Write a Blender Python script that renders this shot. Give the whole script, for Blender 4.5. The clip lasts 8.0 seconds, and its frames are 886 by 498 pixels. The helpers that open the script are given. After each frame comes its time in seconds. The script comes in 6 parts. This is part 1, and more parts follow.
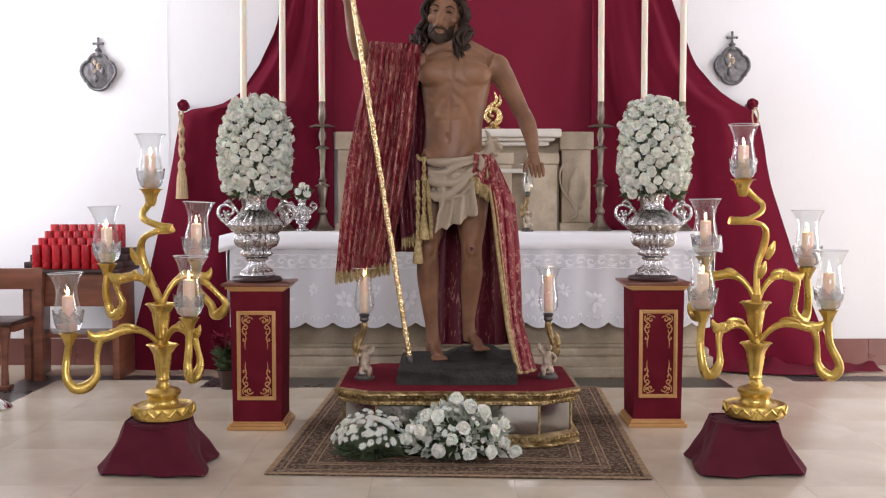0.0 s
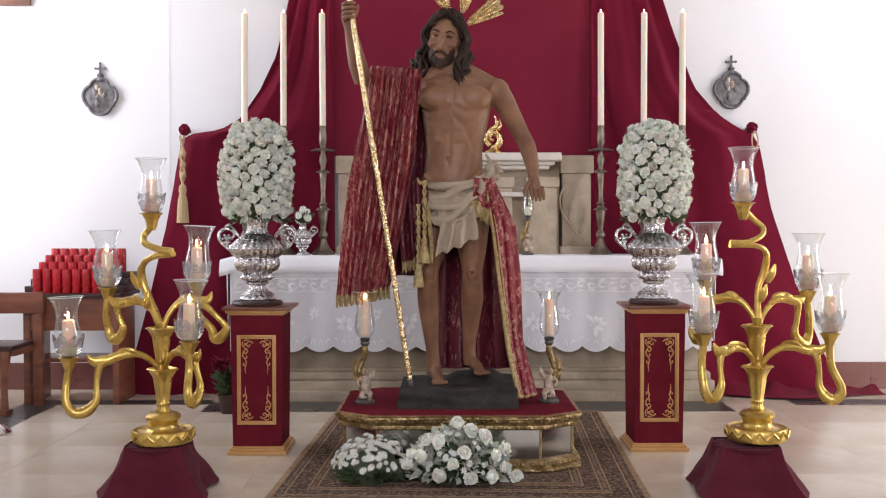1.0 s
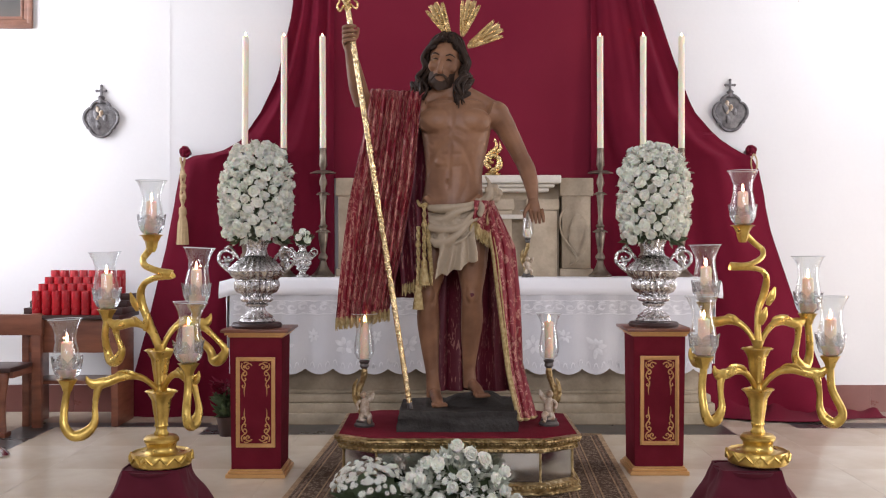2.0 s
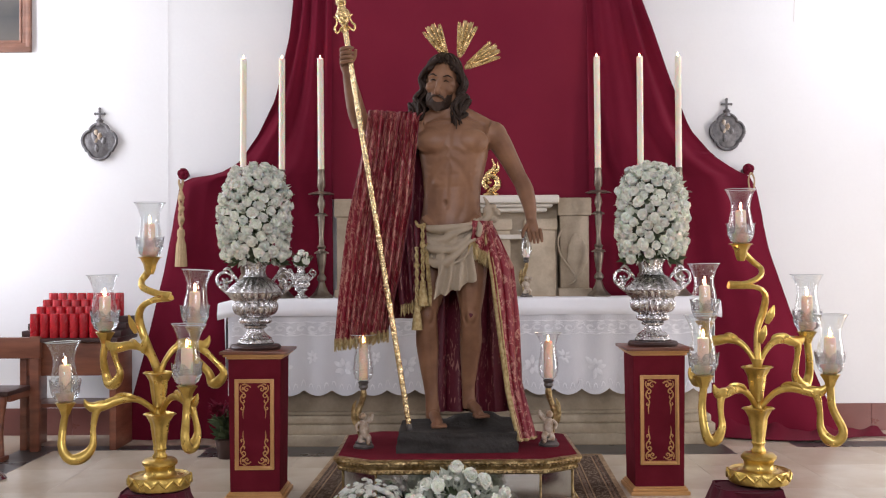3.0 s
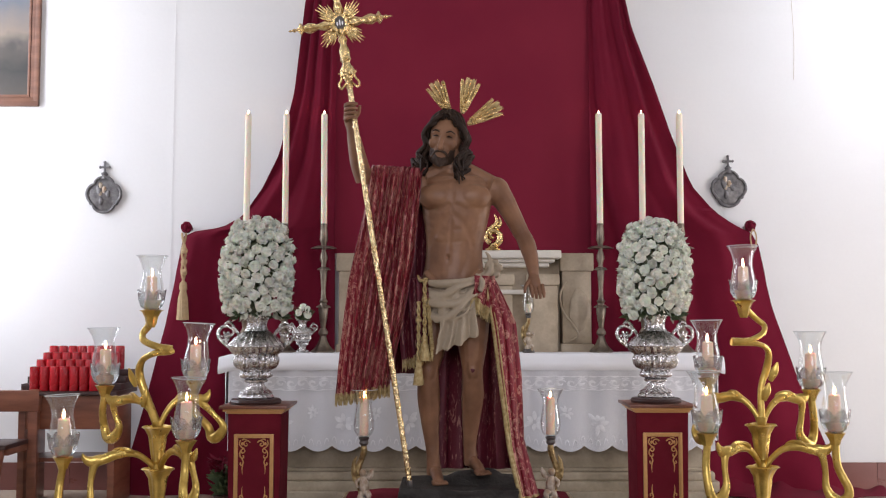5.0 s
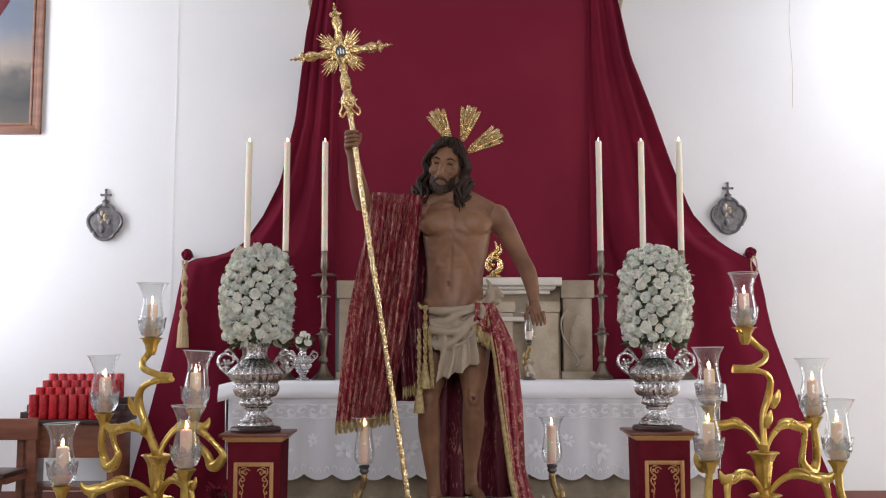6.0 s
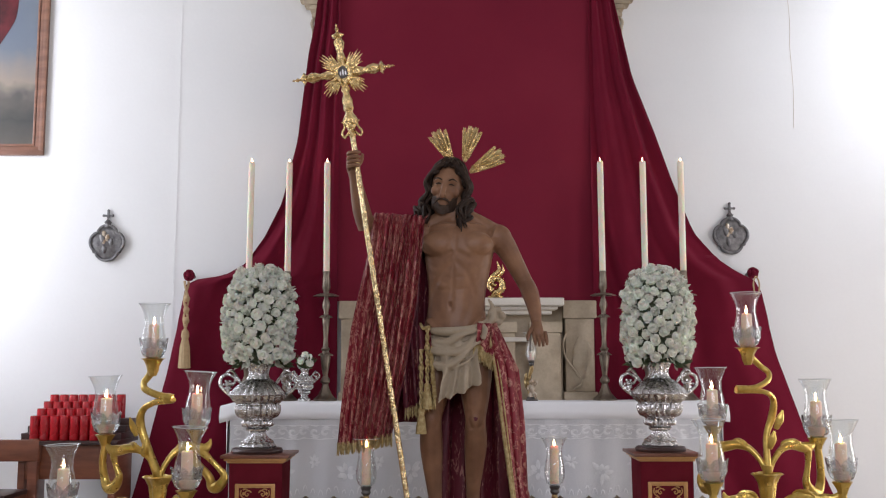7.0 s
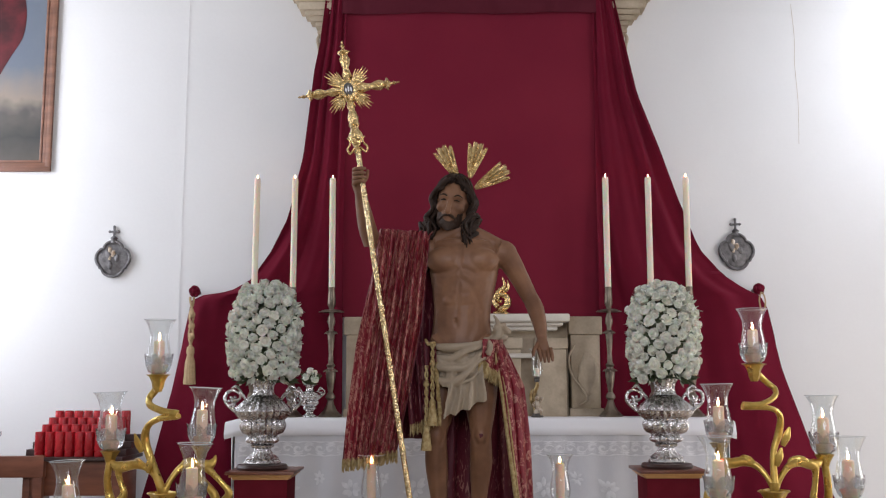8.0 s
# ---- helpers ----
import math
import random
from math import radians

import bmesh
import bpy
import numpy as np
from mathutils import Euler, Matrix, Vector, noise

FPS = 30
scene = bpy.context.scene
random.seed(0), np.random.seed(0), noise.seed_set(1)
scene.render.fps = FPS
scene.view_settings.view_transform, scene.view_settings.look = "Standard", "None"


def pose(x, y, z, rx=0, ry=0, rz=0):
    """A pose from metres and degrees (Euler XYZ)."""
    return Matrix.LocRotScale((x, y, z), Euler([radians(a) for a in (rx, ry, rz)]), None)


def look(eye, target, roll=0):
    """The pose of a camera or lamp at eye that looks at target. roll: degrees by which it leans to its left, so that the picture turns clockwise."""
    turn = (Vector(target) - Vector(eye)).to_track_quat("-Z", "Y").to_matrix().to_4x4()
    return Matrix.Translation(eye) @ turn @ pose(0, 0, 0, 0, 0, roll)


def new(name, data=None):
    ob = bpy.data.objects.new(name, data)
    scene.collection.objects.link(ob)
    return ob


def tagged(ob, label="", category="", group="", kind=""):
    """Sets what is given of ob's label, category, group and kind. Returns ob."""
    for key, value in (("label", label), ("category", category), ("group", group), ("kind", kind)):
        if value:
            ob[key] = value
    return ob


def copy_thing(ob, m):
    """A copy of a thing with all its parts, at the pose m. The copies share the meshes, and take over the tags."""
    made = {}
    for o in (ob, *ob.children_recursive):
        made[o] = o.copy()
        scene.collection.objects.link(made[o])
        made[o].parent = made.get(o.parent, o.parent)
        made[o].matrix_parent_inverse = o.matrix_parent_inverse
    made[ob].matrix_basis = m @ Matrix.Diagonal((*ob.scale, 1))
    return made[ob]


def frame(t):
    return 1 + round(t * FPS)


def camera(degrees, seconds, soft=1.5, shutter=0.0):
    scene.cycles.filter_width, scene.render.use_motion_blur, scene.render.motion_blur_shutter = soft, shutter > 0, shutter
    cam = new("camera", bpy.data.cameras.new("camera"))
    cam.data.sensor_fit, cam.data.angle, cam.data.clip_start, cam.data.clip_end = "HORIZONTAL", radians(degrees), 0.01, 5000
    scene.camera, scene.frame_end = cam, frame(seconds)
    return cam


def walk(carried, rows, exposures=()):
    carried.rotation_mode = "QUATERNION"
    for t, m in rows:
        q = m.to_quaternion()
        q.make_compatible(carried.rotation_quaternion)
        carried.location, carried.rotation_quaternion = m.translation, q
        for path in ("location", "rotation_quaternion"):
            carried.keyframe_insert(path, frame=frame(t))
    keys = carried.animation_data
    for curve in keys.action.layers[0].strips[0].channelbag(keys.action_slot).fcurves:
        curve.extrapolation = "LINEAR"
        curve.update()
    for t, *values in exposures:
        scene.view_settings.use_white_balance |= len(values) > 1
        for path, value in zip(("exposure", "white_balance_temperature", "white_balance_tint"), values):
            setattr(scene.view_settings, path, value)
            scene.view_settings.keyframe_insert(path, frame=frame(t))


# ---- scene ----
cam = camera(47.7, 8.0, soft=1.12)
EYE, TILT = 1.2, -3.0
# seconds, degrees turned up, to the left, and leaning
ROWS = [
    (0.0, 0.000, 0.011, 0.010),
    (0.5, 0.666, 0.018, -0.034),
    (1.0, 1.352, 0.043, -0.068),
    (1.5, 2.022, 0.056, 0.134),
    (3.0, 3.788, -0.064, -0.355),
    (3.5, 4.480, -0.026, -0.230),
    (4.0, 5.282, -0.015, -0.102),
    (4.5, 6.082, 0.051, 0.006),
    (6.0, 8.471, 0.080, -0.060),
    (6.5, 9.072, 0.131, -0.065),
    (7.0, 9.633, 0.193, -0.098),
    (7.5, 10.055, 0.311, -0.167),
    (8.0, 10.546, 0.498, -0.050),
]
walk(cam, [(t, pose(0, 0, EYE) @ pose(0, 0, 0, TILT) @ pose(0, 0, 0, 0, 0, yaw) @ pose(0, 0, 0, 90 + up) @ pose(0, 0, 0, 0, 0, lean))
           for t, up, yaw, lean in ROWS],
     exposures=[(0.0, 0.23, 6320, 20), (3.0, 0.08, 6290, 19), (5.0, -0.06, 6250, 18), (8.0, -0.32, 6200, 16)])

# ---- light ----
world = bpy.data.worlds.new("world")
scene.world = world
world.use_nodes = True
wn = world.node_tree
sky = wn.nodes.new("ShaderNodeTexSky")
sky.sky_type, sky.sun_disc = "NISHITA", False
sky.sun_elevation, sky.sun_rotation = radians(40), radians(70)
wn.links.new(sky.outputs[0], wn.nodes["Background"].inputs[0])
wn.nodes["Background"].inputs[1].default_value = 0.12


def area(name, at, to, w, h, watts, colour, spread=180):
    data = bpy.data.lights.new(name, "AREA")
    data.shape, data.size, data.size_y, data.energy, data.color = "RECTANGLE", w, h, watts, colour
    data.spread = radians(spread)
    ob = new(name, data)
    ob.matrix_world = look(at, to)
    return ob


# daylight in the openings of the side walls and of the nave behind
area("window_light_west", (-4.38, 6.0, 3.0), (-2.6, 7.05, 3.2), 1.2, 3.5, 108, (0.94, 0.98, 1.0), 168)
area("window_light_east", (4.38, 6.4, 3.85), (3.45, 7.1, 3.5), 0.9, 1.8, 24, (0.94, 0.98, 1.0), 85)
area("door_light_east", (4.38, 4.9, 1.1), (1.3, 6.4, 0.4), 1.1, 2.0, 54, (1.0, 0.96, 0.88))
area("window_light_nave", (0.6, -3.9, 4.0), (0.2, 7.0, 2.4), 4.0, 2.6, 218, (0.955, 0.97, 1.0))


# ---- materials ----
def surf(name, base, rough=0.6, metal=0.0, other=None, scale=6.0, fine=90.0, var=0.5, bump=0.15, grain=0.08, sheen=0.0, coat=0.0,
         trans=0.0, sub=0.0, per_object=0.0, stretch=(1, 1, 1), dist=0.004, rvar=0.12, emboss=0.0, spec=0.5):
    m = bpy.data.materials.new(name)
    m.use_nodes = True
    t, n = m.node_tree, m.node_tree.nodes
    b = n["Principled BSDF"]
    co = n.new("ShaderNodeTexCoord")
    mp = n.new("ShaderNodeMapping")
    mp.inputs["Scale"].default_value = stretch
    t.links.new(co.outputs["Object"], mp.inputs[0])
    big, small = n.new("ShaderNodeTexNoise"), n.new("ShaderNodeTexNoise")
    for x, s, d in ((big, scale, 5), (small, fine, 3)):
        x.inputs["Scale"].default_value, x.inputs["Detail"].default_value = s, d
        t.links.new(mp.outputs[0], x.inputs["Vector"])
    ramp = n.new("ShaderNodeMapRange")
    ramp.inputs[1].default_value, ramp.inputs[2].default_value = 0.35, 0.65
    t.links.new(big.outputs["Fac"], ramp.inputs[0])
    amt = n.new("ShaderNodeMath")
    amt.operation = "MULTIPLY"
    amt.inputs[1].default_value = var
    t.links.new(ramp.outputs[0], amt.inputs[0])
    mix = n.new("ShaderNodeMix")
    mix.data_type = "RGBA"
    other = other or tuple(c * 0.7 for c in base)
    mix.inputs[6].default_value, mix.inputs[7].default_value = (*base, 1), (*other, 1)
    t.links.new(amt.outputs[0], mix.inputs[0])
    hs = n.new("ShaderNodeHueSaturation")
    t.links.new(mix.outputs[2], hs.inputs["Color"])
    val = n.new("ShaderNodeMapRange")
    val.inputs[3].default_value, val.inputs[4].default_value = 1 - grain, 1 + grain
    t.links.new(small.outputs["Fac"], val.inputs[0])
    if per_object:
        info = n.new("ShaderNodeObjectInfo")
        pr = n.new("ShaderNodeMapRange")
        pr.inputs[3].default_value, pr.inputs[4].default_value = 1 - per_object, 1 + per_object
        t.links.new(info.outputs["Random"], pr.inputs[0])
        mul = n.new("ShaderNodeMath")
        mul.operation = "MULTIPLY"
        t.links.new(val.outputs[0], mul.inputs[0])
        t.links.new(pr.outputs[0], mul.inputs[1])
        t.links.new(mul.outputs[0], hs.inputs["Value"])
    else:
        t.links.new(val.outputs[0], hs.inputs["Value"])
    t.links.new(hs.outputs[0], b.inputs["Base Color"])
    rr = n.new("ShaderNodeMapRange")
    rr.inputs[3].default_value, rr.inputs[4].default_value = max(0.02, rough - rvar), min(1, rough + rvar)
    t.links.new(big.outputs["Fac"], rr.inputs[0])
    t.links.new(rr.outputs[0], b.inputs["Roughness"])
    b.inputs["Metallic"].default_value = metal
    b.inputs["Sheen Weight"].default_value = sheen
    b.inputs["Specular IOR Level"].default_value = spec
    b.inputs["Coat Weight"].default_value = coat
    b.inputs["Transmission Weight"].default_value = trans
    b.inputs["Subsurface Weight"].default_value = sub
    if sub:
        b.inputs["Subsurface Scale"].default_value = 0.01
    if bump:
        add = n.new("ShaderNodeMath")
        t.links.new(big.outputs["Fac"], add.inputs[0])
        t.links.new(small.outputs["Fac"], add.inputs[1])
        bp = n.new("ShaderNodeBump")
        bp.inputs["Strength"].default_value, bp.inputs["Distance"].default_value = bump, dist
        t.links.new(add.outputs[0], bp.inputs["Height"])
        t.links.new(bp.outputs[0], b.inputs["Normal"])
        if emboss:
            vo = n.new("ShaderNodeTexVoronoi")
            vo.feature = "SMOOTH_F1"
            vo.inputs["Scale"].default_value = emboss
            t.links.new(mp.outputs[0], vo.inputs["Vector"])
            b2 = n.new("ShaderNodeBump")
            b2.inputs["Strength"].default_value, b2.inputs["Distance"].default_value = 1.0, 0.5 / emboss
            b2.invert = True
            t.links.new(vo.outputs["Distance"], b2.inputs["Height"])
            t.links.new(bp.outputs[0], b2.inputs["Normal"])
            t.links.new(b2.outputs[0], b.inputs["Normal"])
    return m


def glow(name, colour, strength):
    m = bpy.data.materials.new(name)
    m.use_nodes = True
    b = m.node_tree.nodes["Principled BSDF"]
    b.inputs["Base Color"].default_value = (*colour, 1)
    b.inputs["Emission Color"].default_value = (*colour, 1)
    b.inputs["Emission Strength"].default_value = strength
    return m


def clear(name, tint=(0.97, 0.98, 0.98), rough=0.03):
    m = bpy.data.materials.new(name)
    m.use_nodes = True
    t, n = m.node_tree, m.node_tree.nodes
    b = n["Principled BSDF"]
    b.inputs["Roughness"].default_value, b.inputs["Base Color"].default_value = 0.04, (0.9, 0.93, 0.95, 1)
    b.inputs["Specular IOR Level"].default_value = 0.9
    tr = n.new("ShaderNodeBsdfTransparent")
    tr.inputs[0].default_value = (*tint, 1)
    lw = n.new("ShaderNodeLayerWeight")
    lw.inputs[0].default_value = 0.35
    pw = n.new("ShaderNodeMath")
    pw.operation = "MULTIPLY_ADD"
    pw.inputs[1].default_value, pw.inputs[2].default_value = 0.30, 0.03
    t.links.new(lw.outputs["Facing"], pw.inputs[0])
    mx = n.new("ShaderNodeMixShader")
    gl = n.new("ShaderNodeBsdfGlossy")
    gl.inputs["Color"].default_value = (1, 1, 1, 1)
    gl.inputs["Roughness"].default_value = rough
    t.links.new(pw.outputs[0], mx.inputs[0])
    t.links.new(tr.outputs[0], mx.inputs[1])
    t.links.new(gl.outputs[0], mx.inputs[2])
    t.links.new(mx.outputs[0], n["Material Output"].inputs[0])
    return m


def brocade(name, ground, figure, scale, rough=0.75, size=0.42, drawn=1.0, shine=0.1):
    """Woven cloth with a leafy figure in a second colour."""
    m = surf(name, ground, rough, spec=shine, var=0.3, fine=300, bump=0.2)
    t, n = m.node_tree, m.node_tree.nodes
    b = n["Principled BSDF"]
    was = b.inputs["Base Color"].links[0].from_socket
    co = n.new("ShaderNodeTexCoord")
    warp = n.new("ShaderNodeTexNoise")
    warp.inputs["Scale"].default_value = scale * 0.8
    mixv = n.new("ShaderNodeVectorMath")
    mixv.operation = "MULTIPLY_ADD"
    mixv.inputs[1].default_value = (0.12, 0.12, 0.12)
    mp = n.new("ShaderNodeMapping")
    mp.inputs["Scale"].default_value = (1, 1, drawn)
    t.links.new(co.outputs["Object"], mp.inputs[0])
    t.links.new(mp.outputs[0], warp.inputs["Vector"])
    t.links.new(warp.outputs["Color"], mixv.inputs[0])
    t.links.new(mp.outputs[0], mixv.inputs[2])
    v = n.new("ShaderNodeTexNoise")
    v.inputs["Scale"].default_value, v.inputs["Detail"].default_value, v.inputs["Distortion"].default_value = scale, 2.5, 1.2
    t.links.new(mixv.outputs[0], v.inputs["Vector"])
    w = n.new("ShaderNodeTexVoronoi")
    w.feature = "DISTANCE_TO_EDGE"
    w.inputs["Scale"].default_value = scale * 1.3
    t.links.new(mixv.outputs[0], w.inputs["Vector"])
    r = n.new("ShaderNodeMapRange")
    r.inputs[1].default_value, r.inputs[2].default_value = size, size + 0.05
    t.links.new(v.outputs["Fac"], r.inputs[0])
    r2 = n.new("ShaderNodeMapRange")
    r2.inputs[1].default_value, r2.inputs[2].default_value = 0.02, 0.06
    t.links.new(w.outputs["Distance"], r2.inputs[0])
    mu = n.new("ShaderNodeMath")
    mu.operation = "MULTIPLY"
    t.links.new(r.outputs[0], mu.inputs[0])
    t.links.new(r2.outputs[0], mu.inputs[1])
    mix = n.new("ShaderNodeMix")
    mix.data_type = "RGBA"
    mix.inputs[7].default_value = (*figure, 1)
    t.links.new(mu.outputs[0], mix.inputs[0])
    t.links.new(was, mix.inputs[6])
    t.links.new(mix.outputs[2], b.inputs["Base Color"])
    return m


PLASTER = surf("white_plaster", (0.785, 0.78, 0.772), 0.85, other=(0.735, 0.728, 0.72), scale=1.2, fine=40, bump=0.12, grain=0.015)
CEILING = surf("ceiling_plaster", (0.8, 0.79, 0.77), 0.9, scale=1, bump=0.1, grain=0.02)
MARBLE = surf("cream_marble", (0.62, 0.54, 0.43), 0.2, other=(0.50, 0.42, 0.32), scale=1.6, fine=9, var=0.9, bump=0.02, grain=0.1, per_object=0.025, rvar=0.07)
BLACKSTONE = surf("black_marble", (0.045, 0.042, 0.04), 0.3, other=(0.085, 0.08, 0.075), scale=5, bump=0.02, spec=0.3)
GROUT = surf("grout", (0.56, 0.48, 0.39), 0.8)
SKIRT = surf("maroon_tile", (0.22, 0.085, 0.07), 0.3, other=(0.15, 0.05, 0.042), scale=5, bump=0.03, per_object=0.1)
STONE = surf("pale_limestone", (0.56, 0.47, 0.35), 0.75, other=(0.30, 0.235, 0.155), scale=3.2, fine=50, var=0.85, bump=0.4, grain=0.14)
# stained, and darker than STONE for the shade below the altar lace
ALTARSTONE = surf("shaded_stained_limestone", (0.44, 0.365, 0.265), 0.75, other=(0.19, 0.15, 0.10), scale=3.5, fine=50, var=0.9, bump=0.4, grain=0.14)
WHITESTONE = surf("white_marble", (0.72, 0.68, 0.60), 0.4, other=(0.58, 0.53, 0.45), scale=5, bump=0.1)
CRIMSON = surf("crimson_cloth", (0.150, 0.005, 0.021), 0.85, other=(0.100, 0.003, 0.014), scale=2.5, fine=350, bump=0.1, grain=0.12, sheen=0.03, spec=0.15)
BACKCLOTH = surf("flat_crimson_cloth", (0.196, 0.015, 0.034), 0.92, other=(0.158, 0.010, 0.028), scale=1.5, fine=400, bump=0.12, grain=0.1, sheen=0.03, spec=0.15)
MAROON = surf("maroon_cloth", (0.105, 0.014, 0.026), 0.9, other=(0.08, 0.009, 0.018), scale=4, fine=300, bump=0.12, sheen=0.05, spec=0.12)
VELVET = surf("red_velvet", (0.158, 0.014, 0.025), 0.85, other=(0.105, 0.008, 0.016), scale=9, fine=260, bump=0.15, grain=0.15, sheen=0.0, spec=0.06)
LINEN = surf("white_linen", (0.84, 0.84, 0.86), 0.9, other=(0.78, 0.78, 0.80), scale=3, fine=420, bump=0.15, grain=0.04)
LACE = surf("grey_white_lace", (0.68, 0.68, 0.70), 0.9, other=(0.61, 0.61, 0.64), scale=5, fine=500, bump=0.3, grain=0.12)
STITCH = surf("white_embroidery", (0.86, 0.86, 0.88), 0.85, scale=20, fine=500, bump=0.4, grain=0.1)
GOLD = surf("gilded_wood", (0.70, 0.50, 0.14), 0.30, 0.88, other=(0.42, 0.27, 0.06), scale=16, fine=90, var=0.8, bump=0.3, grain=0.14, dist=0.004)
BRIGHTGOLD = surf("polished_gold", (0.90, 0.69, 0.36), 0.2, 1.0, other=(0.46, 0.31, 0.11), scale=60, fine=220, var=0.9, bump=0.5, grain=0.25, emboss=85)
FOIL = surf("crinkled_gold_foil", (0.95, 0.78, 0.48), 0.16, 1.0, other=(0.6, 0.42, 0.18), scale=60, fine=200, var=0.9, bump=0.6, grain=0.2, emboss=95)
OLDGOLD = surf("antique_gold", (0.52, 0.39, 0.19), 0.4, 0.75, other=(0.2, 0.12, 0.04), scale=22, fine=110, var=0.9, bump=0.5, grain=0.2, emboss=60)
FRAMEGOLD = surf("gold_painted_wood", (0.60, 0.34, 0.13), 0.45, 0.35, other=(0.48, 0.25, 0.08), scale=10, fine=90, bump=0.1)
SILVER = surf("embossed_silver", (0.88, 0.87, 0.87), 0.17, 1.0, other=(0.36, 0.35, 0.34), scale=60, fine=150, var=1.0, bump=0.35, grain=0.15, dist=0.002, emboss=190)
PEWTER = surf("dull_bronze", (0.26, 0.22, 0.17), 0.42, 0.8, other=(0.13, 0.10, 0.075), scale=16, fine=90, var=0.8, bump=0.3)
PLAQUE = surf("tarnished_silver_relief", (0.20, 0.19, 0.19), 0.5, 0.4, other=(0.10, 0.095, 0.095), scale=30, fine=110, var=0.9, bump=0.5)
MOSS = surf("dusty_green_foam", (0.20, 0.225, 0.15), 0.9, other=(0.09, 0.11, 0.06), scale=40, fine=150, var=0.9, bump=0.6, spec=0.1)
IRON = surf("dark_wrought_metal", (0.11, 0.10, 0.095), 0.5, 0.6, other=(0.22, 0.2, 0.18), scale=30, bump=0.5)
MIRROR = surf("mirror_panel", (0.52, 0.52, 0.50), 0.13, 1.0, other=(0.36, 0.35, 0.33), scale=8, fine=30, bump=0.02, grain=0.04, rvar=0.04)
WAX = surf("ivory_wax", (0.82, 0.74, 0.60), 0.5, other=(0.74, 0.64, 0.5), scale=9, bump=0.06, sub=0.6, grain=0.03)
# same wax tinted warmer: the flame's glow is put into the colour
GLOWWAX = surf("flame_glow_wax", (0.86, 0.66, 0.50), 0.5, other=(0.80, 0.56, 0.42), scale=9, bump=0.06, sub=0.8, grain=0.03)
GLASS = clear("clear_glass")
FROST = surf("engraved_glass", (0.93, 0.94, 0.95), 0.07, other=(0.74, 0.75, 0.76), scale=45, fine=150, var=0.7, bump=0.35, trans=0.95, emboss=45)
RIM = surf("glass_rim", (0.9, 0.92, 0.93), 0.1, bump=0.0, trans=0.3)
FLAME = glow("candle_flame", (1.0, 0.60, 0.26), 80.0)
BLACK = surf("black_wick", (0.02, 0.02, 0.02), 0.9)
WOOD = surf("red_brown_wood", (0.235, 0.082, 0.042), 0.38, other=(0.125, 0.038, 0.02), scale=4, fine=60, var=0.8, bump=0.1, stretch=(1, 1, 5), coat=0.2)
DARKWOOD = surf("dark_wood", (0.05, 0.02, 0.016), 0.4, other=(0.03, 0.012, 0.01), scale=5, bump=0.1)
REDGLASS = surf("red_votive_plastic", (0.50, 0.012, 0.02), 0.28, other=(0.42, 0.008, 0.014), scale=8, bump=0.02, per_object=0.15, trans=0.15)
PETAL = surf("white_petal", (0.88, 0.87, 0.79), 0.8, other=(0.76, 0.77, 0.64), scale=30, fine=160, var=0.8, bump=0.1, per_object=0.1, sub=0.15, spec=0.25)
LEAF = surf("grey_green_leaf", (0.085, 0.115, 0.055), 0.6, spec=0.2, other=(0.04, 0.06, 0.028), scale=20, bump=0.2, per_object=0.2)
PALELEAF = surf("silver_green_leaf", (0.64, 0.66, 0.56), 0.7, spec=0.2, other=(0.42, 0.46, 0.36), scale=20, bump=0.2, per_object=0.15)
SKIN = surf("painted_wood_flesh", (0.28, 0.142, 0.076), 0.45, spec=0.35, other=(0.145, 0.066, 0.036), scale=7, fine=40, var=0.7, bump=0.08, grain=0.06)
BEARD = surf("brown_carved_beard", (0.060, 0.034, 0.022), 0.55, spec=0.3, other=(0.035, 0.02, 0.013), scale=40, fine=160, bump=0.6, stretch=(1, 1, 0.4))
HAIR = surf("dark_carved_hair", (0.022, 0.012, 0.008), 0.55, spec=0.2, other=(0.055, 0.032, 0.021), scale=30, fine=120, bump=0.6, stretch=(1, 1, 0.3))
CARVED = surf("ivory_carved_cloth", (0.38, 0.305, 0.215), 0.6, other=(0.29, 0.235, 0.165), scale=8, fine=60, bump=0.15)
ROCK = surf("black_painted_rock", (0.030, 0.027, 0.024), 0.7, spec=0.15, other=(0.065, 0.06, 0.055), scale=10, fine=60, var=0.8, bump=0.7, dist=0.01)
CAPE = brocade("crimson_gold_brocade", (0.225, 0.014, 0.026), (0.47, 0.21, 0.165), 34, rough=0.45, size=0.50, drawn=0.4, shine=0.4)
ORPHREY = brocade("flowered_crimson_brocade", (0.20, 0.012, 0.023), (0.43, 0.20, 0.155), 24, rough=0.5, size=0.515, drawn=0.85, shine=0.3)
LINING = brocade("maroon_brocade", (0.10, 0.008, 0.018), (0.33, 0.15, 0.12), 38, rough=0.5, size=0.585, drawn=0.2, shine=0.4)
FRINGE = surf("gold_fringe", (0.50, 0.39, 0.19), 0.6, 0.25, other=(0.3, 0.2, 0.07), scale=60, fine=200, var=0.9, bump=0.6)
TASSEL = surf("beige_rope", (0.50, 0.36, 0.20), 0.8, other=(0.36, 0.25, 0.13), scale=40, fine=200, bump=0.5)
CHERUB = surf("cream_painted_cherub", (0.60, 0.52, 0.42), 0.45, other=(0.25, 0.15, 0.07), scale=30, fine=90, var=0.9, bump=0.5)
CHROME = surf("chrome", (0.75, 0.75, 0.75), 0.12, 1.0, bump=0.0)


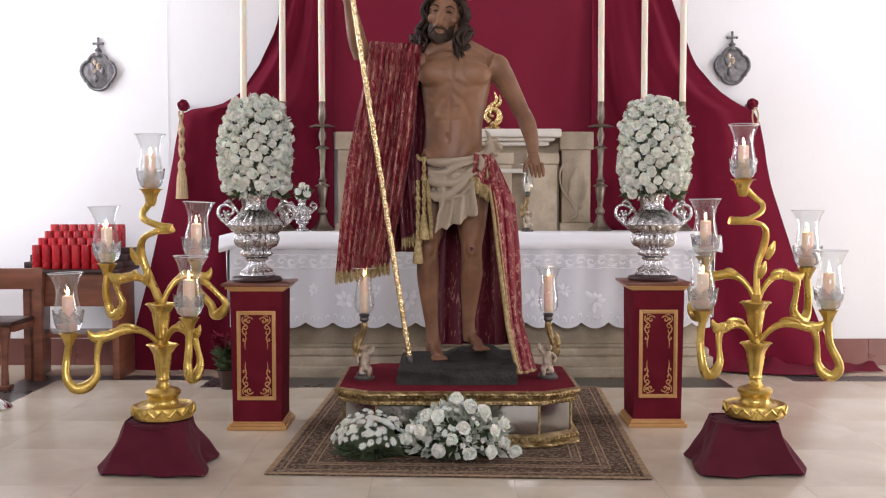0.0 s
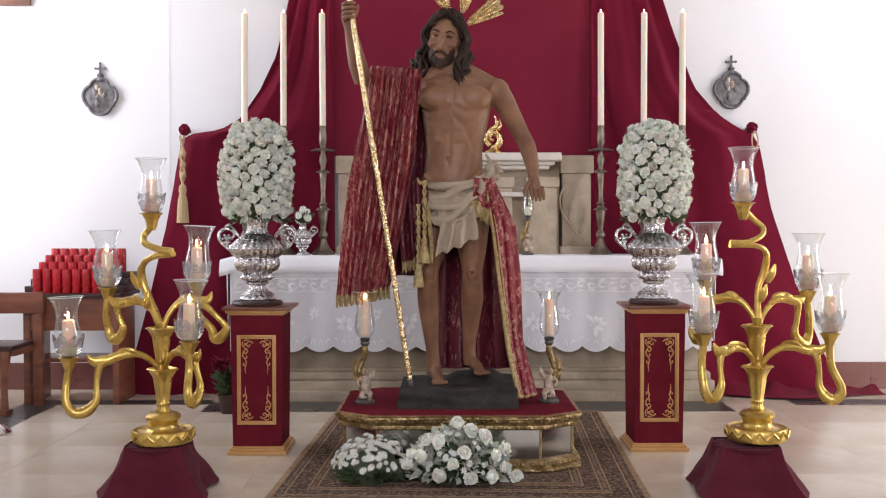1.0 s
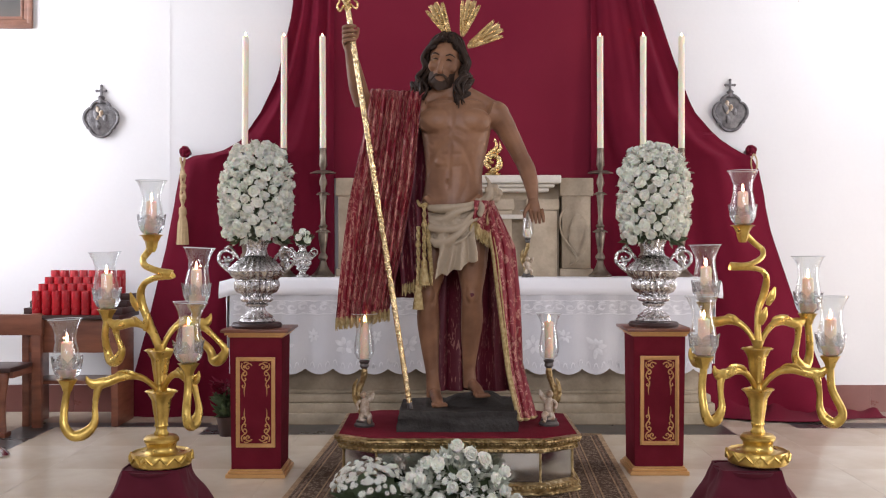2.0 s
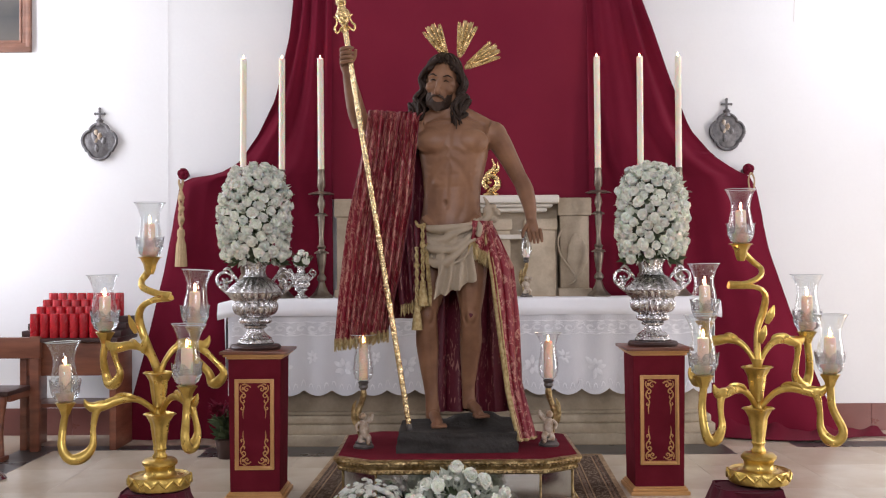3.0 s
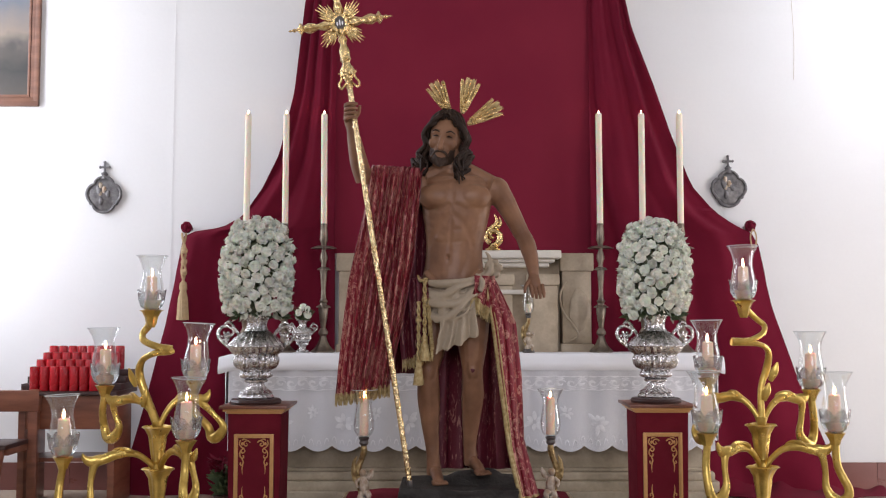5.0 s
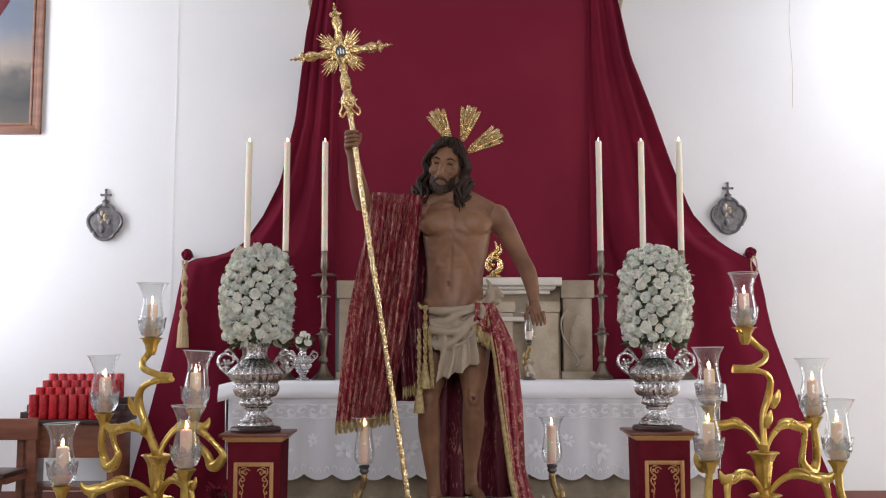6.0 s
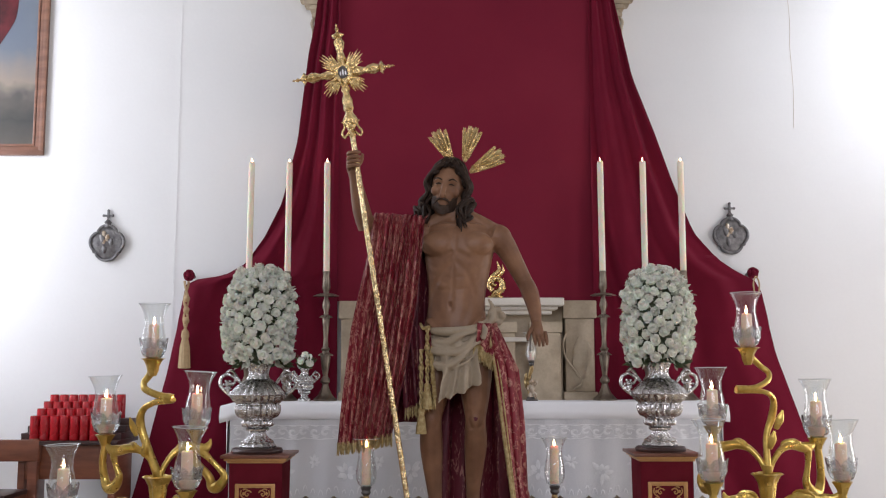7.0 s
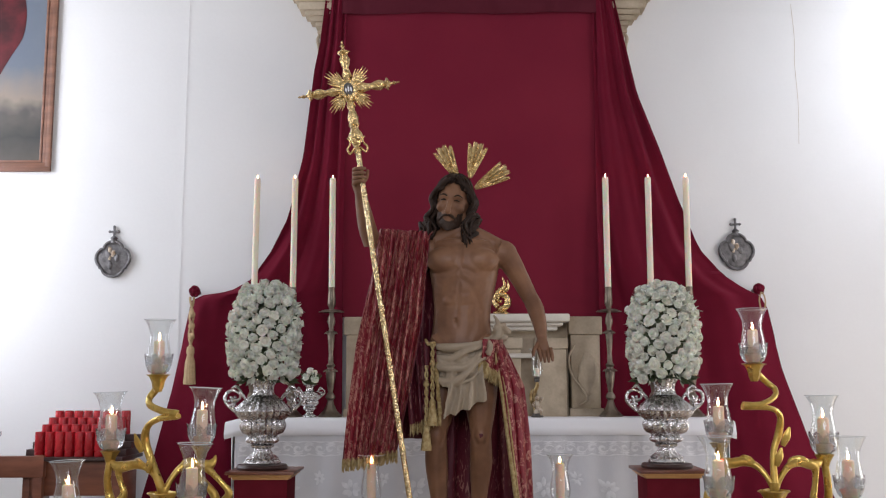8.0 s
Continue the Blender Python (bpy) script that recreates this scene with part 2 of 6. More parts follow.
# ---- mesh tools ----
def thing(name, at, label, category, group="", kind="", turn=0.0):
    ob = new(name)
    ob.empty_display_size = 0.05
    ob.matrix_basis = pose(*at, 0, 0, turn)
    return tagged(ob, label, category, group, kind)


def finish(bm, materials, smooth=40):
    me = bpy.data.meshes.new("mesh")
    bmesh.ops.recalc_face_normals(bm, faces=bm.faces)
    for f in bm.faces:
        f.smooth = True
    for e in bm.edges:
        if len(e.link_faces) == 2 and e.calc_face_angle(0) > radians(smooth):
            e.smooth = False
    bm.to_mesh(me)
    bm.free()
    for m in materials if isinstance(materials, (list, tuple)) else [materials]:
        me.materials.append(m)
    return me


def part(name, bm, material, parent, label="", smooth=40):
    ob = new(name, finish(bm, material, smooth))
    ob.parent = parent
    if label:
        ob["label"] = label
    return ob


def solid(name, bm, material, label, category, group="", kind="", at=(0, 0, 0), smooth=40):
    ob = new(name, finish(bm, material, smooth))
    ob.location = at
    return tagged(ob, label, category, group, kind)


def box(x0, x1, y0, y1, z0, z1, bevel=0.0, bm=None, seg=2):
    own = bmesh.new()
    bmesh.ops.create_cube(own, size=1)
    for v in own.verts:
        v.co = ((x0 + x1) / 2 + v.co.x * (x1 - x0), (y0 + y1) / 2 + v.co.y * (y1 - y0), (z0 + z1) / 2 + v.co.z * (z1 - z0))
    if bevel:
        bmesh.ops.bevel(own, geom=list(own.edges), offset=bevel, segments=seg, affect="EDGES", profile=0.6)
    return merge(bm, own)


def merge(bm, own):
    if bm is None:
        return own
    me = bpy.data.meshes.new("tmp")
    own.to_mesh(me)
    own.free()
    bm.from_mesh(me)
    bpy.data.meshes.remove(me)
    return bm


def rings(bm, loops, closed=True, cap=True, mat=0):
    """Skin a list of rings, each a list of points."""
    rows = [[bm.verts.new(p) for p in r] for r in loops]
    n = len(rows[0])
    for a, b in zip(rows, rows[1:]):
        for i in range(n if closed else n - 1):
            f = bm.faces.new((a[i], a[(i + 1) % n], b[(i + 1) % n], b[i]))
            f.material_index = mat
    if cap and closed:
        for r in (rows[0], rows[-1]):
            f = bm.faces.new(r)
            f.material_index = mat
    return bm


def lathe(profile, n=24, bm=None, at=(0, 0, 0), lobes=0, depth=0.0, mat=0):
    """A turned body from (radius, height) pairs; lobes flute it."""
    bm = bm or bmesh.new()
    loops = []
    for r, z in profile:
        loop = []
        for i in range(n):
            a = 2 * math.pi * i / n
            q = r * (1 + depth * math.cos(lobes * a)) if lobes else r
            loop.append((at[0] + q * math.cos(a), at[1] + q * math.sin(a), at[2] + z))
        loops.append(loop)
    return rings(bm, loops, mat=mat)


def smoothed(points, steps=6):
    """A smooth way through the points (Catmull-Rom); points may carry a radius as fourth number."""
    p = [np.array(q, float) for q in points]
    p = [2 * p[0] - p[1], *p, 2 * p[-1] - p[-2]]
    out = []
    for a, b, c, d in zip(p, p[1:], p[2:], p[3:]):
        for k in range(steps):
            s = k / steps
            out.append(0.5 * (2 * b + (c - a) * s + (2 * a - 5 * b + 4 * c - d) * s * s + (3 * b - a - 3 * c + d) * s ** 3))
    out.append(p[-2])
    return out


def tube(points, radius=0.01, n=8, bm=None, steps=5, mat=0, flat=1.0):
    """A round bar along a smooth way; the fourth number of a point is its own radius."""
    bm = bm or bmesh.new()
    pts = smoothed([q if len(q) == 4 else (*q, radius) for q in points], steps)
    side = None
    loops = []
    for i, q in enumerate(pts):
        a, b = pts[max(0, i - 1)][:3], pts[min(len(pts) - 1, i + 1)][:3]
        d = Vector(b - a).normalized() if np.linalg.norm(b - a) > 1e-9 else Vector((0, 0, 1))
        if side is None:
            side = d.cross(Vector((0.3, 1, 0.2))).normalized()
        side = (side - d * side.dot(d)).normalized()
        up = d.cross(side)
        r = max(q[3], 1e-4)
        loops.append([Vector(q[:3]) + side * (r * math.cos(2 * math.pi * k / n)) + up * (r * flat * math.sin(2 * math.pi * k / n)) for k in range(n)])
    return rings(bm, loops, mat=mat)


def sheet(fn, nu, nv, thick=0.004, bm=None, mat=0, back=None):
    """Cloth with a thickness: fn(u, v) gives its front; edges closed."""
    bm = bm or bmesh.new()
    P = np.array([[fn(i / nu, j / nv) for i in range(nu + 1)] for j in range(nv + 1)], float)
    du, dv = np.gradient(P, axis=1), np.gradient(P, axis=0)
    N = np.cross(du, dv)
    N /= np.linalg.norm(N, axis=2, keepdims=True) + 1e-12
    Q = P - N * thick
    A = [[bm.verts.new(p) for p in r] for r in P]
    B = [[bm.verts.new(p) for p in r] for r in Q]
    back = mat if back is None else back
    for j in range(nv):
        for i in range(nu):
            bm.faces.new((A[j][i], A[j][i + 1], A[j + 1][i + 1], A[j + 1][i])).material_index = mat
            bm.faces.new((B[j][i], B[j + 1][i], B[j + 1][i + 1], B[j][i + 1])).material_index = back
    rim = [(j, 0) for j in range(nv)] + [(nv, i) for i in range(nu)] + [(j, nu) for j in range(nv, 0, -1)] + [(0, i) for i in range(nu, 0, -1)]
    for (a, b), (c, d) in zip(rim, rim[1:] + rim[:1]):
        bm.faces.new((A[a][b], A[c][d], B[c][d], B[a][b])).material_index = mat
    return bm


def ball(at, r, bm=None, sub=2, scale=(1, 1, 1), mat=0, rough=0.0, seed=0):
    own = bmesh.new()
    bmesh.ops.create_icosphere(own, subdivisions=sub, radius=1)
    for v in own.verts:
        k = r * (1 + rough * noise.noise(v.co * 2.3 + Vector((seed * 7.1, 0, 0))))
        v.co = Vector(at) + Vector((v.co.x * scale[0], v.co.y * scale[1], v.co.z * scale[2])) * k
    for f in own.faces:
        f.material_index = mat
    return merge(bm, own)


def lerp(table, z):
    """Straight-line value from a table of (key, value) rising in key."""
    ks, vs = zip(*table)
    return float(np.interp(z, ks, vs))


# ---- the room ----
W, N, S, TOP = 4.4, 7.1, -4.0, 5.6
solid("ground", box(-W - 0.3, W + 0.3, S - 0.3, N + 0.3, -0.3, -0.012), GROUT, "grout bed under the marble floor", "floor", kind="structure")
solid("wall_north", box(-W - 0.3, W + 0.3, N, N + 0.3, -0.012, TOP), PLASTER, "white plastered wall behind the altar", "wall", kind="structure")
solid("ceiling", box(-W - 0.3, W + 0.3, S - 0.3, N + 0.3, TOP, TOP + 0.2), CEILING, "plain white plastered ceiling", "ceiling", kind="structure")


def pierced(name, side, label):
    """A side wall with one tall window near the altar."""
    a, b = (-W - 0.3, -W) if side < 0 else (W, W + 0.3)
    if side < 0:
        bm = box(a, b, S, 5.5, -0.012, TOP)
    else:
        bm = box(a, b, S, 4.3, -0.012, TOP)
        box(a, b, 4.3, 5.5, 2.15, TOP, bm=bm)
    box(a, b, 6.9, N, -0.012, TOP, bm=bm)
    z0 = 1.0 if side < 0 else 1.8
    h = 4.8 - z0
    box(a, b, 5.5, 6.9, -0.012, z0, bm=bm)
    box(a, b, 5.5, 6.9, 4.8, TOP, bm=bm)
    solid(name, bm, PLASTER, label, "wall", kind="structure")
    win = thing("window_1" if side < 0 else "window_2", (side * (W + 0.15), 6.2, z0), "tall white-framed church window with clear panes", "window", kind="structure")
    bm = box(-0.03, 0.03, -0.7, -0.64, 0, h)
    box(-0.03, 0.03, 0.64, 0.7, 0, h, bm=bm)
    box(-0.03, 0.03, -0.64, 0.64, 0, 0.06, bm=bm)
    box(-0.03, 0.03, -0.64, 0.64, h - 0.06, h, bm=bm)
    part("window_frame", bm, PLASTER, win)
    for k in range(3):
        p = part("pane", box(-0.004, 0.004, -0.635, 0.635, 0.065 + k * (h - 0.12) / 3, 0.055 + (k + 1) * (h - 0.12) / 3), GLASS, win)
        p.visible_shadow = False


pierced("wall_west", -1, "white plastered side wall with a tall window")
pierced("wall_east", 1, "white plastered side wall with a tall window and an open doorway")
bm = box(-W - 0.3, -1.4, S - 0.3, S, -0.012, TOP)
box(2.6, W + 0.3, S - 0.3, S, -0.012, TOP, bm=bm)
box(-1.4, 2.6, S - 0.3, S, -0.012, 2.7, bm=bm)
box(-1.4, 2.6, S - 0.3, S, 5.3, TOP, bm=bm)
solid("wall_south", bm, PLASTER, "white plastered wall with a wide opening high up", "wall", kind="structure")

# conduit and hairline on the north wall
solid("trim", tube([(-1.945, N - 0.006, 0.0), (-1.94, N - 0.006, 2.2), (-1.935, N - 0.006, 4.6)], 0.0014, 6), PLASTER, "thin white painted conduit on the wall", "conduit", kind="structure")

solid("wall_crack", tube([(2.50, N - 0.0002, 3.95), (2.515, N - 0.0002, 3.7), (2.508, N - 0.0002, 3.5), (2.52, N - 0.0002, 3.2), (2.512, N - 0.0002, 2.9)], 0.0016, 4), GROUT, "hairline crack in the white plaster", "crack", kind="structure")

# ---- red hanging behind the altar ----
INNER_L, INNER_R = -0.755, 1.015


def backcloth(u, v):
    z = 4.06 - v * (4.06 - 1.645)
    x = INNER_L - 0.1 + u * (INNER_R - INNER_L + 0.2)
    return (x, 6.965 + 0.004 * math.sin(u * 19 + v * 3) + 0.003 * noise.noise((x * 3, 0, z * 3)), z)


solid("hanging_cloth", sheet(backcloth, 40, 20, 0.005), BACKCLOTH, "flat taut crimson cloth hung behind the altar", "hanging")



def valance(u, v):
    x = INNER_L - 0.03 + u * (INNER_R - INNER_L + 0.06)
    return (x, 6.945 - 0.006 * math.sin(u * 40 + 2 * math.sin(u * 9)) - 0.004 * v, 4.25 - v * (0.415 + 0.006 * math.sin(u * 13)))


# maroon instead of crimson puts the shadow above the hanging into the colour
solid("valance", sheet(valance, 90, 8, 0.004), MAROON, "narrow cloth strip over the hanging, coloured dark maroon for shadow", "valance")

OUT_L = [(0.0, -2.31), (0.06, -2.26), (0.3, -2.15), (0.64, -2.05), (1.15, -1.927), (1.66, -1.841), (1.76, -1.825), (1.80, -1.74), (1.82, -1.6), (1.84, -1.53), (1.905, -1.415),
         (2.1, -1.277), (2.34, -1.158), (2.78, -1.059), (3.42, -0.99), (3.6, -0.955), (4.2, -0.89)]
OUT_R = [(0.0, 2.86), (0.1, 2.76), (0.24, 2.683), (0.76, 2.475), (1.27, 2.30), (1.70, 2.21), (1.79, 2.16), (1.825, 2.08), (1.86, 2.02), (1.925, 1.925), (2.12, 1.753), (2.49, 1.607), (2.82, 1.497),
         (3.23, 1.348), (3.95, 1.204), (4.2, 1.16)]


def swag(side):
    table = OUT_L if side < 0 else OUT_R
    inner = INNER_L if side < 0 else INNER_R
    levels = sorted({0.0, *np.linspace(0, 1.6, 22), *np.linspace(1.6, 2.1, 26), *np.linspace(2.1, 4.2, 30)}, reverse=True)

    def at(u, v):
        z = levels[min(len(levels) - 1, int(round(v * (len(levels) - 1))))]
        outer = lerp(table, z) + (0.012 if side < 0 else -0.028)
        x = inner + (outer - inner) * u
        wide = abs(outer - inner)
        amp = 0.010 + 0.03 * min(1.0, wide / 1.2)
        wob = 0.5 * noise.noise((side * 3 + u * 2.0, z * 0.5, 1.0))
        y = 6.955 - 0.75 * amp * (1 + math.sin(u * 17 + wob * 9 + z * 0.6)) - 0.003 * math.sin(u * 47 + z * 1.3 + wob * 8)
        if 1.5 < z < 1.95:
            y -= 0.02 * math.exp(-((u - 0.95) / 0.1) ** 2)
        y -= 0.10 * max(0.0, 0.35 - z) * (u ** 0.5)
        return (x, y, z)
    return sheet(at, 110, len(levels) - 1, 0.004)


solid("side_drape", swag(-1), CRIMSON, "gathered crimson drape caught up on a wall knob", "drape", "side drapes")
solid("side_drape", swag(1), CRIMSON, "gathered crimson drape caught on a knob and spreading on the floor", "drape", "side drapes")


def pool(u, v):
    x = 1.9 + u * 1.1
    y = 6.93 - v * (0.16 + 0.14 * math.sin(math.pi * min(1, u * 1.2)))
    z = 0.012 + 0.055 * (1 - v) * (1 - 0.8 * u) * (1 + 0.7 * math.sin(u * 21 + v * 2)) + 0.012 * (1 + math.sin(u * 40 + v * 4)) * (1 - v)
    return (x, y, max(0.006, z))


solid("drape_hem", sheet(pool, 60, 10, 0.004), CRIMSON, "loose crimson cloth hem lying on the floor", "cloth")

for x, z in ((-1.794, 1.828), (2.134, 1.836)):
    k = thing("drape_rosette", (x, 6.99, z), "crimson cloth rosette wound round a wall knob", "knob", "drape knobs")
    bm = bmesh.new()
    for i in range(5):
        a = i * 1.257
        tube([(0.028 * math.cos(a + s * 0.9) * (1 - s * 0.1), -0.03 - 0.012 * math.sin(s * 3), 0.028 * math.sin(a + s * 0.9)) for s in np.linspace(0, 2.2, 5)], 0.014, 6, bm)
    ball((0, -0.04, 0), 0.022, bm, 2)
    part("rosette", bm, CRIMSON, k)
    part("peg", tube([(0, 0.1, 0), (0, -0.03, 0)], 0.015, 8), DARKWOOD, k)


def cord(at, drop):
    """A knotted rope with a tassel."""
    t = thing("tassel_cord", at, "beige knotted rope with a long tassel on the drape", "tassel", "tassel cords")
    bm = bmesh.new()
    for ph in (0, math.pi):
        tube([(0.013 * math.cos(ph + s * 9), 0.009 * math.sin(ph + s * 9), -s * drop) for s in np.linspace(0, 1, 22)], 0.009, 6, bm, 3)
    for z in (0.12, 0.2, 0.27):
        ball((0.004, -0.004, -z), 0.023, bm, 2, (1, 0.8, 1.15), rough=0.3, seed=z * 10)
    part("rope", bm, TASSEL, t)
    part("tassel_head", lathe([(0.006, -drop + 0.03), (0.024, -drop + 0.015), (0.028, -drop - 0.02), (0.02, -drop - 0.04)], 14), TASSEL, t)
    part("tassel_skirt", lathe([(0.02, -drop - 0.035), (0.032, -drop - 0.09), (0.040, -drop - 0.235), (0.004, -drop - 0.238)], 26, lobes=13, depth=0.06), TASSEL, t)


cord((-1.785, 6.86, 1.78), 0.36)

lp = thing("cord_loop", (2.134, 6.90, 1.79), "short beige rope loop tied under the drape knob", "rope loop")
part("rope", tube([(0.0, 0.0, 0.02), (-0.02, -0.01, -0.03), (-0.012, -0.015, -0.10), (0.012, -0.015, -0.10), (0.02, -0.01, -0.03), (0.006, 0.0, 0.02)], 0.0055, 7), TASSEL, lp)

# ---- stone altarpiece behind ----
ret = thing("altarpiece", (0, 0, 0), "pale limestone altarpiece with pilasters and mouldings", "altarpiece")
for x0, x1 in ((-0.74, -0.58), (0.80, 1.03)):
    bm = box(x0, x1, 6.88, N, 0.9, 1.02, 0.008)
    box(x0 + 0.015, x1 - 0.015, 6.90, N, 1.02, 1.52, 0.008, bm)
    box(x0, x1, 6.88, N, 1.52, 1.643, 0.008, bm)
    part("pilaster", bm, STONE, ret)
bm = bmesh.new()
tube([(0.84, 6.895, 1.45), (0.80, 6.89, 1.36), (0.815, 6.89, 1.25), (0.88, 6.885, 1.16), (0.92, 6.885, 1.08), (0.87, 6.885, 1.04)], 0.007, 8, bm)
ball((0.93, 6.90, 1.25), 0.09, bm, 3, (0.8, 0.35, 1.6), rough=0.2)
part("scroll", bm, STONE, ret)
bm = box(-0.58, 0.80, 6.95, N, 0.9, 1.64)
part("wall_panel", bm, STONE, ret)
for x0, x1 in ((0.36, 0.47), (0.58, 0.78), (-0.52, -0.3)):
    bm = box(x0, x1, 6.87, 6.952, 0.95, 1.42, 0.012)
    box(x0 - 0.015, x1 + 0.015, 6.86, 6.952, 1.42, 1.5, 0.02, bm)
    part("small_pilaster", bm, STONE, ret)
bm = bmesh.new()
for k, (d, z0, z1) in enumerate(((0.0, 1.545, 1.575), (0.035, 1.575, 1.60), (0.075, 1.60, 1.655))):
    box(-0.2 - d, 0.72 + d, 6.83 - d, 6.952, z0, z1, 0.012, bm, 3)
part("cornice", bm, WHITESTONE, ret)
part("shelf", box(0.3, 0.56, 6.84, 6.952, 1.36, 1.39, 0.006), WHITESTONE, ret)
# brackets and mouldings that show beside the upper drape
for s, x in ((-1, -0.905), (1, 1.21)):
    part("upper_shaft", box(x - 0.045, x + 0.045, 7.0, N, 3.3, 3.78, 0.006), STONE, ret)
    part("collar", box(x - 0.052, x + 0.052, 6.995, N, 3.60, 3.63, 0.006), STONE, ret)
    for o, z0, z1 in ((0.02, 3.70, 3.73), (0.035, 3.755, 3.79), (0.075, 3.79, 3.83), (0.11, 3.83, 3.87), (0.15, 3.87, 3.93), (0.18, 3.93, 3.97), (0.21, 3.97, 4.2)):
        part("capital_moulding", box(x - 0.045 - (o if s < 0 else 0), x + 0.045 + (o if s > 0 else 0), 6.99 - o * 0.3, N, z0, z1, 0.012), STONE, ret)
    part("volute", tube([(x + s * 0.048, 7.0, 3.70, 0.008), (x + s * 0.062, 7.0, 3.66, 0.013), (x + s * 0.052, 7.0, 3.60, 0.011), (x + s * 0.050, 7.0, 3.50, 0.010), (x + s * 0.058, 7.0, 3.44, 0.008)], 0.012, 8), STONE, ret)
part("architrave", box(-1.1, 1.3, 6.975, N, 4.0, 4.25, 0.01), STONE, ret)

orn = thing("gilded_ornament", (0.335, 6.80, 1.655), "small gilded scroll figure on the marble cornice", "ornament")
part("foot", lathe([(0.05, 0), (0.055, 0.012), (0.03, 0.03), (0.02, 0.05)], 16), BRIGHTGOLD, orn)
bm = bmesh.new()
tube([(0.0, 0, 0.03, 0.02), (0.045, 0, 0.07, 0.026), (0.035, 0, 0.12, 0.022), (-0.01, 0, 0.13, 0.018), (-0.02, 0, 0.095, 0.014), (0.005, 0, 0.085, 0.010)], 0.02, 10, bm)
tube([(-0.02, 0, 0.05, 0.02), (-0.05, 0, 0.09, 0.016), (-0.02, 0, 0.15, 0.018), (0.025, 0, 0.19, 0.016), (0.01, 0, 0.25, 0.004)], 0.02, 10, bm)
tube([(0.02, 0, 0.15, 0.014), (0.05, -0.01, 0.18, 0.012), (0.045, 0, 0.23, 0.003)], 0.02, 8, bm)
part("scroll", bm, BRIGHTGOLD, orn)

# ---- altar ----
AX0, AX1, AF = -1.47, 1.83, 6.62
alt = thing("altar", (0, 0, 0), "pale stone altar block on a moulded stone base", "altar")
part("block", box(AX0 + 0.12, AX1 - 0.12, AF + 0.08, 6.94, 0.16, 0.80, 0.01), ALTARSTONE, alt)
bm = box(AX0 + 0.05, AX1 - 0.05, AF + 0.03, 6.94, 0.13, 0.19, 0.02, seg=3)
box(AX0 + 0.09, AX1 - 0.09, AF + 0.055, 6.94, 0.19, 0.215, 0.01, bm)
part("base_moulding", bm, ALTARSTONE, alt)
part("step", box(AX0, AX1, AF - 0.03, 6.94, 0.0, 0.07, 0.012), ALTARSTONE, alt)
part("step_riser", box(AX0 + 0.03, AX1 - 0.03, AF + 0.01, 6.94, 0.07, 0.132, 0.006), ALTARSTONE, alt)
part("altar_top", box(AX0 + 0.04, AX1 - 0.04, AF + 0.03, 6.94, 0.80, 0.856, 0.008), ALTARSTONE, alt)
part("candle_shelf", box(AX0 + 0.1, AX1 - 0.1, AF + 0.12, 6.94, 0.856, 0.955, 0.008), ALTARSTONE, alt)


def linen(u, v):
    x = AX0 - 0.01 + u * (AX1 - AX0 + 0.02)
    s = v * 0.62
    rip = 0.004 * noise.noise((x * 4, v * 3, 0))
    if s < 0.3:
        y, z = 6.93 - s, 0.962
    elif s < 0.38:
        k = (s - 0.3) / 0.08
        y, z = 6.93 - 0.3 - 0.03 * k, 0.962 - 0.0 - 0.05 * k * k
    else:
        k = (s - 0.38) / 0.24
        y, z = 6.60 - 0.008 * math.sin(k * 3) , 0.912 - 0.055 * k
    fold = max(0.0, 0.09 - (x - AX0)) * 0.25 + max(0.0, 0.09 - (AX1 - x)) * 0.25
    return (x, y + rip + 0.002, z - fold)


cl = thing("altar_cloth", (0, 0, 0), "white linen altar cloth with a scalloped lace front", "altar cloth")
part("linen_top", sheet(linen, 80, 30, 0.004), LINEN, cl)


def front(u, v):
    x = AX0 + 0.06 + u * (AX1 - AX0 - 0.12)
    low = 0.350 + 0.040 * (0.5 - abs(math.sin(x * 17.2)) ** 0.8)
    z = 0.872 + (low - 0.872) * v
    y = AF - 0.012 - v * 0.02 * (0.5 + 0.5 * math.sin(x * 9 + 1.5 * noise.noise((x, 0, 4)))) - 0.006 * math.sin(x * 31 + v)
    return (x, y, z)


part("lace_front", sheet(front, 330, 16, 0.002), LACE, cl)
for s in (-1, 1):
    x0 = AX0 - 0.015 if s < 0 else AX1 + 0.015

    def fall(u, v, s=s, x0=x0):
        z = 0.90 - v * (0.42 if s < 0 else 0.5)
        return (x0 + s * (0.01 * math.sin(u * 9 + v * 2) - 0.01 * v) - s * 0.06 * (1 - u) * 1.0, AF - 0.02 + u * 0.28, z + 0.02 * math.sin(u * 8))
    part("side_fall", sheet(fall, 20, 12, 0.003), LINEN, cl)

# raised white stitching: a running scroll and sprigs of leaves


def stitch(x, v, off=0.0045):
    u = (x - AX0 - 0.06) / (AX1 - AX0 - 0.12)
    p = front(min(1, max(0, u)), v)
    return (p[0], p[1] - off, p[2])


def ribbon(pts, w, bm):
    """A flat stitched line on the lace, from (x, v) pairs."""
    q = [np.array(stitch(*p)) for p in pts]
    rows = []
    for i, c in enumerate(q):
        d = q[min(i + 1, len(q) - 1)] - q[max(i - 1, 0)]
        nrm = np.array((-d[2], 0, d[0])) / (np.hypot(d[0], d[2]) + 1e-9)
        t = math.sin(math.pi * (i + 0.35) / (len(q) - 0.3))
        rows.append([c + nrm * w * t, c + np.array((0, -0.0015, 0)), c - nrm * w * t])
    rings(bm, rows, closed=False, cap=False)


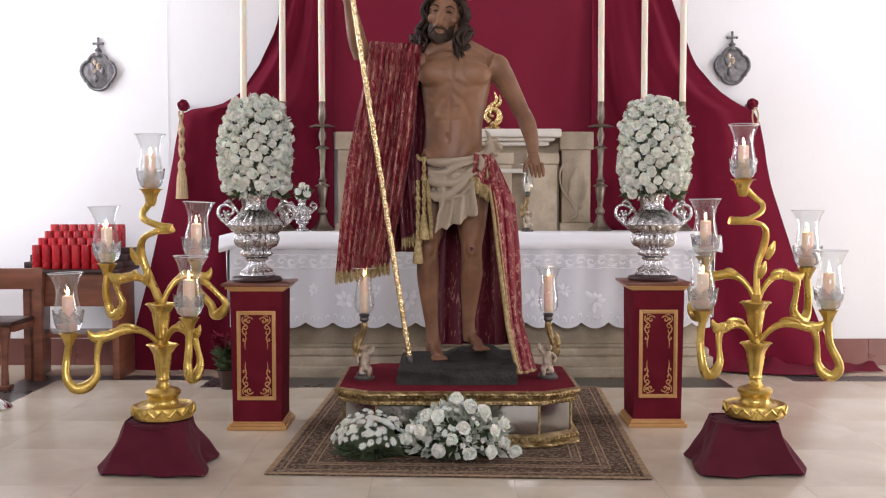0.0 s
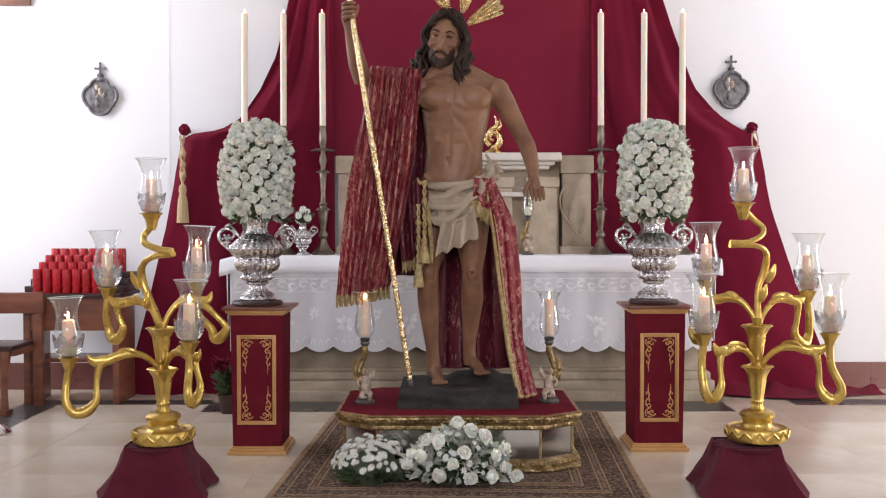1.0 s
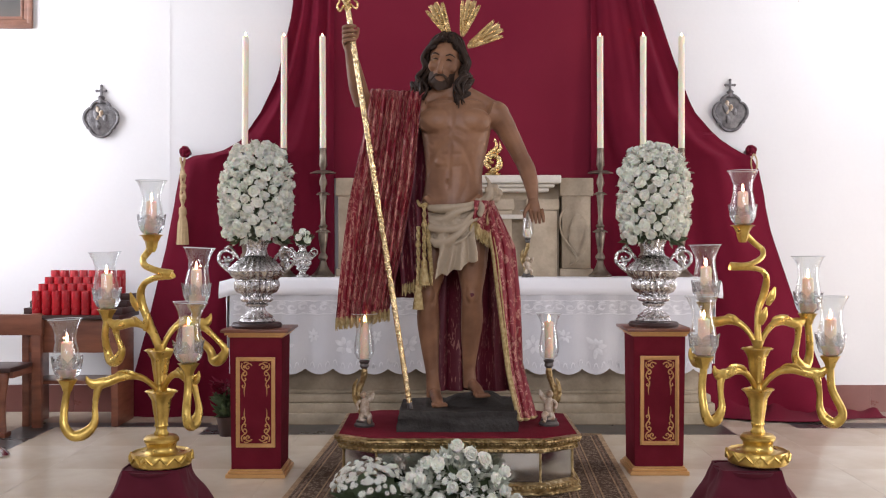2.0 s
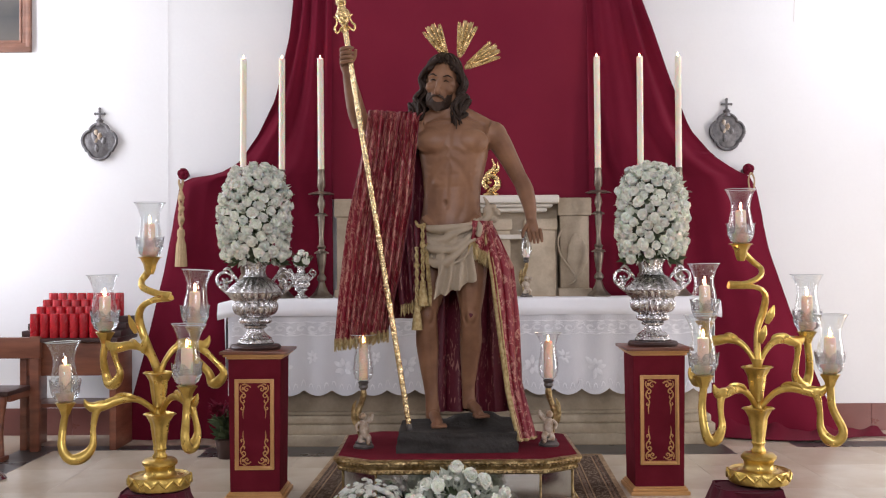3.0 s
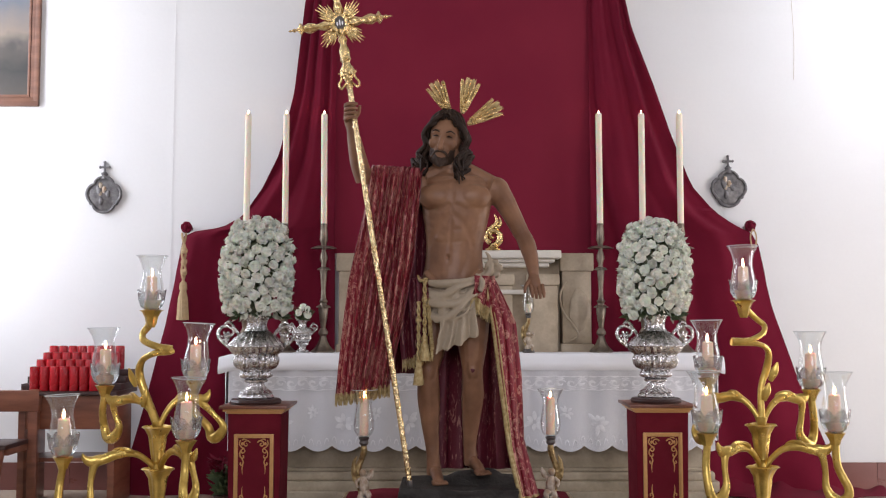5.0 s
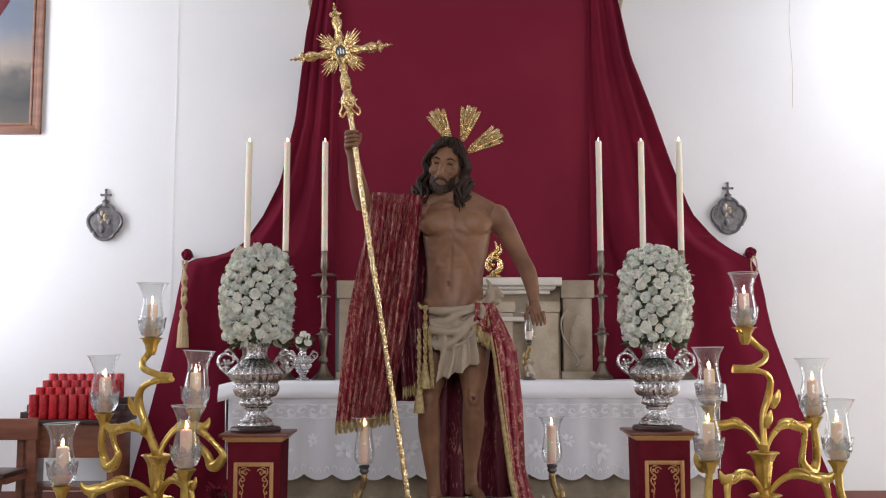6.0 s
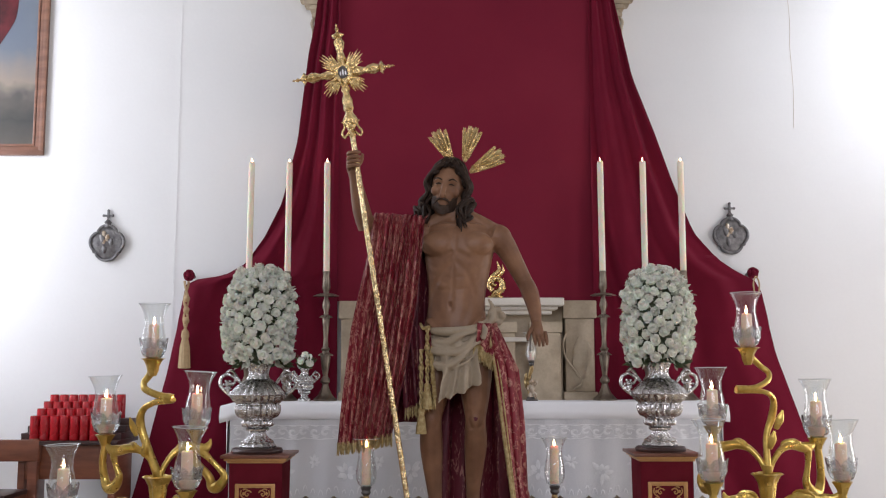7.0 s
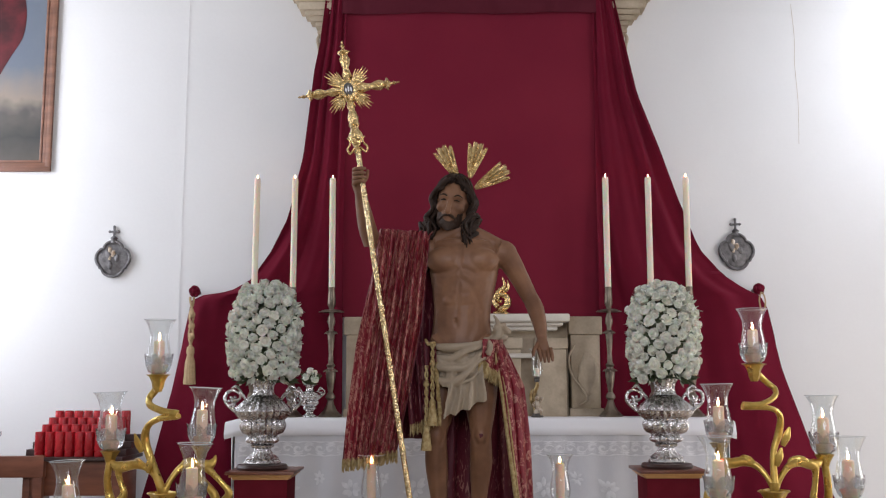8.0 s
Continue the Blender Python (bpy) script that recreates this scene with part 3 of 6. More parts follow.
bm = bmesh.new()
for i in range(44):
    x = AX0 + 0.12 + i * 0.0705
    sg = 1 if i % 2 else -1
    ribbon([(x + 0.036 * math.cos(a) * (1 - a / 9), 0.19 + sg * 0.048 * math.sin(a) * (1 - a / 9)) for a in np.linspace(0, 6.6, 14)], 0.009, bm)
    ribbon([(x - 0.03, 0.19 + sg * 0.05), (x, 0.19 + sg * 0.065), (x + 0.03, 0.19 + sg * 0.05)], 0.007, bm)
    ribbon([(x - 0.036, 0.105), (x, 0.115), (x + 0.036, 0.105)], 0.006, bm)
    ribbon([(x - 0.036, 0.275), (x, 0.265), (x + 0.036, 0.275)], 0.006, bm)
tagged(part("scroll_band", bm, STITCH, cl), kind="stuff")
random.seed(4)
bm = bmesh.new()
for i in range(15):
    x, v = AX0 + 0.2 + i * 0.207, 0.56 + (0.1 if i % 2 else -0.02)
    big = 1.0 if i % 2 else 0.62
    for k in range(7):
        a = k * 0.9 + random.uniform(-0.2, 0.2)
        c, s = math.cos(a), math.sin(a)
        ribbon([(x + big * c * r, v + big * s * r * 1.9) for r in np.linspace(0.012, random.uniform(0.05, 0.085), 5)], 0.016 * big, bm)
for i in range(62):
    x = AX0 + 0.1 + i * 0.0505
    ribbon([(x - 0.015, 0.93), (x - 0.008, 0.88), (x, 0.865), (x + 0.008, 0.88), (x + 0.015, 0.93)], 0.005, bm)
tagged(part("sprig_embroidery", bm, STITCH, cl), kind="stuff")


# ---- candles ----
def flame(parent, at, s=1.0):
    part("wick", tube([(at[0], at[1], at[2] - 0.004), (at[0] + 0.001, at[1], at[2] + 0.008 * s)], 0.0012, 5), BLACK, parent)
    part("flame", lathe([(0.0005, 0.003), (0.005 * s, 0.010 * s), (0.0065 * s, 0.018 * s), (0.0045 * s, 0.030 * s), (0.0015 * s, 0.042 * s), (0.0003, 0.048 * s)], 10, at=at), FLAME, parent)


def tall_candlestick(x, y=6.80, z=0.966):
    st = thing("candlestick", (x, y, z), "tall dull bronze altar candlestick with leafy drip pans", "candlestick", "altar candlesticks")
    part("base", lathe([(0.078, 0), (0.08, 0.012), (0.066, 0.022), (0.045, 0.045), (0.028, 0.08), (0.02, 0.11)], 6), PEWTER, st)
    part("shaft", lathe([(0.018, 0.11), (0.032, 0.125), (0.032, 0.14), (0.016, 0.165), (0.026, 0.23), (0.034, 0.29), (0.022, 0.33), (0.03, 0.345), (0.018, 0.36), (0.015, 0.42),
                         (0.021, 0.50), (0.026, 0.56), (0.016, 0.575), (0.016, 0.60), (0.027, 0.635), (0.024, 0.66), (0.014, 0.69), (0.018, 0.71)], 16), PEWTER, st)
    for zz, r in ((0.31, 0.042), (0.565, 0.038), (0.71, 0.074)):
        bm = lathe([(0.012, zz - 0.006), (r * 0.6, zz + 0.002), (r * 1.05, zz - 0.008), (r, zz - 0.002), (r * 0.6, zz + 0.010), (0.012, zz + 0.012)], 32, lobes=8, depth=0.16)
        part("drip_pan", bm, PEWTER, st)
    part("socket", lathe([(0.015, 0.71), (0.02, 0.74), (0.028, 0.76), (0.026, 0.80), (0.022, 0.86), (0.026, 0.872)], 16), PEWTER, st)
    ca = thing("altar_candle", (x, y, z + 0.872), "long ivory wax altar candle, lit, in its bronze candlestick", "candle", "altar candles")
    ca.rotation_euler = (radians(random.uniform(-0.3, 0.3)), radians(random.uniform(-0.45, 0.45)), 0)
    part("wax", lathe([(0.0215, 0), (0.0215, 0.743), (0.0195, 0.758), (0.010, 0.754)], 20), WAX, ca)
    flame(ca, (0, 0, 0.754), 0.6)


random.seed(8)
for x in (-1.347, -1.083, -0.817, 1.064, 1.354, 1.614):
    tall_candlestick(x)


# ---- silver urns, flowers and pedestals ----
def scroll_handle(side, at, k, bm):
    x, y, z = at
    pts = [(0.0, -0.02, 0.010), (0.045, 0.015, 0.012), (0.075, 0.05, 0.012), (0.07, 0.09, 0.011), (0.035, 0.105, 0.010), (0.0, 0.085, 0.009), (0.005, 0.06, 0.009), (0.03, 0.055, 0.012), (0.045, 0.068, 0.008)]
    tube([(x + side * a * k, y, z + b * k, r * k) for a, b, r in [(a, b, r * 0.78) for a, b, r in pts]], 0.01, 8, bm, 5)
    tube([(x - side * 0.005 * k, y, z + 0.10 * k, 0.007 * k), (x + side * 0.02 * k, y, z + 0.125 * k, 0.009 * k), (x + side * 0.045 * k, y, z + 0.115 * k, 0.005 * k)], 0.01, 6, bm, 4)
    tube([(x + side * 0.02 * k, y, z - 0.01 * k, 0.006 * k), (x + side * 0.035 * k, y, z + 0.03 * k, 0.009 * k), (x + side * 0.022 * k, y, z + 0.05 * k, 0.006 * k)], 0.01, 6, bm, 4)


def urn(name, at, k, label, group, dark=True):
    u = thing(name, at, label, "urn", group)
    b = 0.0
    if dark:
        part("plinth", lathe([(0.128, 0), (0.132, 0.012), (0.125, 0.024), (0.09, 0.026)], 28), DARKWOOD, u, "dark wooden disc")
        b = 0.0245
    rows = [("foot", [(0.088, 0.0), (0.092, 0.010), (0.086, 0.018), (0.080, 0.024), (0.082, 0.032), (0.055, 0.052), (0.042, 0.070), (0.040, 0.080), (0.056, 0.088), (0.058, 0.096), (0.050, 0.102)], 16, 0.05),
            ("bowl", [(0.050, 0.101), (0.074, 0.110), (0.082, 0.120), (0.080, 0.132), (0.070, 0.142), (0.074, 0.148), (0.098, 0.158), (0.110, 0.176), (0.114, 0.196), (0.112, 0.212), (0.104, 0.222)], 24, 0.05),
            ("shoulder", [(0.104, 0.221), (0.110, 0.228), (0.128, 0.242), (0.138, 0.258), (0.141, 0.268), (0.143, 0.276), (0.136, 0.286), (0.118, 0.305), (0.090, 0.330), (0.062, 0.350)], 24, 0.04),
            ("neck", [(0.062, 0.349), (0.054, 0.362), (0.050, 0.378), (0.052, 0.395), (0.060, 0.415), (0.070, 0.430), (0.072, 0.434), (0.066, 0.436)], 12, 0.04)]
    for piece, prof, lobes, depth in rows:
        part(piece, lathe([(r * k, b + h * k) for r, h in prof], 96, lobes=lobes, depth=depth), SILVER, u)
    for piece, r, h, bead in (("beaded_band", 0.142, 0.272, 0.0055), ("beaded_band", 0.106, 0.222, 0.005), ("beaded_band", 0.072, 0.146, 0.004), ("beaded_band", 0.089, 0.010, 0.004)):
        ring = [(r * k * math.cos(t), r * k * math.sin(t), b + h * k, bead * k * (1.15 if i % 2 else 0.55)) for i, t in enumerate(np.linspace(0, 2 * math.pi, 81))]
        part(piece, tube(ring, bead * k, 6, None, 1), SILVER, u)
    for s in (-1, 1):
        bm = bmesh.new()
        scroll_handle(s, (s * 0.122 * k, 0, b + 0.270 * k), k * 1.0, bm)
        cx, cz = s * 0.158 * k, b + 0.322 * k
        ball((cx, 0, cz), 0.015 * k, bm, 2, (1, 0.6, 1))
        for q in range(6):
            a = q * 1.047
            ball((cx + 0.021 * k * math.cos(a), 0, cz + 0.021 * k * math.sin(a)), 0.0085 * k, bm, 1)
        tube([(s * 0.085 * k, 0, b + 0.318 * k, 0.007 * k), (s * 0.108 * k, 0, b + 0.352 * k, 0.009 * k), (s * 0.128 * k, 0, b + 0.372 * k, 0.006 * k)], 0.008, 7, bm, 4)
        part("handle", bm, SILVER, u)
    return u


def bloom(r, layers, seed, ragged=0.38):
    """A ruffled flower head of overlapping petals, opening towards z."""
    rnd = random.Random(seed)
    bm = ball((0, 0, 0), r * 0.8, None, 1)
    for li in range(layers):
        tilt = 0.25 + 1.25 * li / max(1, layers - 1)
        n = 5 + li * 2
        for i in range(n):
            a = 2 * math.pi * (i + 0.5 * (li % 2)) / n + rnd.uniform(-0.15, 0.15)
            t = tilt + rnd.uniform(-0.12, 0.12)
            d = Vector((math.sin(t) * math.cos(a), math.sin(t) * math.sin(a), math.cos(t)))
            side = d.cross(Vector((0, 0, 1)))
            side = side.normalized() if side.length > 1e-4 else Vector((1, 0, 0))
            up = side.cross(d).normalized()
            w = r * rnd.uniform(0.36, 0.5)
            rr = r * rnd.uniform(1 - ragged, 1.02)
            base = d * (rr * 0.45)
            tip = d * rr
            v = [bm.verts.new(base - side * w * 0.4), bm.verts.new(base + side * w * 0.4), bm.verts.new(tip * 0.93 + side * w + up * w * 0.25),
                 bm.verts.new(tip * 1.03 + up * w * rnd.uniform(-0.1, 0.3)), bm.verts.new(tip * 0.93 - side * w + up * w * 0.25)]
            bm.faces.new((v[0], v[1], v[2], v[3]))
            bm.faces.new((v[0], v[3], v[4]))
    return bm


HEADS = [finish(bloom(0.034, 4, s, 0.3), PETAL, 70) for s in range(5)]
ROSES = [finish(bloom(0.03, 3, 20 + s, 0.12), PETAL, 70) for s in range(3)]


def daisy():
    bm = ball((0, 0, 0.002), 0.004, None, 1)
    for ring, n, ln, z in ((0, 11, 0.022, 0.002), (1, 9, 0.016, 0.006)):
        for i in range(n):
            a = 2 * math.pi * i / n + ring * 0.3
            c, s = math.cos(a), math.sin(a)
            p = [(0.003 * c, 0.003 * s, z), (ln * 0.6 * c - 0.003 * s, ln * 0.6 * s + 0.003 * c, z + 0.004), (ln * c, ln * s, z + 0.002), (ln * 0.6 * c + 0.003 * s, ln * 0.6 * s - 0.003 * c, z + 0.004)]
            bm.faces.new([bm.verts.new(q) for q in p])
    return bm


DAISIES = [finish(daisy(), PETAL, 70)]


def head(name, meshes, parent, at, out, scale, rnd):
    ob = new(name, rnd.choice(meshes))
    ob.parent = parent
    q = Vector(out).to_track_quat("Z", "Y").to_matrix().to_4x4()
    ob.matrix_basis = Matrix.Translation(at) @ q @ pose(0, 0, 0, 0, 0, rnd.uniform(0, 360)) @ Matrix.Scale(scale, 4)
    return ob


def leaf(bm, at, d, ln, w, rnd, mat=0):
    d = Vector(d).normalized()
    side = d.cross(Vector((rnd.uniform(-1, 1), rnd.uniform(-1, 1), rnd.uniform(-1, 1)))).normalized()
    up = side.cross(d)
    at = Vector(at)
    mid = at + d * ln * 0.5
    v = [bm.verts.new(p) for p in (at, mid + side * w, at + d * ln - up * ln * 0.12, mid - side * w, mid - up * w * 0.5)]
    for a, b in ((0, 1), (1, 2), (2, 3), (3, 0)):
        bm.faces.new((v[a], v[b], v[4])).material_index = mat


def bouquet(at, seed):
    rnd = random.Random(seed)
    b = thing("flower_bouquet", at, "tall dome of white carnations in a silver urn", "bouquet", "urn bouquets")
    bm = ball((0, 0, 0.25), 0.125, None, 3, (1.05, 1.0, 1.75), rough=0.25)
    tube([(0, 0, -0.1, 0.035), (0, 0, 0.08, 0.04)], 0.04, 10, bm)
    part("moss_core", bm, MOSS, b)
    n = 178
    for i in range(n):
        z = 1 - 1.80 * ((i + 0.5) / n) + rnd.uniform(-0.015, 0.015)
        z = max(-0.9, min(0.985, z))
        a = i * 2.399963 + rnd.uniform(-0.07, 0.07)
        wide = (1 - abs(z) ** 2.5) ** 0.4 if z > 0 else (1 - abs(z) ** 4) ** 0.25
        j = rnd.uniform(0.92, 1.07)
        d = Vector((wide * math.cos(a), wide * math.sin(a), z))
        pt = Vector((d.x * 0.165 * j, d.y * 0.165 * j, 0.245 + z * 0.265 * j))
        head("flower_head", HEADS, b, pt, (d.x + rnd.uniform(-0.3, 0.3), d.y + rnd.uniform(-0.3, 0.3), max(-0.3, z) + rnd.uniform(-0.2, 0.3)), rnd.uniform(0.80, 1.06), rnd)
    bm = bmesh.new()
    for i in range(90):
        a, z = rnd.uniform(0, 6.283), rnd.uniform(-0.95, 1)
        s = math.sqrt(1 - z * z)
        d = (s * math.cos(a), s * math.sin(a), z)
        leaf(bm, (d[0] * 0.14, d[1] * 0.14, 0.245 + d[2] * 0.21), (d[0], d[1], d[2] + rnd.uniform(-0.5, 0.5)), rnd.uniform(0.04, 0.065), 0.011, rnd)
    for i in range(26):
        a = rnd.uniform(0, 6.283)
        leaf(bm, (0.09 * math.cos(a), 0.09 * math.sin(a), 0.03), (math.cos(a), math.sin(a), rnd.uniform(-0.5, 0.1)), rnd.uniform(0.07, 0.11), 0.02, rnd)
    part("foliage", bm, LEAF, b)
    bm = bmesh.new()
    for i in range(420):
        a, z = rnd.uniform(0, 6.283), rnd.uniform(-0.92, 1)
        s = (1 - abs(z) ** 3) ** 0.4
        d = (s * math.cos(a), s * math.sin(a), z)
        leaf(bm, (d[0] * 0.150, d[1] * 0.150, 0.245 + d[2] * 0.245), (d[0] + rnd.uniform(-0.4, 0.4), d[1] + rnd.uniform(-0.4, 0.4), d[2] + rnd.uniform(-0.3, 0.6)), rnd.uniform(0.035, 0.058), 0.012, rnd)
    part("silver_leaves", bm, PALELEAF, b, "pale silver-green leaves")
    return b


def pedestal(at, label):
    p = thing("pedestal", at, label, "pedestal", "urn pedestals")
    h = 0.745
    bm = bmesh.new()
    rings(bm, [[(sx * a, sy * a, z) for sx, sy in ((-1, -1), (1, -1), (1, 1), (-1, 1))] for a, z in ((0.126, 0.035), (0.134, 0.722))])
    bmesh.ops.bevel(bm, geom=[e for e in bm.edges if abs(e.verts[0].co.z - e.verts[1].co.z) > 0.1], offset=0.004, segments=2, affect="EDGES")
    part("shaft", bm, VELVET, p)
    bm = box(-0.152, 0.152, -0.152, 0.152, 0, 0.02, 0.003)
    box(-0.142, 0.142, -0.142, 0.142, 0.02, 0.034, 0.004, bm)
    box(-0.134, 0.134, -0.134, 0.134, 0.034, 0.042, 0.003, bm)
    part("base_moulding", bm, FRAMEGOLD, p)
    bm = box(-0.142, 0.142, -0.142, 0.142, 0.716, 0.728, 0.003)
    box(-0.156, 0.156, -0.156, 0.156, 0.728, 0.742, 0.004, bm)
    part("top_moulding", bm, FRAMEGOLD, p)
    part("top_board", box(-0.172, 0.172, -0.172, 0.172, 0.742, 0.757, 0.003), WOOD, p, "dark red wooden top board")
    y = -0.134
    fr = bmesh.new()
    for x0, x1, z0, z1 in ((-0.1, -0.086, 0.155, 0.615), (0.086, 0.1, 0.155, 0.615), (-0.086, 0.086, 0.155, 0.169), (-0.086, 0.086, 0.601, 0.615)):
        box(x0, x1, y - 0.008, y + 0.008, z0, z1, 0.003, fr)
    for x0, x1, z0, z1 in ((-0.086, -0.080, 0.169, 0.601), (0.080, 0.086, 0.169, 0.601), (-0.08, 0.08, 0.169, 0.175), (-0.08, 0.08, 0.595, 0.601)):
        box(x0, x1, y - 0.004, y + 0.008, z0, z1, 0.001, fr)
    part("panel_frame", fr, FRAMEGOLD, p)
    part("panel", box(-0.08, 0.08, y - 0.001, y + 0.006, 0.175, 0.595), VELVET, p)
    for sx in (-1, 1):
        for sz in (-1, 1):
            bm = bmesh.new()

            def sc(pts, r=0.0035):
                tube([(sx * a, y - 0.003, 0.385 + sz * b, q) for a, b, q in [(*t, r) if len(t) == 2 else t for t in pts]], r, 6, bm, 4, flat=0.6)
            sc([(0.018, 0.188), (0.03, 0.197), (0.045, 0.193), (0.05, 0.18), (0.04, 0.17), (0.032, 0.178), (0.039, 0.184)])
            sc([(0.068, 0.2), (0.072, 0.18), (0.062, 0.165), (0.05, 0.158), (0.045, 0.145), (0.055, 0.135), (0.063, 0.143)])
            sc([(0.05, 0.16), (0.066, 0.145), (0.07, 0.125), (0.06, 0.11), (0.05, 0.115), (0.053, 0.125)])
            sc([(0.06, 0.11), (0.052, 0.09), (0.06, 0.075), (0.068, 0.08), (0.064, 0.089)])
            sc([(0.052, 0.09, 0.003), (0.058, 0.06, 0.003), (0.056, 0.03, 0.0008)])
            sc([(0.06, 0.2), (0.05, 0.205), (0.035, 0.203, 0.001)])
            ball((sx * 0.058, y - 0.003, 0.385 + sz * 0.182), 0.008, bm, 1, (1, 0.5, 1.2))
            part("scrollwork", bm, FRAMEGOLD, p, "gold applied scrollwork")
    return p


pedestal((-0.957, 5.235, 0), "red velvet pedestal with gold-framed scroll panel under a silver urn")
pedestal((1.115, 5.30, 0), "red velvet pedestal with gold-framed scroll panel beside the candelabrum")
for k, (x, y) in enumerate(((-0.975, 5.235), (1.112, 5.30))):
    urn("silver_urn", (x, y, 0.757), 1.0, "large embossed silver urn with scroll handles on a pedestal", "silver urns")
    bouquet((x, y, 0.757 + 0.437), 3 + k)
urn("silver_vase", (-0.945, 6.72, 0.966), 0.5, "small two-handled silver vase on the altar", "", dark=False)
sb = thing("rose_posy", (-0.94, 6.72, 1.18), "few white roses with dark sprigs in a small vase", "posy")
rnd = random.Random(5)
bm = bmesh.new()
for i in range(30):
    leaf(bm, (0, 0, 0.0), (rnd.uniform(-1, 1), rnd.uniform(-1, 1), rnd.uniform(0, 1.5)), rnd.uniform(0.06, 0.12), 0.012, rnd)
tube([(0, 0, -0.06, 0.02), (0, 0, 0.03, 0.02)], 0.02, 8, bm)
part("foliage", bm, LEAF, sb)
for p in ((-0.025, -0.03, 0.05), (0.03, -0.03, 0.035), (0.0, -0.02, 0.085), (0.02, 0.03, 0.07), (-0.03, 0.02, 0.02)):
    head("rose", ROSES, sb, p, (p[0], p[1] - 0.02, p[2]), 1.0, rnd)


# ---- platform under the statue ----
PX, PY = 0.07, 5.10


def octagon(hw, hd, cx, cy, z):
    p = [(-hw + cx, -hd), (hw - cx, -hd), (hw, -hd + cy), (hw, hd - cy), (hw - cx, hd), (-hw + cx, hd), (-hw, hd - cy), (-hw, -hd + cy)]
    return [(x, y, z) for x, y in p]


def ring8(rows, bm=None):
    bm = bm or bmesh.new()
    return rings(bm, [octagon(0.58 + o, 0.40 + o, 0.165, 0.115, z) for o, z in rows])


plat = thing("platform", (PX, PY, 0.008), "eight-sided processional platform with mirror sides and gold mouldings", "platform")
part("bottom_moulding", ring8([(0.005, 0), (0.012, 0.006), (0.012, 0.02), (-0.004, 0.03), (-0.002, 0.046), (-0.016, 0.056), (-0.03, 0.058)]), OLDGOLD, plat, smooth=25)
part("core", ring8([(-0.034, 0.056), (-0.034, 0.205)]), DARKWOOD, plat)
part("top_moulding", ring8([(-0.03, 0.196), (-0.012, 0.199), (-0.004, 0.206), (-0.012, 0.22), (0.0, 0.232), (0.006, 0.246), (0.014, 0.252), (0.014, 0.262), (0.004, 0.266)]), OLDGOLD, plat, smooth=25)
part("top_rim", ring8([(0.012, 0.262), (0.014, 0.267), (0.002, 0.272), (-0.012, 0.270)]), OLDGOLD, plat)
part("velvet_top", ring8([(-0.004, 0.268), (-0.008, 0.273), (-0.03, 0.2745)]), VELVET, plat, "maroon velvet top")
a8, b8 = octagon(0.55, 0.37, 0.165, 0.115, 0.060), octagon(0.55, 0.37, 0.165, 0.115, 0.195)
for i in range(8):
    j = (i + 1) % 8
    bm = bmesh.new()
    quad = [Vector(a8[i]), Vector(a8[j]), Vector(b8[j]), Vector(b8[i])]
    nrm = (quad[1] - quad[0]).cross(quad[3] - quad[0]).normalized()
    rings(bm, [[p + nrm * 0.002 for p in quad], [p - nrm * 0.004 for p in quad]])
    part("mirror_panel", bm, MIRROR, plat, "clouded mirror panel")
    part("corner_post", tube([(a8[i][0] * 1.006, a8[i][1] * 1.008, 0.056), (b8[i][0] * 1.006, b8[i][1] * 1.008, 0.20)], 0.006, 6), OLDGOLD, plat)
bm = bmesh.new()
for o, z, r in ((0.004, 0.243, 0.0075), (-0.004, 0.213, 0.0055), (0.006, 0.038, 0.007)):
    q = octagon(0.58 + o, 0.40 + o, 0.165, 0.115, z)
    for a, b in zip(q, q[1:] + q[:1]):
        ln = math.hypot(b[0] - a[0], b[1] - a[1])
        for k in range(int(ln / 0.021)):
            s = (k + 0.5) * 0.021 / ln
            ball((a[0] + (b[0] - a[0]) * s, a[1] + (b[1] - a[1]) * s, z), r, bm, 1, (1, 1, 1.2))
tagged(part("beading", bm, OLDGOLD, plat, "rows of small gilded beads"), kind="stuff")

# painted rock under the feet
bm = bmesh.new()
bmesh.ops.create_cube(bm, size=1)
bmesh.ops.subdivide_edges(bm, edges=list(bm.edges), cuts=9, use_grid_fill=True)
for v in bm.verts:
    p = Vector((v.co.x * 0.60, v.co.y * 0.46, v.co.z))
    h = 0.092 + 0.028 * noise.noise((p.x * 7, p.y * 7, 1)) + (0.035 if p.y > 0.02 and abs(p.x - 0.09) < 0.1 else 0.0)
    if abs(p.x + 0.105) < 0.1:
        h = 0.098
    z = (p.z + 0.5) * h
    k = 1 + 0.05 * noise.noise((p.x * 5, p.y * 5, p.z * 3)) - 0.05 * (p.z + 0.5)
    v.co = (p.x * k, p.y * k, z)
solid("rock_base", bm, ROCK, "low black painted rock under the statue's feet", "base", at=(0.073, 5.07, 0.2825), smooth=60)


# ---- the statue ----
def moulded(build, voxel=0.005, rounds=4):
    """One smooth skin over overlapping forms."""
    bm = bmesh.new()
    build(bm)
    me = finish(bm, [SKIN])
    tmp = new("tmp", me)
    r = tmp.modifiers.new("r", "REMESH")
    r.mode, r.voxel_size = "VOXEL", voxel
    s = tmp.modifiers.new("s", "SMOOTH")
    s.iterations, s.factor = rounds, 0.5
    out = bpy.data.meshes.new_from_object(tmp.evaluated_get(bpy.context.evaluated_depsgraph_get()))
    bpy.data.objects.remove(tmp)
    bpy.data.meshes.remove(me)
    return out


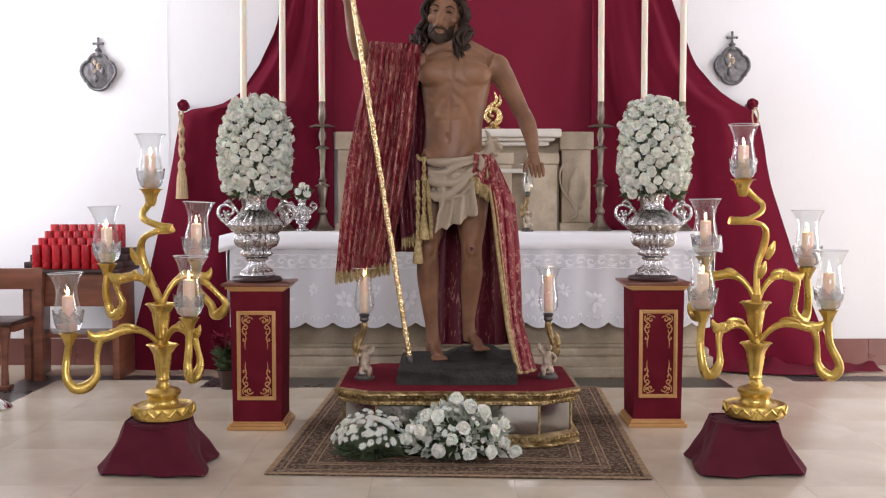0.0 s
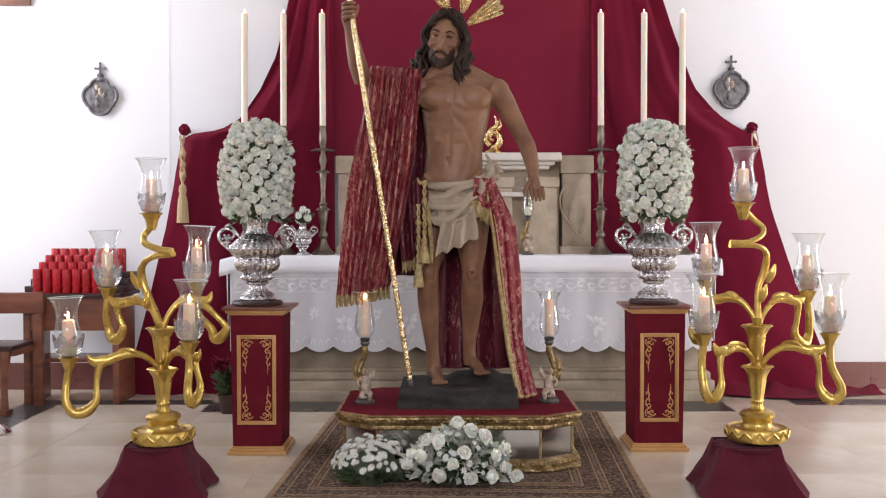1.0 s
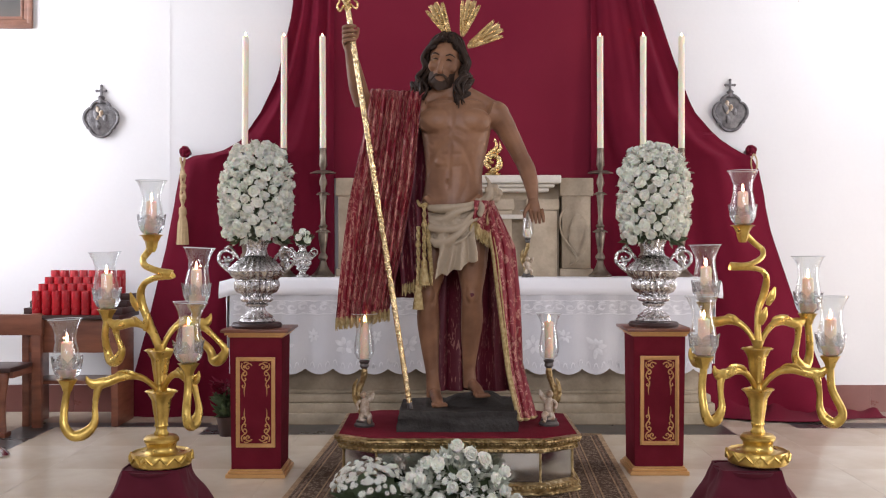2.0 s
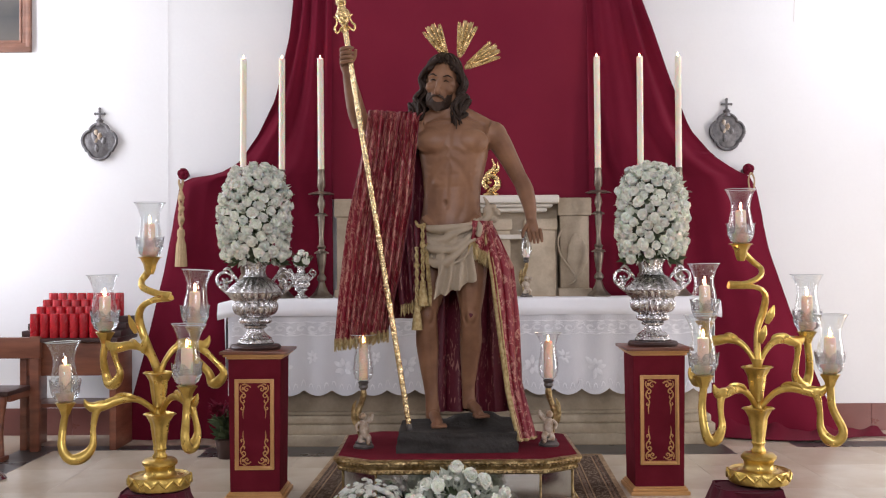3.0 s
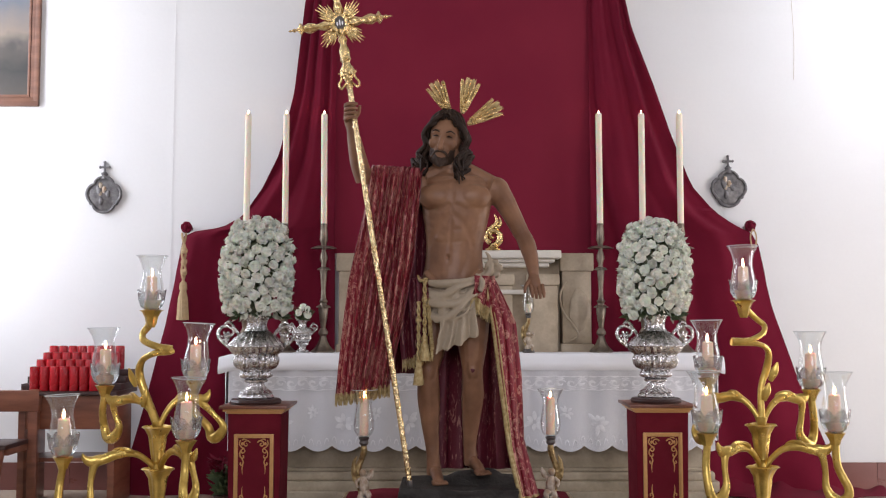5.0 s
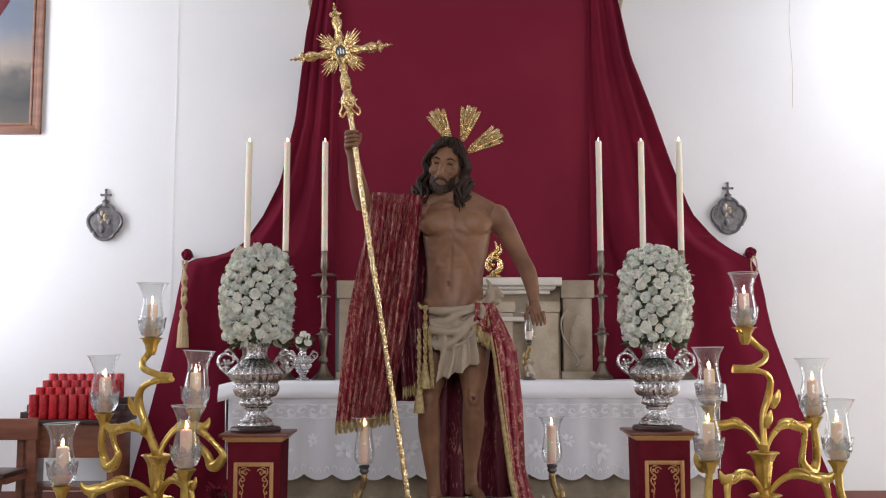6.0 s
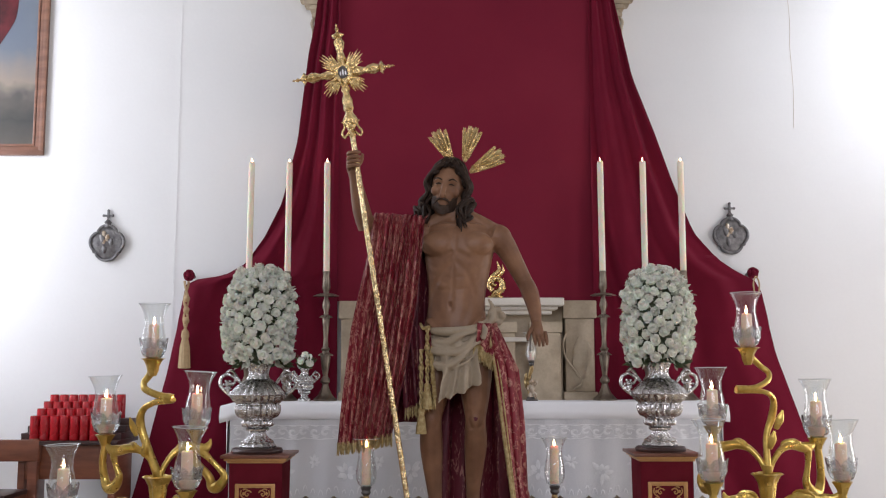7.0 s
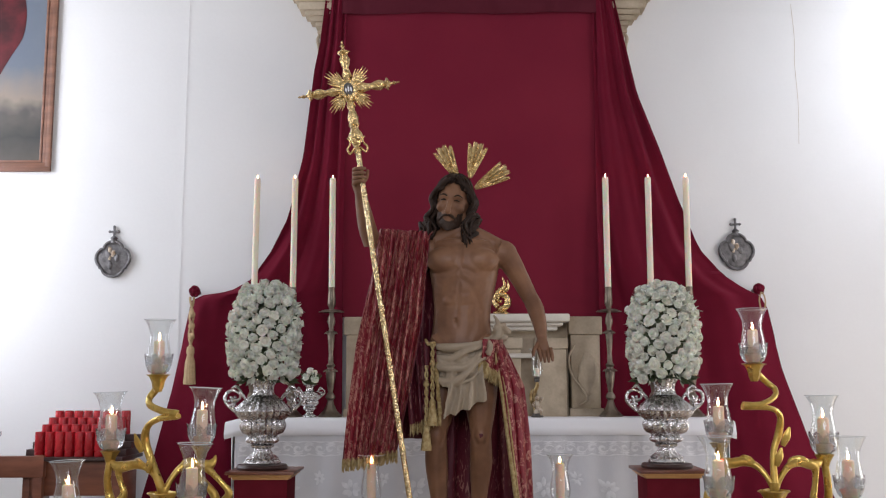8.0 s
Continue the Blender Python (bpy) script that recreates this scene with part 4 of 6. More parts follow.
HEAD = Matrix.Translation((-0.03, 0.0, 1.885)) @ pose(0, 0, 0, 7, 8, -7) @ Matrix.Diagonal((1.08, 1.08, 1.15, 1)) @ Matrix.Translation((0.03, 0.0, -1.885))


def body(bm):
    def oval(rows):
        loops = []
        for z, cx, cy, w, d in [tuple(r) for r in smoothed(rows, 4)]:
            loops.append([(cx + w * math.cos(a) * (1 - 0.08 * abs(math.sin(a)) ** 3), cy + d * math.sin(a), z) for a in np.linspace(0, 2 * math.pi, 33)[:-1]])
        rings(bm, loops)
    oval([(0.86, -0.012, 0.0, 0.165, 0.11), (0.93, -0.012, 0.0, 0.172, 0.112), (1.00, -0.012, 0.0, 0.168, 0.108), (1.08, -0.01, -0.004, 0.150, 0.096), (1.18, -0.006, -0.006, 0.145, 0.090),
          (1.28, 0.0, -0.005, 0.158, 0.102), (1.38, 0.003, -0.004, 0.176, 0.112), (1.46, 0.004, 0.0, 0.185, 0.108), (1.52, 0.002, 0.008, 0.165, 0.088), (1.565, -0.004, 0.012, 0.105, 0.068), (1.60, -0.012, 0.012, 0.058, 0.056)])
    tube([(-0.012, 0.012, 1.56, 0.058), (-0.022, 0.004, 1.63, 0.052), (-0.028, -0.005, 1.70, 0.05)], 0.05, 16, bm)
    hb = bmesh.new()
    # head
    ball((-0.03, -0.010, 1.765), 0.1, hb, 3, (0.80, 0.98, 1.06))
    ball((-0.032, -0.045, 1.70), 0.075, hb, 3, (0.82, 0.8, 1.12))
    tube([(-0.034, -0.098, 1.775, 0.010), (-0.036, -0.116, 1.745, 0.012), (-0.037, -0.127, 1.722, 0.015), (-0.037, -0.112, 1.712, 0.014)], 0.012, 10, hb)
    for s in (-1, 1):
        tube([(-0.034 + s * 0.014, -0.103, 1.783, 0.008), (-0.034 + s * 0.035, -0.098, 1.788, 0.009), (-0.034 + s * 0.058, -0.078, 1.778, 0.008)], 0.01, 8, hb)
        ball((-0.034 + s * 0.044, -0.078, 1.735), 0.024, hb, 2)
        ball((-0.034 + s * 0.03, -0.092, 1.767), 0.012, hb, 2)
    bmesh.ops.transform(hb, matrix=HEAD, verts=hb.verts)
    merge(bm, hb)
    for s in (-1, 1):
        # chest and belly
        ball((-0.006 + s * 0.084, -0.056, 1.432), 0.10, bm, 3, (1.02, 0.62, 0.72))
        for k, z in enumerate((1.285, 1.225)):
            ball((-0.022 - 0.010 * k + s * 0.033, -0.072, z), 0.042, bm, 2, (0.95, 0.48, 0.84))
        tube([(s * 0.015, -0.072, 1.535, 0.010), (s * 0.08, -0.058, 1.536, 0.009), (s * 0.14, -0.03, 1.53, 0.004)], 0.01, 8, bm)
        tube([(s * 0.03, -0.03, 1.54, 0.014), (s * 0.045, -0.01, 1.62, 0.016), (s * 0.06, 0.02, 1.69, 0.014)], 0.01, 8, bm)
        tube([(-0.01 + s * 0.14, -0.055, 1.05, 0.02), (-0.01 + s * 0.09, -0.095, 1.0, 0.02), (-0.01 + s * 0.04, -0.105, 0.95, 0.02)], 0.02, 8, bm)
    ball((-0.012, -0.080, 1.06), 0.06, bm, 2, (1.3, 0.35, 1.0))
    tube([(-0.02, 0.0, 1.60, 0.05), (-0.12, 0.012, 1.555, 0.045), (-0.2, 0.012, 1.515, 0.05)], 0.05, 12, bm)
    tube([(0.0, 0.0, 1.60, 0.05), (0.11, 0.012, 1.55, 0.045), (0.2, 0.01, 1.495, 0.05)], 0.05, 12, bm)
    # raised arm
    tube([(-0.16, 0.0, 1.49, 0.07), (-0.25, -0.015, 1.495, 0.060), (-0.36, -0.04, 1.515, 0.048), (-0.455, -0.065, 1.535, 0.044)], 0.05, 14, bm)
    tube([(-0.462, -0.07, 1.515, 0.046), (-0.488, -0.095, 1.60, 0.046), (-0.508, -0.125, 1.70, 0.037), (-0.522, -0.15, 1.775, 0.027)], 0.04, 14, bm)
    tube([(-0.522, -0.15, 1.765, 0.027), (-0.530, -0.158, 1.815, 0.034), (-0.530, -0.160, 1.86, 0.029)], 0.03, 12, bm, flat=0.75)
    # lowered arm
    ball((0.205, 0.008, 1.472), 0.074, bm, 3)
    tube([(0.17, 0.0, 1.485, 0.070), (0.225, 0.005, 1.455, 0.062), (0.285, 0.02, 1.36, 0.05), (0.345, 0.03, 1.245, 0.042)], 0.05, 14, bm)
    tube([(0.345, 0.03, 1.25, 0.042), (0.368, 0.0, 1.19, 0.044), (0.385, -0.04, 1.11, 0.036), (0.392, -0.075, 1.035, 0.026)], 0.04, 14, bm)
    tube([(0.392, -0.075, 1.04, 0.026), (0.392, -0.09, 1.00, 0.034), (0.40, -0.10, 0.965, 0.03)], 0.03, 12, bm, flat=0.65)
    # legs
    tube([(-0.09, 0.0, 0.93, 0.098), (-0.11, -0.015, 0.80, 0.092), (-0.125, -0.035, 0.68, 0.076), (-0.138, -0.045, 0.58, 0.058), (-0.139, -0.045, 0.53, 0.054), (-0.137, -0.02, 0.42, 0.058),
          (-0.13, -0.008, 0.30, 0.047), (-0.118, 0.0, 0.16, 0.034), (-0.113, 0.005, 0.08, 0.036), (-0.11, 0.012, 0.035, 0.04)], 0.05, 16, bm)
    tube([(0.07, 0.0, 0.93, 0.098), (0.082, -0.01, 0.80, 0.09), (0.084, -0.022, 0.68, 0.074), (0.084, -0.03, 0.58, 0.056), (0.084, -0.025, 0.53, 0.053), (0.085, 0.01, 0.42, 0.057),
          (0.078, 0.035, 0.30, 0.046), (0.072, 0.055, 0.18, 0.034), (0.075, 0.06, 0.11, 0.036), (0.08, 0.065, 0.075, 0.038)], 0.05, 16, bm)
    for (x, y, z), dx in (((-0.137, -0.088, 0.555), 0), ((0.084, -0.072, 0.555), 0)):
        ball((x, y, z), 0.03, bm, 2, (1, 0.6, 1.2))
    for x, y, z, dx in ((-0.11, 0.02, 0.0, 0.2), (0.08, 0.075, 0.04, 0.35)):
        tube([(x, y + 0.03, z + 0.032, 0.03), (x + dx * 0.05, y - 0.05, z + 0.045, 0.036), (x + dx * 0.1, y - 0.12, z + 0.03, 0.035), (x + dx * 0.15, y - 0.165, z + 0.018, 0.022)], 0.03, 12, bm, flat=0.75)
        for k in range(5):
            q = (k - 2) * 0.015
            tube([(x + dx * 0.13 + q, y - 0.15, z + 0.018, 0.011), (x + dx * 0.17 + q * 1.1, y - 0.20 + abs(k - 1) * 0.008, z + 0.011, 0.009)], 0.01, 8, bm)


def way(points, x, z):
    """How far each (x, z) lies from a line through the points."""
    best = np.full(len(x), 9.0)
    for (a, b), (c, d) in zip(points, points[1:]):
        k = np.clip(((x - a) * (c - a) + (z - b) * (d - b)) / ((c - a) ** 2 + (d - b) ** 2 + 1e-12), 0, 1)
        best = np.minimum(best, np.hypot(x - a - k * (c - a), z - b - k * (d - b)))
    return best


# carved hollows of the torso and the knees: a line, its width and its depth
HOLLOWS = [([(-0.012, 1.50), (-0.020, 1.36), (-0.036, 1.10)], 0.011, 0.004), ([(-0.040, 1.132), (-0.040, 1.124)], 0.008, 0.013),
           ([(0.160, 1.49), (0.152, 1.45), (0.165, 1.41)], 0.018, 0.004), ([(-0.02, 1.555), (-0.02, 1.53)], 0.014, 0.010)]
for sd in (-1, 1):
    HOLLOWS += [([(-0.016 + sd * 0.018, 1.386), (-0.014 + sd * 0.07, 1.362), (-0.010 + sd * 0.12, 1.374), (-0.008 + sd * 0.168, 1.42)], 0.016, 0.008),
                ([(-0.02 + sd * 0.012, 1.335), (-0.02 + sd * 0.055, 1.300), (-0.022 + sd * 0.090, 1.235), (-0.024 + sd * 0.105, 1.185)], 0.017, 0.005),
                ([(-0.025 + sd * 0.010, 1.262), (-0.025 + sd * 0.066, 1.268)], 0.011, 0.002), ([(-0.030 + sd * 0.010, 1.200), (-0.030 + sd * 0.066, 1.206)], 0.011, 0.002),
                ([(-0.028 + sd * 0.082, 1.20), (-0.028 + sd * 0.082, 1.11), (-0.03 + sd * 0.055, 1.04)], 0.018, 0.004),
                ([(-0.015 + sd * 0.155, 1.075), (-0.02 + sd * 0.10, 1.025), (-0.02 + sd * 0.05, 0.985)], 0.015, 0.007),
                ([(sd * 0.03, 1.522), (sd * 0.09, 1.518), (sd * 0.15, 1.512)], 0.013, 0.005)]
    for rz in (1.325, 1.285, 1.245):
        HOLLOWS.append(([(-0.01 + sd * 0.105, rz - 0.012), (-0.006 + sd * 0.15, rz + 0.012)], 0.010, 0.0025))
for kx, kz in ((-0.137, 0.555), (0.084, 0.555)):
    HOLLOWS += [([(kx - 0.03, kz + 0.035), (kx - 0.034, kz), (kx - 0.022, kz - 0.04)], 0.010, 0.006), ([(kx + 0.03, kz + 0.035), (kx + 0.034, kz), (kx + 0.022, kz - 0.04)], 0.010, 0.006),
                ([(kx + 0.022, kz - 0.10), (kx + 0.028, kz - 0.26), (kx + 0.02, kz - 0.38)], 0.014, 0.005)]
FACE = [([(-0.066, 1.765), (-0.058, 1.762)], 0.014, 0.007), ([(-0.008, 1.765), (0.0, 1.762)], 0.014, 0.007), ([(-0.086, 1.715), (-0.078, 1.69)], 0.016, 0.006), ([(0.018, 1.715), (0.010, 1.69)], 0.016, 0.006)]


def carve(me):
    n = len(me.vertices)
    co, no = np.empty(n * 3), np.empty(n * 3)
    me.vertices.foreach_get("co", co)
    me.vertices.foreach_get("normal", no)
    co, no = co.reshape(n, 3), no.reshape(n, 3)
    inner = np.c_[co, np.ones(n)] @ np.array(HEAD.inverted()).T
    cut = np.zeros(n)
    for p, lines, use in ((co, HOLLOWS, co[:, 2] < 1.575), (inner, FACE, co[:, 2] >= 1.575)):
        for points, wide, deep in lines:
            cut = np.maximum(cut, np.where(use, deep * np.exp(-(way(points, p[:, 0], p[:, 2]) / wide) ** 2), 0.0))
    co[:, 1] += cut * np.clip(-no[:, 1] * 1.6 - 0.2, 0, 1)
    me.vertices.foreach_set("co", co.ravel())
    return me


SKIN_M, HAIR_M, CARVED_M, CAPE_M, LINING_M, FRINGE_M, BEARD_M, ORPHREY_M = range(8)
fig = bmesh.new()
skin = carve(moulded(body))
fig.from_mesh(skin)
for f in fig.faces:
    f.material_index = SKIN_M
bpy.data.meshes.remove(skin)
# fingers
for k in range(4):
    z = 1.878 - k * 0.022
    tube([(-0.546, -0.155, z - 0.012, 0.011), (-0.546, -0.202, z - 0.002, 0.011), (-0.515, -0.216, z + 0.002, 0.010), (-0.490, -0.200, z + 0.004, 0.007)], 0.01, 8, fig, 4, SKIN_M)
    x = 0.374 + k * 0.019
    tube([(x, -0.098, 0.985, 0.012), (x + 0.006, -0.125, 0.945, 0.010), (x + 0.008, -0.13, 0.912 + 0.006 * abs(k - 1.5), 0.006)], 0.01, 8, fig, 4, SKIN_M)
tube([(-0.522, -0.155, 1.805, 0.014), (-0.488, -0.175, 1.84, 0.011), (-0.478, -0.195, 1.875, 0.007)], 0.01, 8, fig, 4, SKIN_M)
tube([(0.372, -0.09, 1.01, 0.013), (0.348, -0.115, 0.975, 0.010), (0.343, -0.13, 0.945, 0.006)], 0.01, 8, fig, 4, SKIN_M)
# worn red marks on the knees
for x, y in ((-0.137, -0.098), (0.084, -0.083)):
    ball((x, y, 0.558), 0.014, fig, 2, (1.0, 0.5, 1.15), mat=LINING_M, rough=0.3)
# hair, beard
rnd = random.Random(11)
hairs = bmesh.new()


def cap(u, v):
    a = -0.5 * math.pi + (u - 0.5) * 2 * math.pi
    th = 0.05 + v * 1.75
    front = max(0.0, -math.sin(a))
    th = min(th, 2.3 - (1.62 - 0.25 * abs(math.cos(a))) * front ** 0.8)
    r = 0.104 + 0.006 * math.sin(a * 14 + v * 5)
    return (-0.03 + r * 0.86 * math.sin(th) * math.cos(a), -0.004 + r * 1.04 * math.sin(th) * math.sin(a), 1.772 + r * 1.08 * math.cos(th))


sheet(cap, 48, 14, 0.01, hairs, HAIR_M)
for i in range(64):
    s = -1 if i % 2 else 1
    k = rnd.random()
    y0 = -0.078 + 0.15 * k
    front = max(0.0, 1 - k * 2.2)
    lnz = rnd.uniform(1.44, 1.62) if s < 0 else rnd.uniform(1.575, 1.66)
    out = s * (0.082 + rnd.uniform(-0.008, 0.022))
    w = rnd.uniform(0.007, 0.012)
    curl = rnd.uniform(0.006, 0.012)
    tube([(-0.03 + s * 0.006, y0 + 0.004, 1.868 - 0.004 * front, w * 0.7), (-0.03 + s * 0.045, y0 - 0.012 * front, 1.858 - 0.014 * front, w), (-0.03 + s * 0.080, y0 + 0.004, 1.812, w), (-0.03 + s * (0.094 + curl), y0 + 0.012, 1.768, w * 0.9),
          (-0.03 + out - s * curl, y0 + 0.02 + rnd.uniform(-0.01, 0.01), 1.722, w), (-0.03 + out * 1.10 + s * curl, y0 * 0.8 + 0.015, 1.678, w), (-0.03 + out * 1.06 - s * curl, y0 * 0.6 + 0.005, 1.634, w),
          (-0.03 + out * 1.22 + s * curl + rnd.uniform(-0.015, 0.015), y0 * 0.4 - 0.06, lnz + 0.06, w * 0.85), (-0.03 + out * 1.05 - s * curl + rnd.uniform(-0.015, 0.015), y0 * 0.4 - 0.095, lnz + 0.02, w * 0.75), (-0.03 + out * 1.18 + rnd.uniform(-0.02, 0.02), y0 * 0.4 - 0.11, lnz - 0.03, w * 0.2)], 0.012, 6, hairs, 4, HAIR_M)
for i in range(10):
    tube([(-0.03 + rnd.uniform(-0.06, 0.06), 0.08, 1.82, 0.02), (-0.03 + rnd.uniform(-0.08, 0.08), 0.105, 1.70, 0.022), (-0.03 + rnd.uniform(-0.09, 0.09), 0.10, 1.56, 0.012)], 0.02, 7, hairs, 4, HAIR_M)
for i in range(60):
    a = (i / 25 - 0.5) * 2.6
    x, y = -0.034 + 0.059 * math.sin(a), -0.048 - 0.052 * math.cos(a)
    tube([(x, y + 0.006, 1.680 + 0.055 * abs(math.sin(a)), 0.005), (x * 0.97, y + 0.002, 1.662, 0.0065), (-0.034 + (x + 0.034) * 0.62, y - 0.001, 1.632 + 0.014 * abs(a), 0.004)], 0.01, 6, hairs, 3, BEARD_M)
for s in (-1, 1):
    tube([(-0.036, -0.119, 1.702, 0.004), (-0.036 + s * 0.024, -0.113, 1.697, 0.0055), (-0.036 + s * 0.042, -0.102, 1.675, 0.004)], 0.01, 6, hairs, 3, BEARD_M)
    tube([(-0.034 + s * 0.016, -0.108, 1.785, 0.003), (-0.034 + s * 0.036, -0.106, 1.792, 0.004), (-0.034 + s * 0.056, -0.088, 1.783, 0.002)], 0.01, 5, hairs, 3, HAIR_M)
    tube([(-0.034 + s * 0.019, -0.103, 1.766, 0.002), (-0.034 + s * 0.031, -0.106, 1.769, 0.004), (-0.034 + s * 0.044, -0.097, 1.765, 0.002)], 0.01, 5, hairs, 3, HAIR_M)
bmesh.ops.transform(hairs, matrix=HEAD, verts=hairs.verts)
merge(fig, hairs)


# loincloth
def ridge(q):
    """A row of rounded folds with sharp valleys, one for each whole number."""
    return abs(math.sin(math.pi * q)) ** 0.8


def wrap(u, v):
    a = 2 * math.pi * u
    f = max(0.0, -math.sin(a))
    top = 1.0 + 0.035 * math.cos(a)
    low = 0.872 - 0.045 * f - 0.02 * math.sin(3 * a)
    z = top + (low - top) * v
    sag = 0.55 * math.cos(a) + 0.25 * math.sin(2 * a) + 0.3 * noise.noise((math.cos(a) * 2, math.sin(a) * 2, v * 1.5))
    r = 0.016 * ridge(2.6 * v + sag) * (0.35 + 0.65 * math.sin(math.pi * min(1.0, v * 1.1 + 0.08))) + 0.010 * ridge(7 * v + 1.5 * sag + a)
    return (-0.01 + (0.172 + r + 0.008 * v) * math.cos(a), -0.004 + (0.122 + r + 0.01 * v) * math.sin(a), z - 0.010 * f * ridge(2.6 * v + sag))


def loincloth(loin):
    sheet(wrap, 140, 60, 0.008, loin, 0)
    for k in range(4):
        tube([(0.10 + k * 0.018, -0.125 + k * 0.02, 1.04 - 0.01 * k, 0.008), (0.13 + k * 0.014, -0.14 + k * 0.024, 1.0, 0.016), (0.12 + k * 0.016, -0.145 + k * 0.024, 0.95, 0.012)], 0.014, 8, loin, 4, 0)
    # rolled swags across the front
    for k in range(4):
        z = (1.020, 0.992, 0.956, 0.918)[k]
        dip = (0.030, 0.058, 0.066, 0.098)[k]
        wob = (0.0, 0.022, -0.014, 0.012)[k]
        tube([(-0.190 + 0.004 * k, -0.05, z + 0.004, 0.008), (-0.150, -0.125, z - dip * 0.7, 0.014), (-0.085 + wob, -0.165, z - dip, 0.021), (0.005, -0.176, z - dip * 0.75 + wob, 0.017), (0.085, -0.152, z - 0.004 + 0.006 * k, 0.011), (0.15, -0.085, z + 0.034 - 0.006 * k, 0.006)], 0.012, 8, loin, 5, 0, flat=0.8)
        tube([(-0.150 + 0.012 * k, -0.120, z - 0.022, 0.004), (-0.090 - wob, -0.158, z - dip - 0.016, 0.009), (0.02 + wob, -0.166, z - dip * 0.7 - 0.016, 0.008), (0.09, -0.140, z - 0.014, 0.003)], 0.008, 7, loin, 5, 0)


    # knotted bundle on the hip
    for k in range(5):
        a = k * 1.256
        tube([(0.185 + 0.012 * math.cos(a), -0.07, 1.065 + 0.012 * math.sin(a), 0.012), (0.190 + 0.034 * math.cos(a), -0.095, 1.068 + 0.036 * math.sin(a), 0.017), (0.186 + 0.030 * math.cos(a + 0.9), -0.085, 1.062 + 0.034 * math.sin(a + 0.9), 0.011)], 0.012, 8, loin, 4, 0)
    tube([(0.14, -0.11, 1.02, 0.012), (0.175, -0.10, 1.06, 0.02), (0.17, -0.085, 1.12, 0.012), (0.15, -0.07, 1.155, 0.005)], 0.012, 8, loin, 4, 0)


    def tail(u, v):
        q = 3.3 * u + 0.35 * v + 0.3 * noise.noise((u * 3, v * 2, 2))
        x = -0.100 + 0.205 * u + 0.016 * math.sin(v * 3 + u * 3) + (0.035 * v - 0.01) * (u - 0.35) + 0.010 * math.sin(2 * math.pi * q)
        z = 0.945 + 0.035 * u - v * (0.285 - 0.06 * u * u + 0.022 * ridge(q))
        y = -0.150 + 0.04 * u * u - (0.016 + 0.034 * v) * ridge(q) - 0.008 * math.sin(v * 7 + u * 4) - 0.006 * v
        return (x, y, z)


    sheet(tail, 110, 26, 0.007, loin, 0)


cloth = moulded(loincloth, 0.0042, 3)
own = bmesh.new()
own.from_mesh(cloth)
bpy.data.meshes.remove(cloth)
for f in own.faces:
    f.material_index = CARVED_M
merge(fig, own)


# cape over the raised arm
def cape(u, v):
    left = lerp([(0, -0.425), (0.12, -0.44), (0.5, -0.535), (1, -0.60)], v)
    right = lerp([(0, -0.165), (0.1, -0.18), (0.4, -0.205), (0.7, -0.26), (1, -0.33)], v)
    x = left + (right - left) * u
    top = 1.592 - 0.02 * u + 0.004 * math.sin(u * 82)
    z = top + (0.43 + 0.05 * u - top) * v
    amp = 0.050 + 0.012 * v
    q = 9.5 * u - 0.6 * v * (1 - u) + 0.5 * noise.noise((u * 4, v * 1.5, 5))
    flat = min(1.0, 0.25 + u * 2.2 + max(0.0, 0.5 - v))
    y = -0.100 + 0.02 * min(1.0, v * 3) - amp * flat * ridge(q) * (0.75 + 0.4 * noise.noise((u * 9, v, 3))) - 0.015 * math.sin(u * 9 - v * 2)
    if v < 0.05:
        y += (0.05 - v) * 1.2
    return (x + 0.005 * math.sin(2 * math.pi * q), y, z)


sheet(cape, 260, 40, 0.005, fig, LINING_M, CAPE_M)


def cape_behind(u, v):
    x = -0.43 + 0.30 * u - 0.12 * v * (1 - u)
    z = 1.585 - v * 1.05
    return (x, 0.03 + 0.06 * v + 0.02 * math.sin(u * 30 + v), z)


sheet(cape_behind, 50, 20, 0.005, fig, LINING_M)


def cape_top(u, v):
    p, q = cape(u, 0), cape_behind(u, 0)
    return (p[0] + (q[0] - p[0]) * v, p[1] + (q[1] - p[1]) * v, p[2] + (q[2] - p[2]) * v + 0.012 * math.sin(math.pi * v))


sheet(cape_top, 80, 8, 0.005, fig, CAPE_M)


def fringe(edge, n, drop, lean=0.0):
    """Gold threads hanging from an edge."""
    for i in range(n):
        p = edge((i + 0.5) / n)
        d = drop * rnd.uniform(0.85, 1.1)
        tube([(p[0], p[1] - 0.004, p[2] + 0.012, 0.004), (p[0] + lean * d, p[1] - 0.008, p[2] - d * 0.5, 0.0045), (p[0] + lean * d * 1.4 + rnd.uniform(-0.004, 0.004), p[1] - 0.006, p[2] - d, 0.002)], 0.004, 4, fig, 1, FRINGE_M)


fringe(lambda u: cape(u, 1.0), 90, 0.05)


def side_flap(u, v):
    x = -0.30 + 0.16 * u + 0.03 * v + 0.008 * math.sin(u * 25)
    z = 1.02 - v * (0.42 - 0.06 * u)
    return (x, -0.06 - 0.07 * u - 0.02 * math.sin(u * 20 + v), z)


sheet(side_flap, 40, 16, 0.005, fig, LINING_M)
fringe(lambda u: side_flap(u, 1.0), 34, 0.05)
fringe(lambda u: side_flap(1.0, 0.3 + 0.7 * u), 26, 0.045, -0.2)
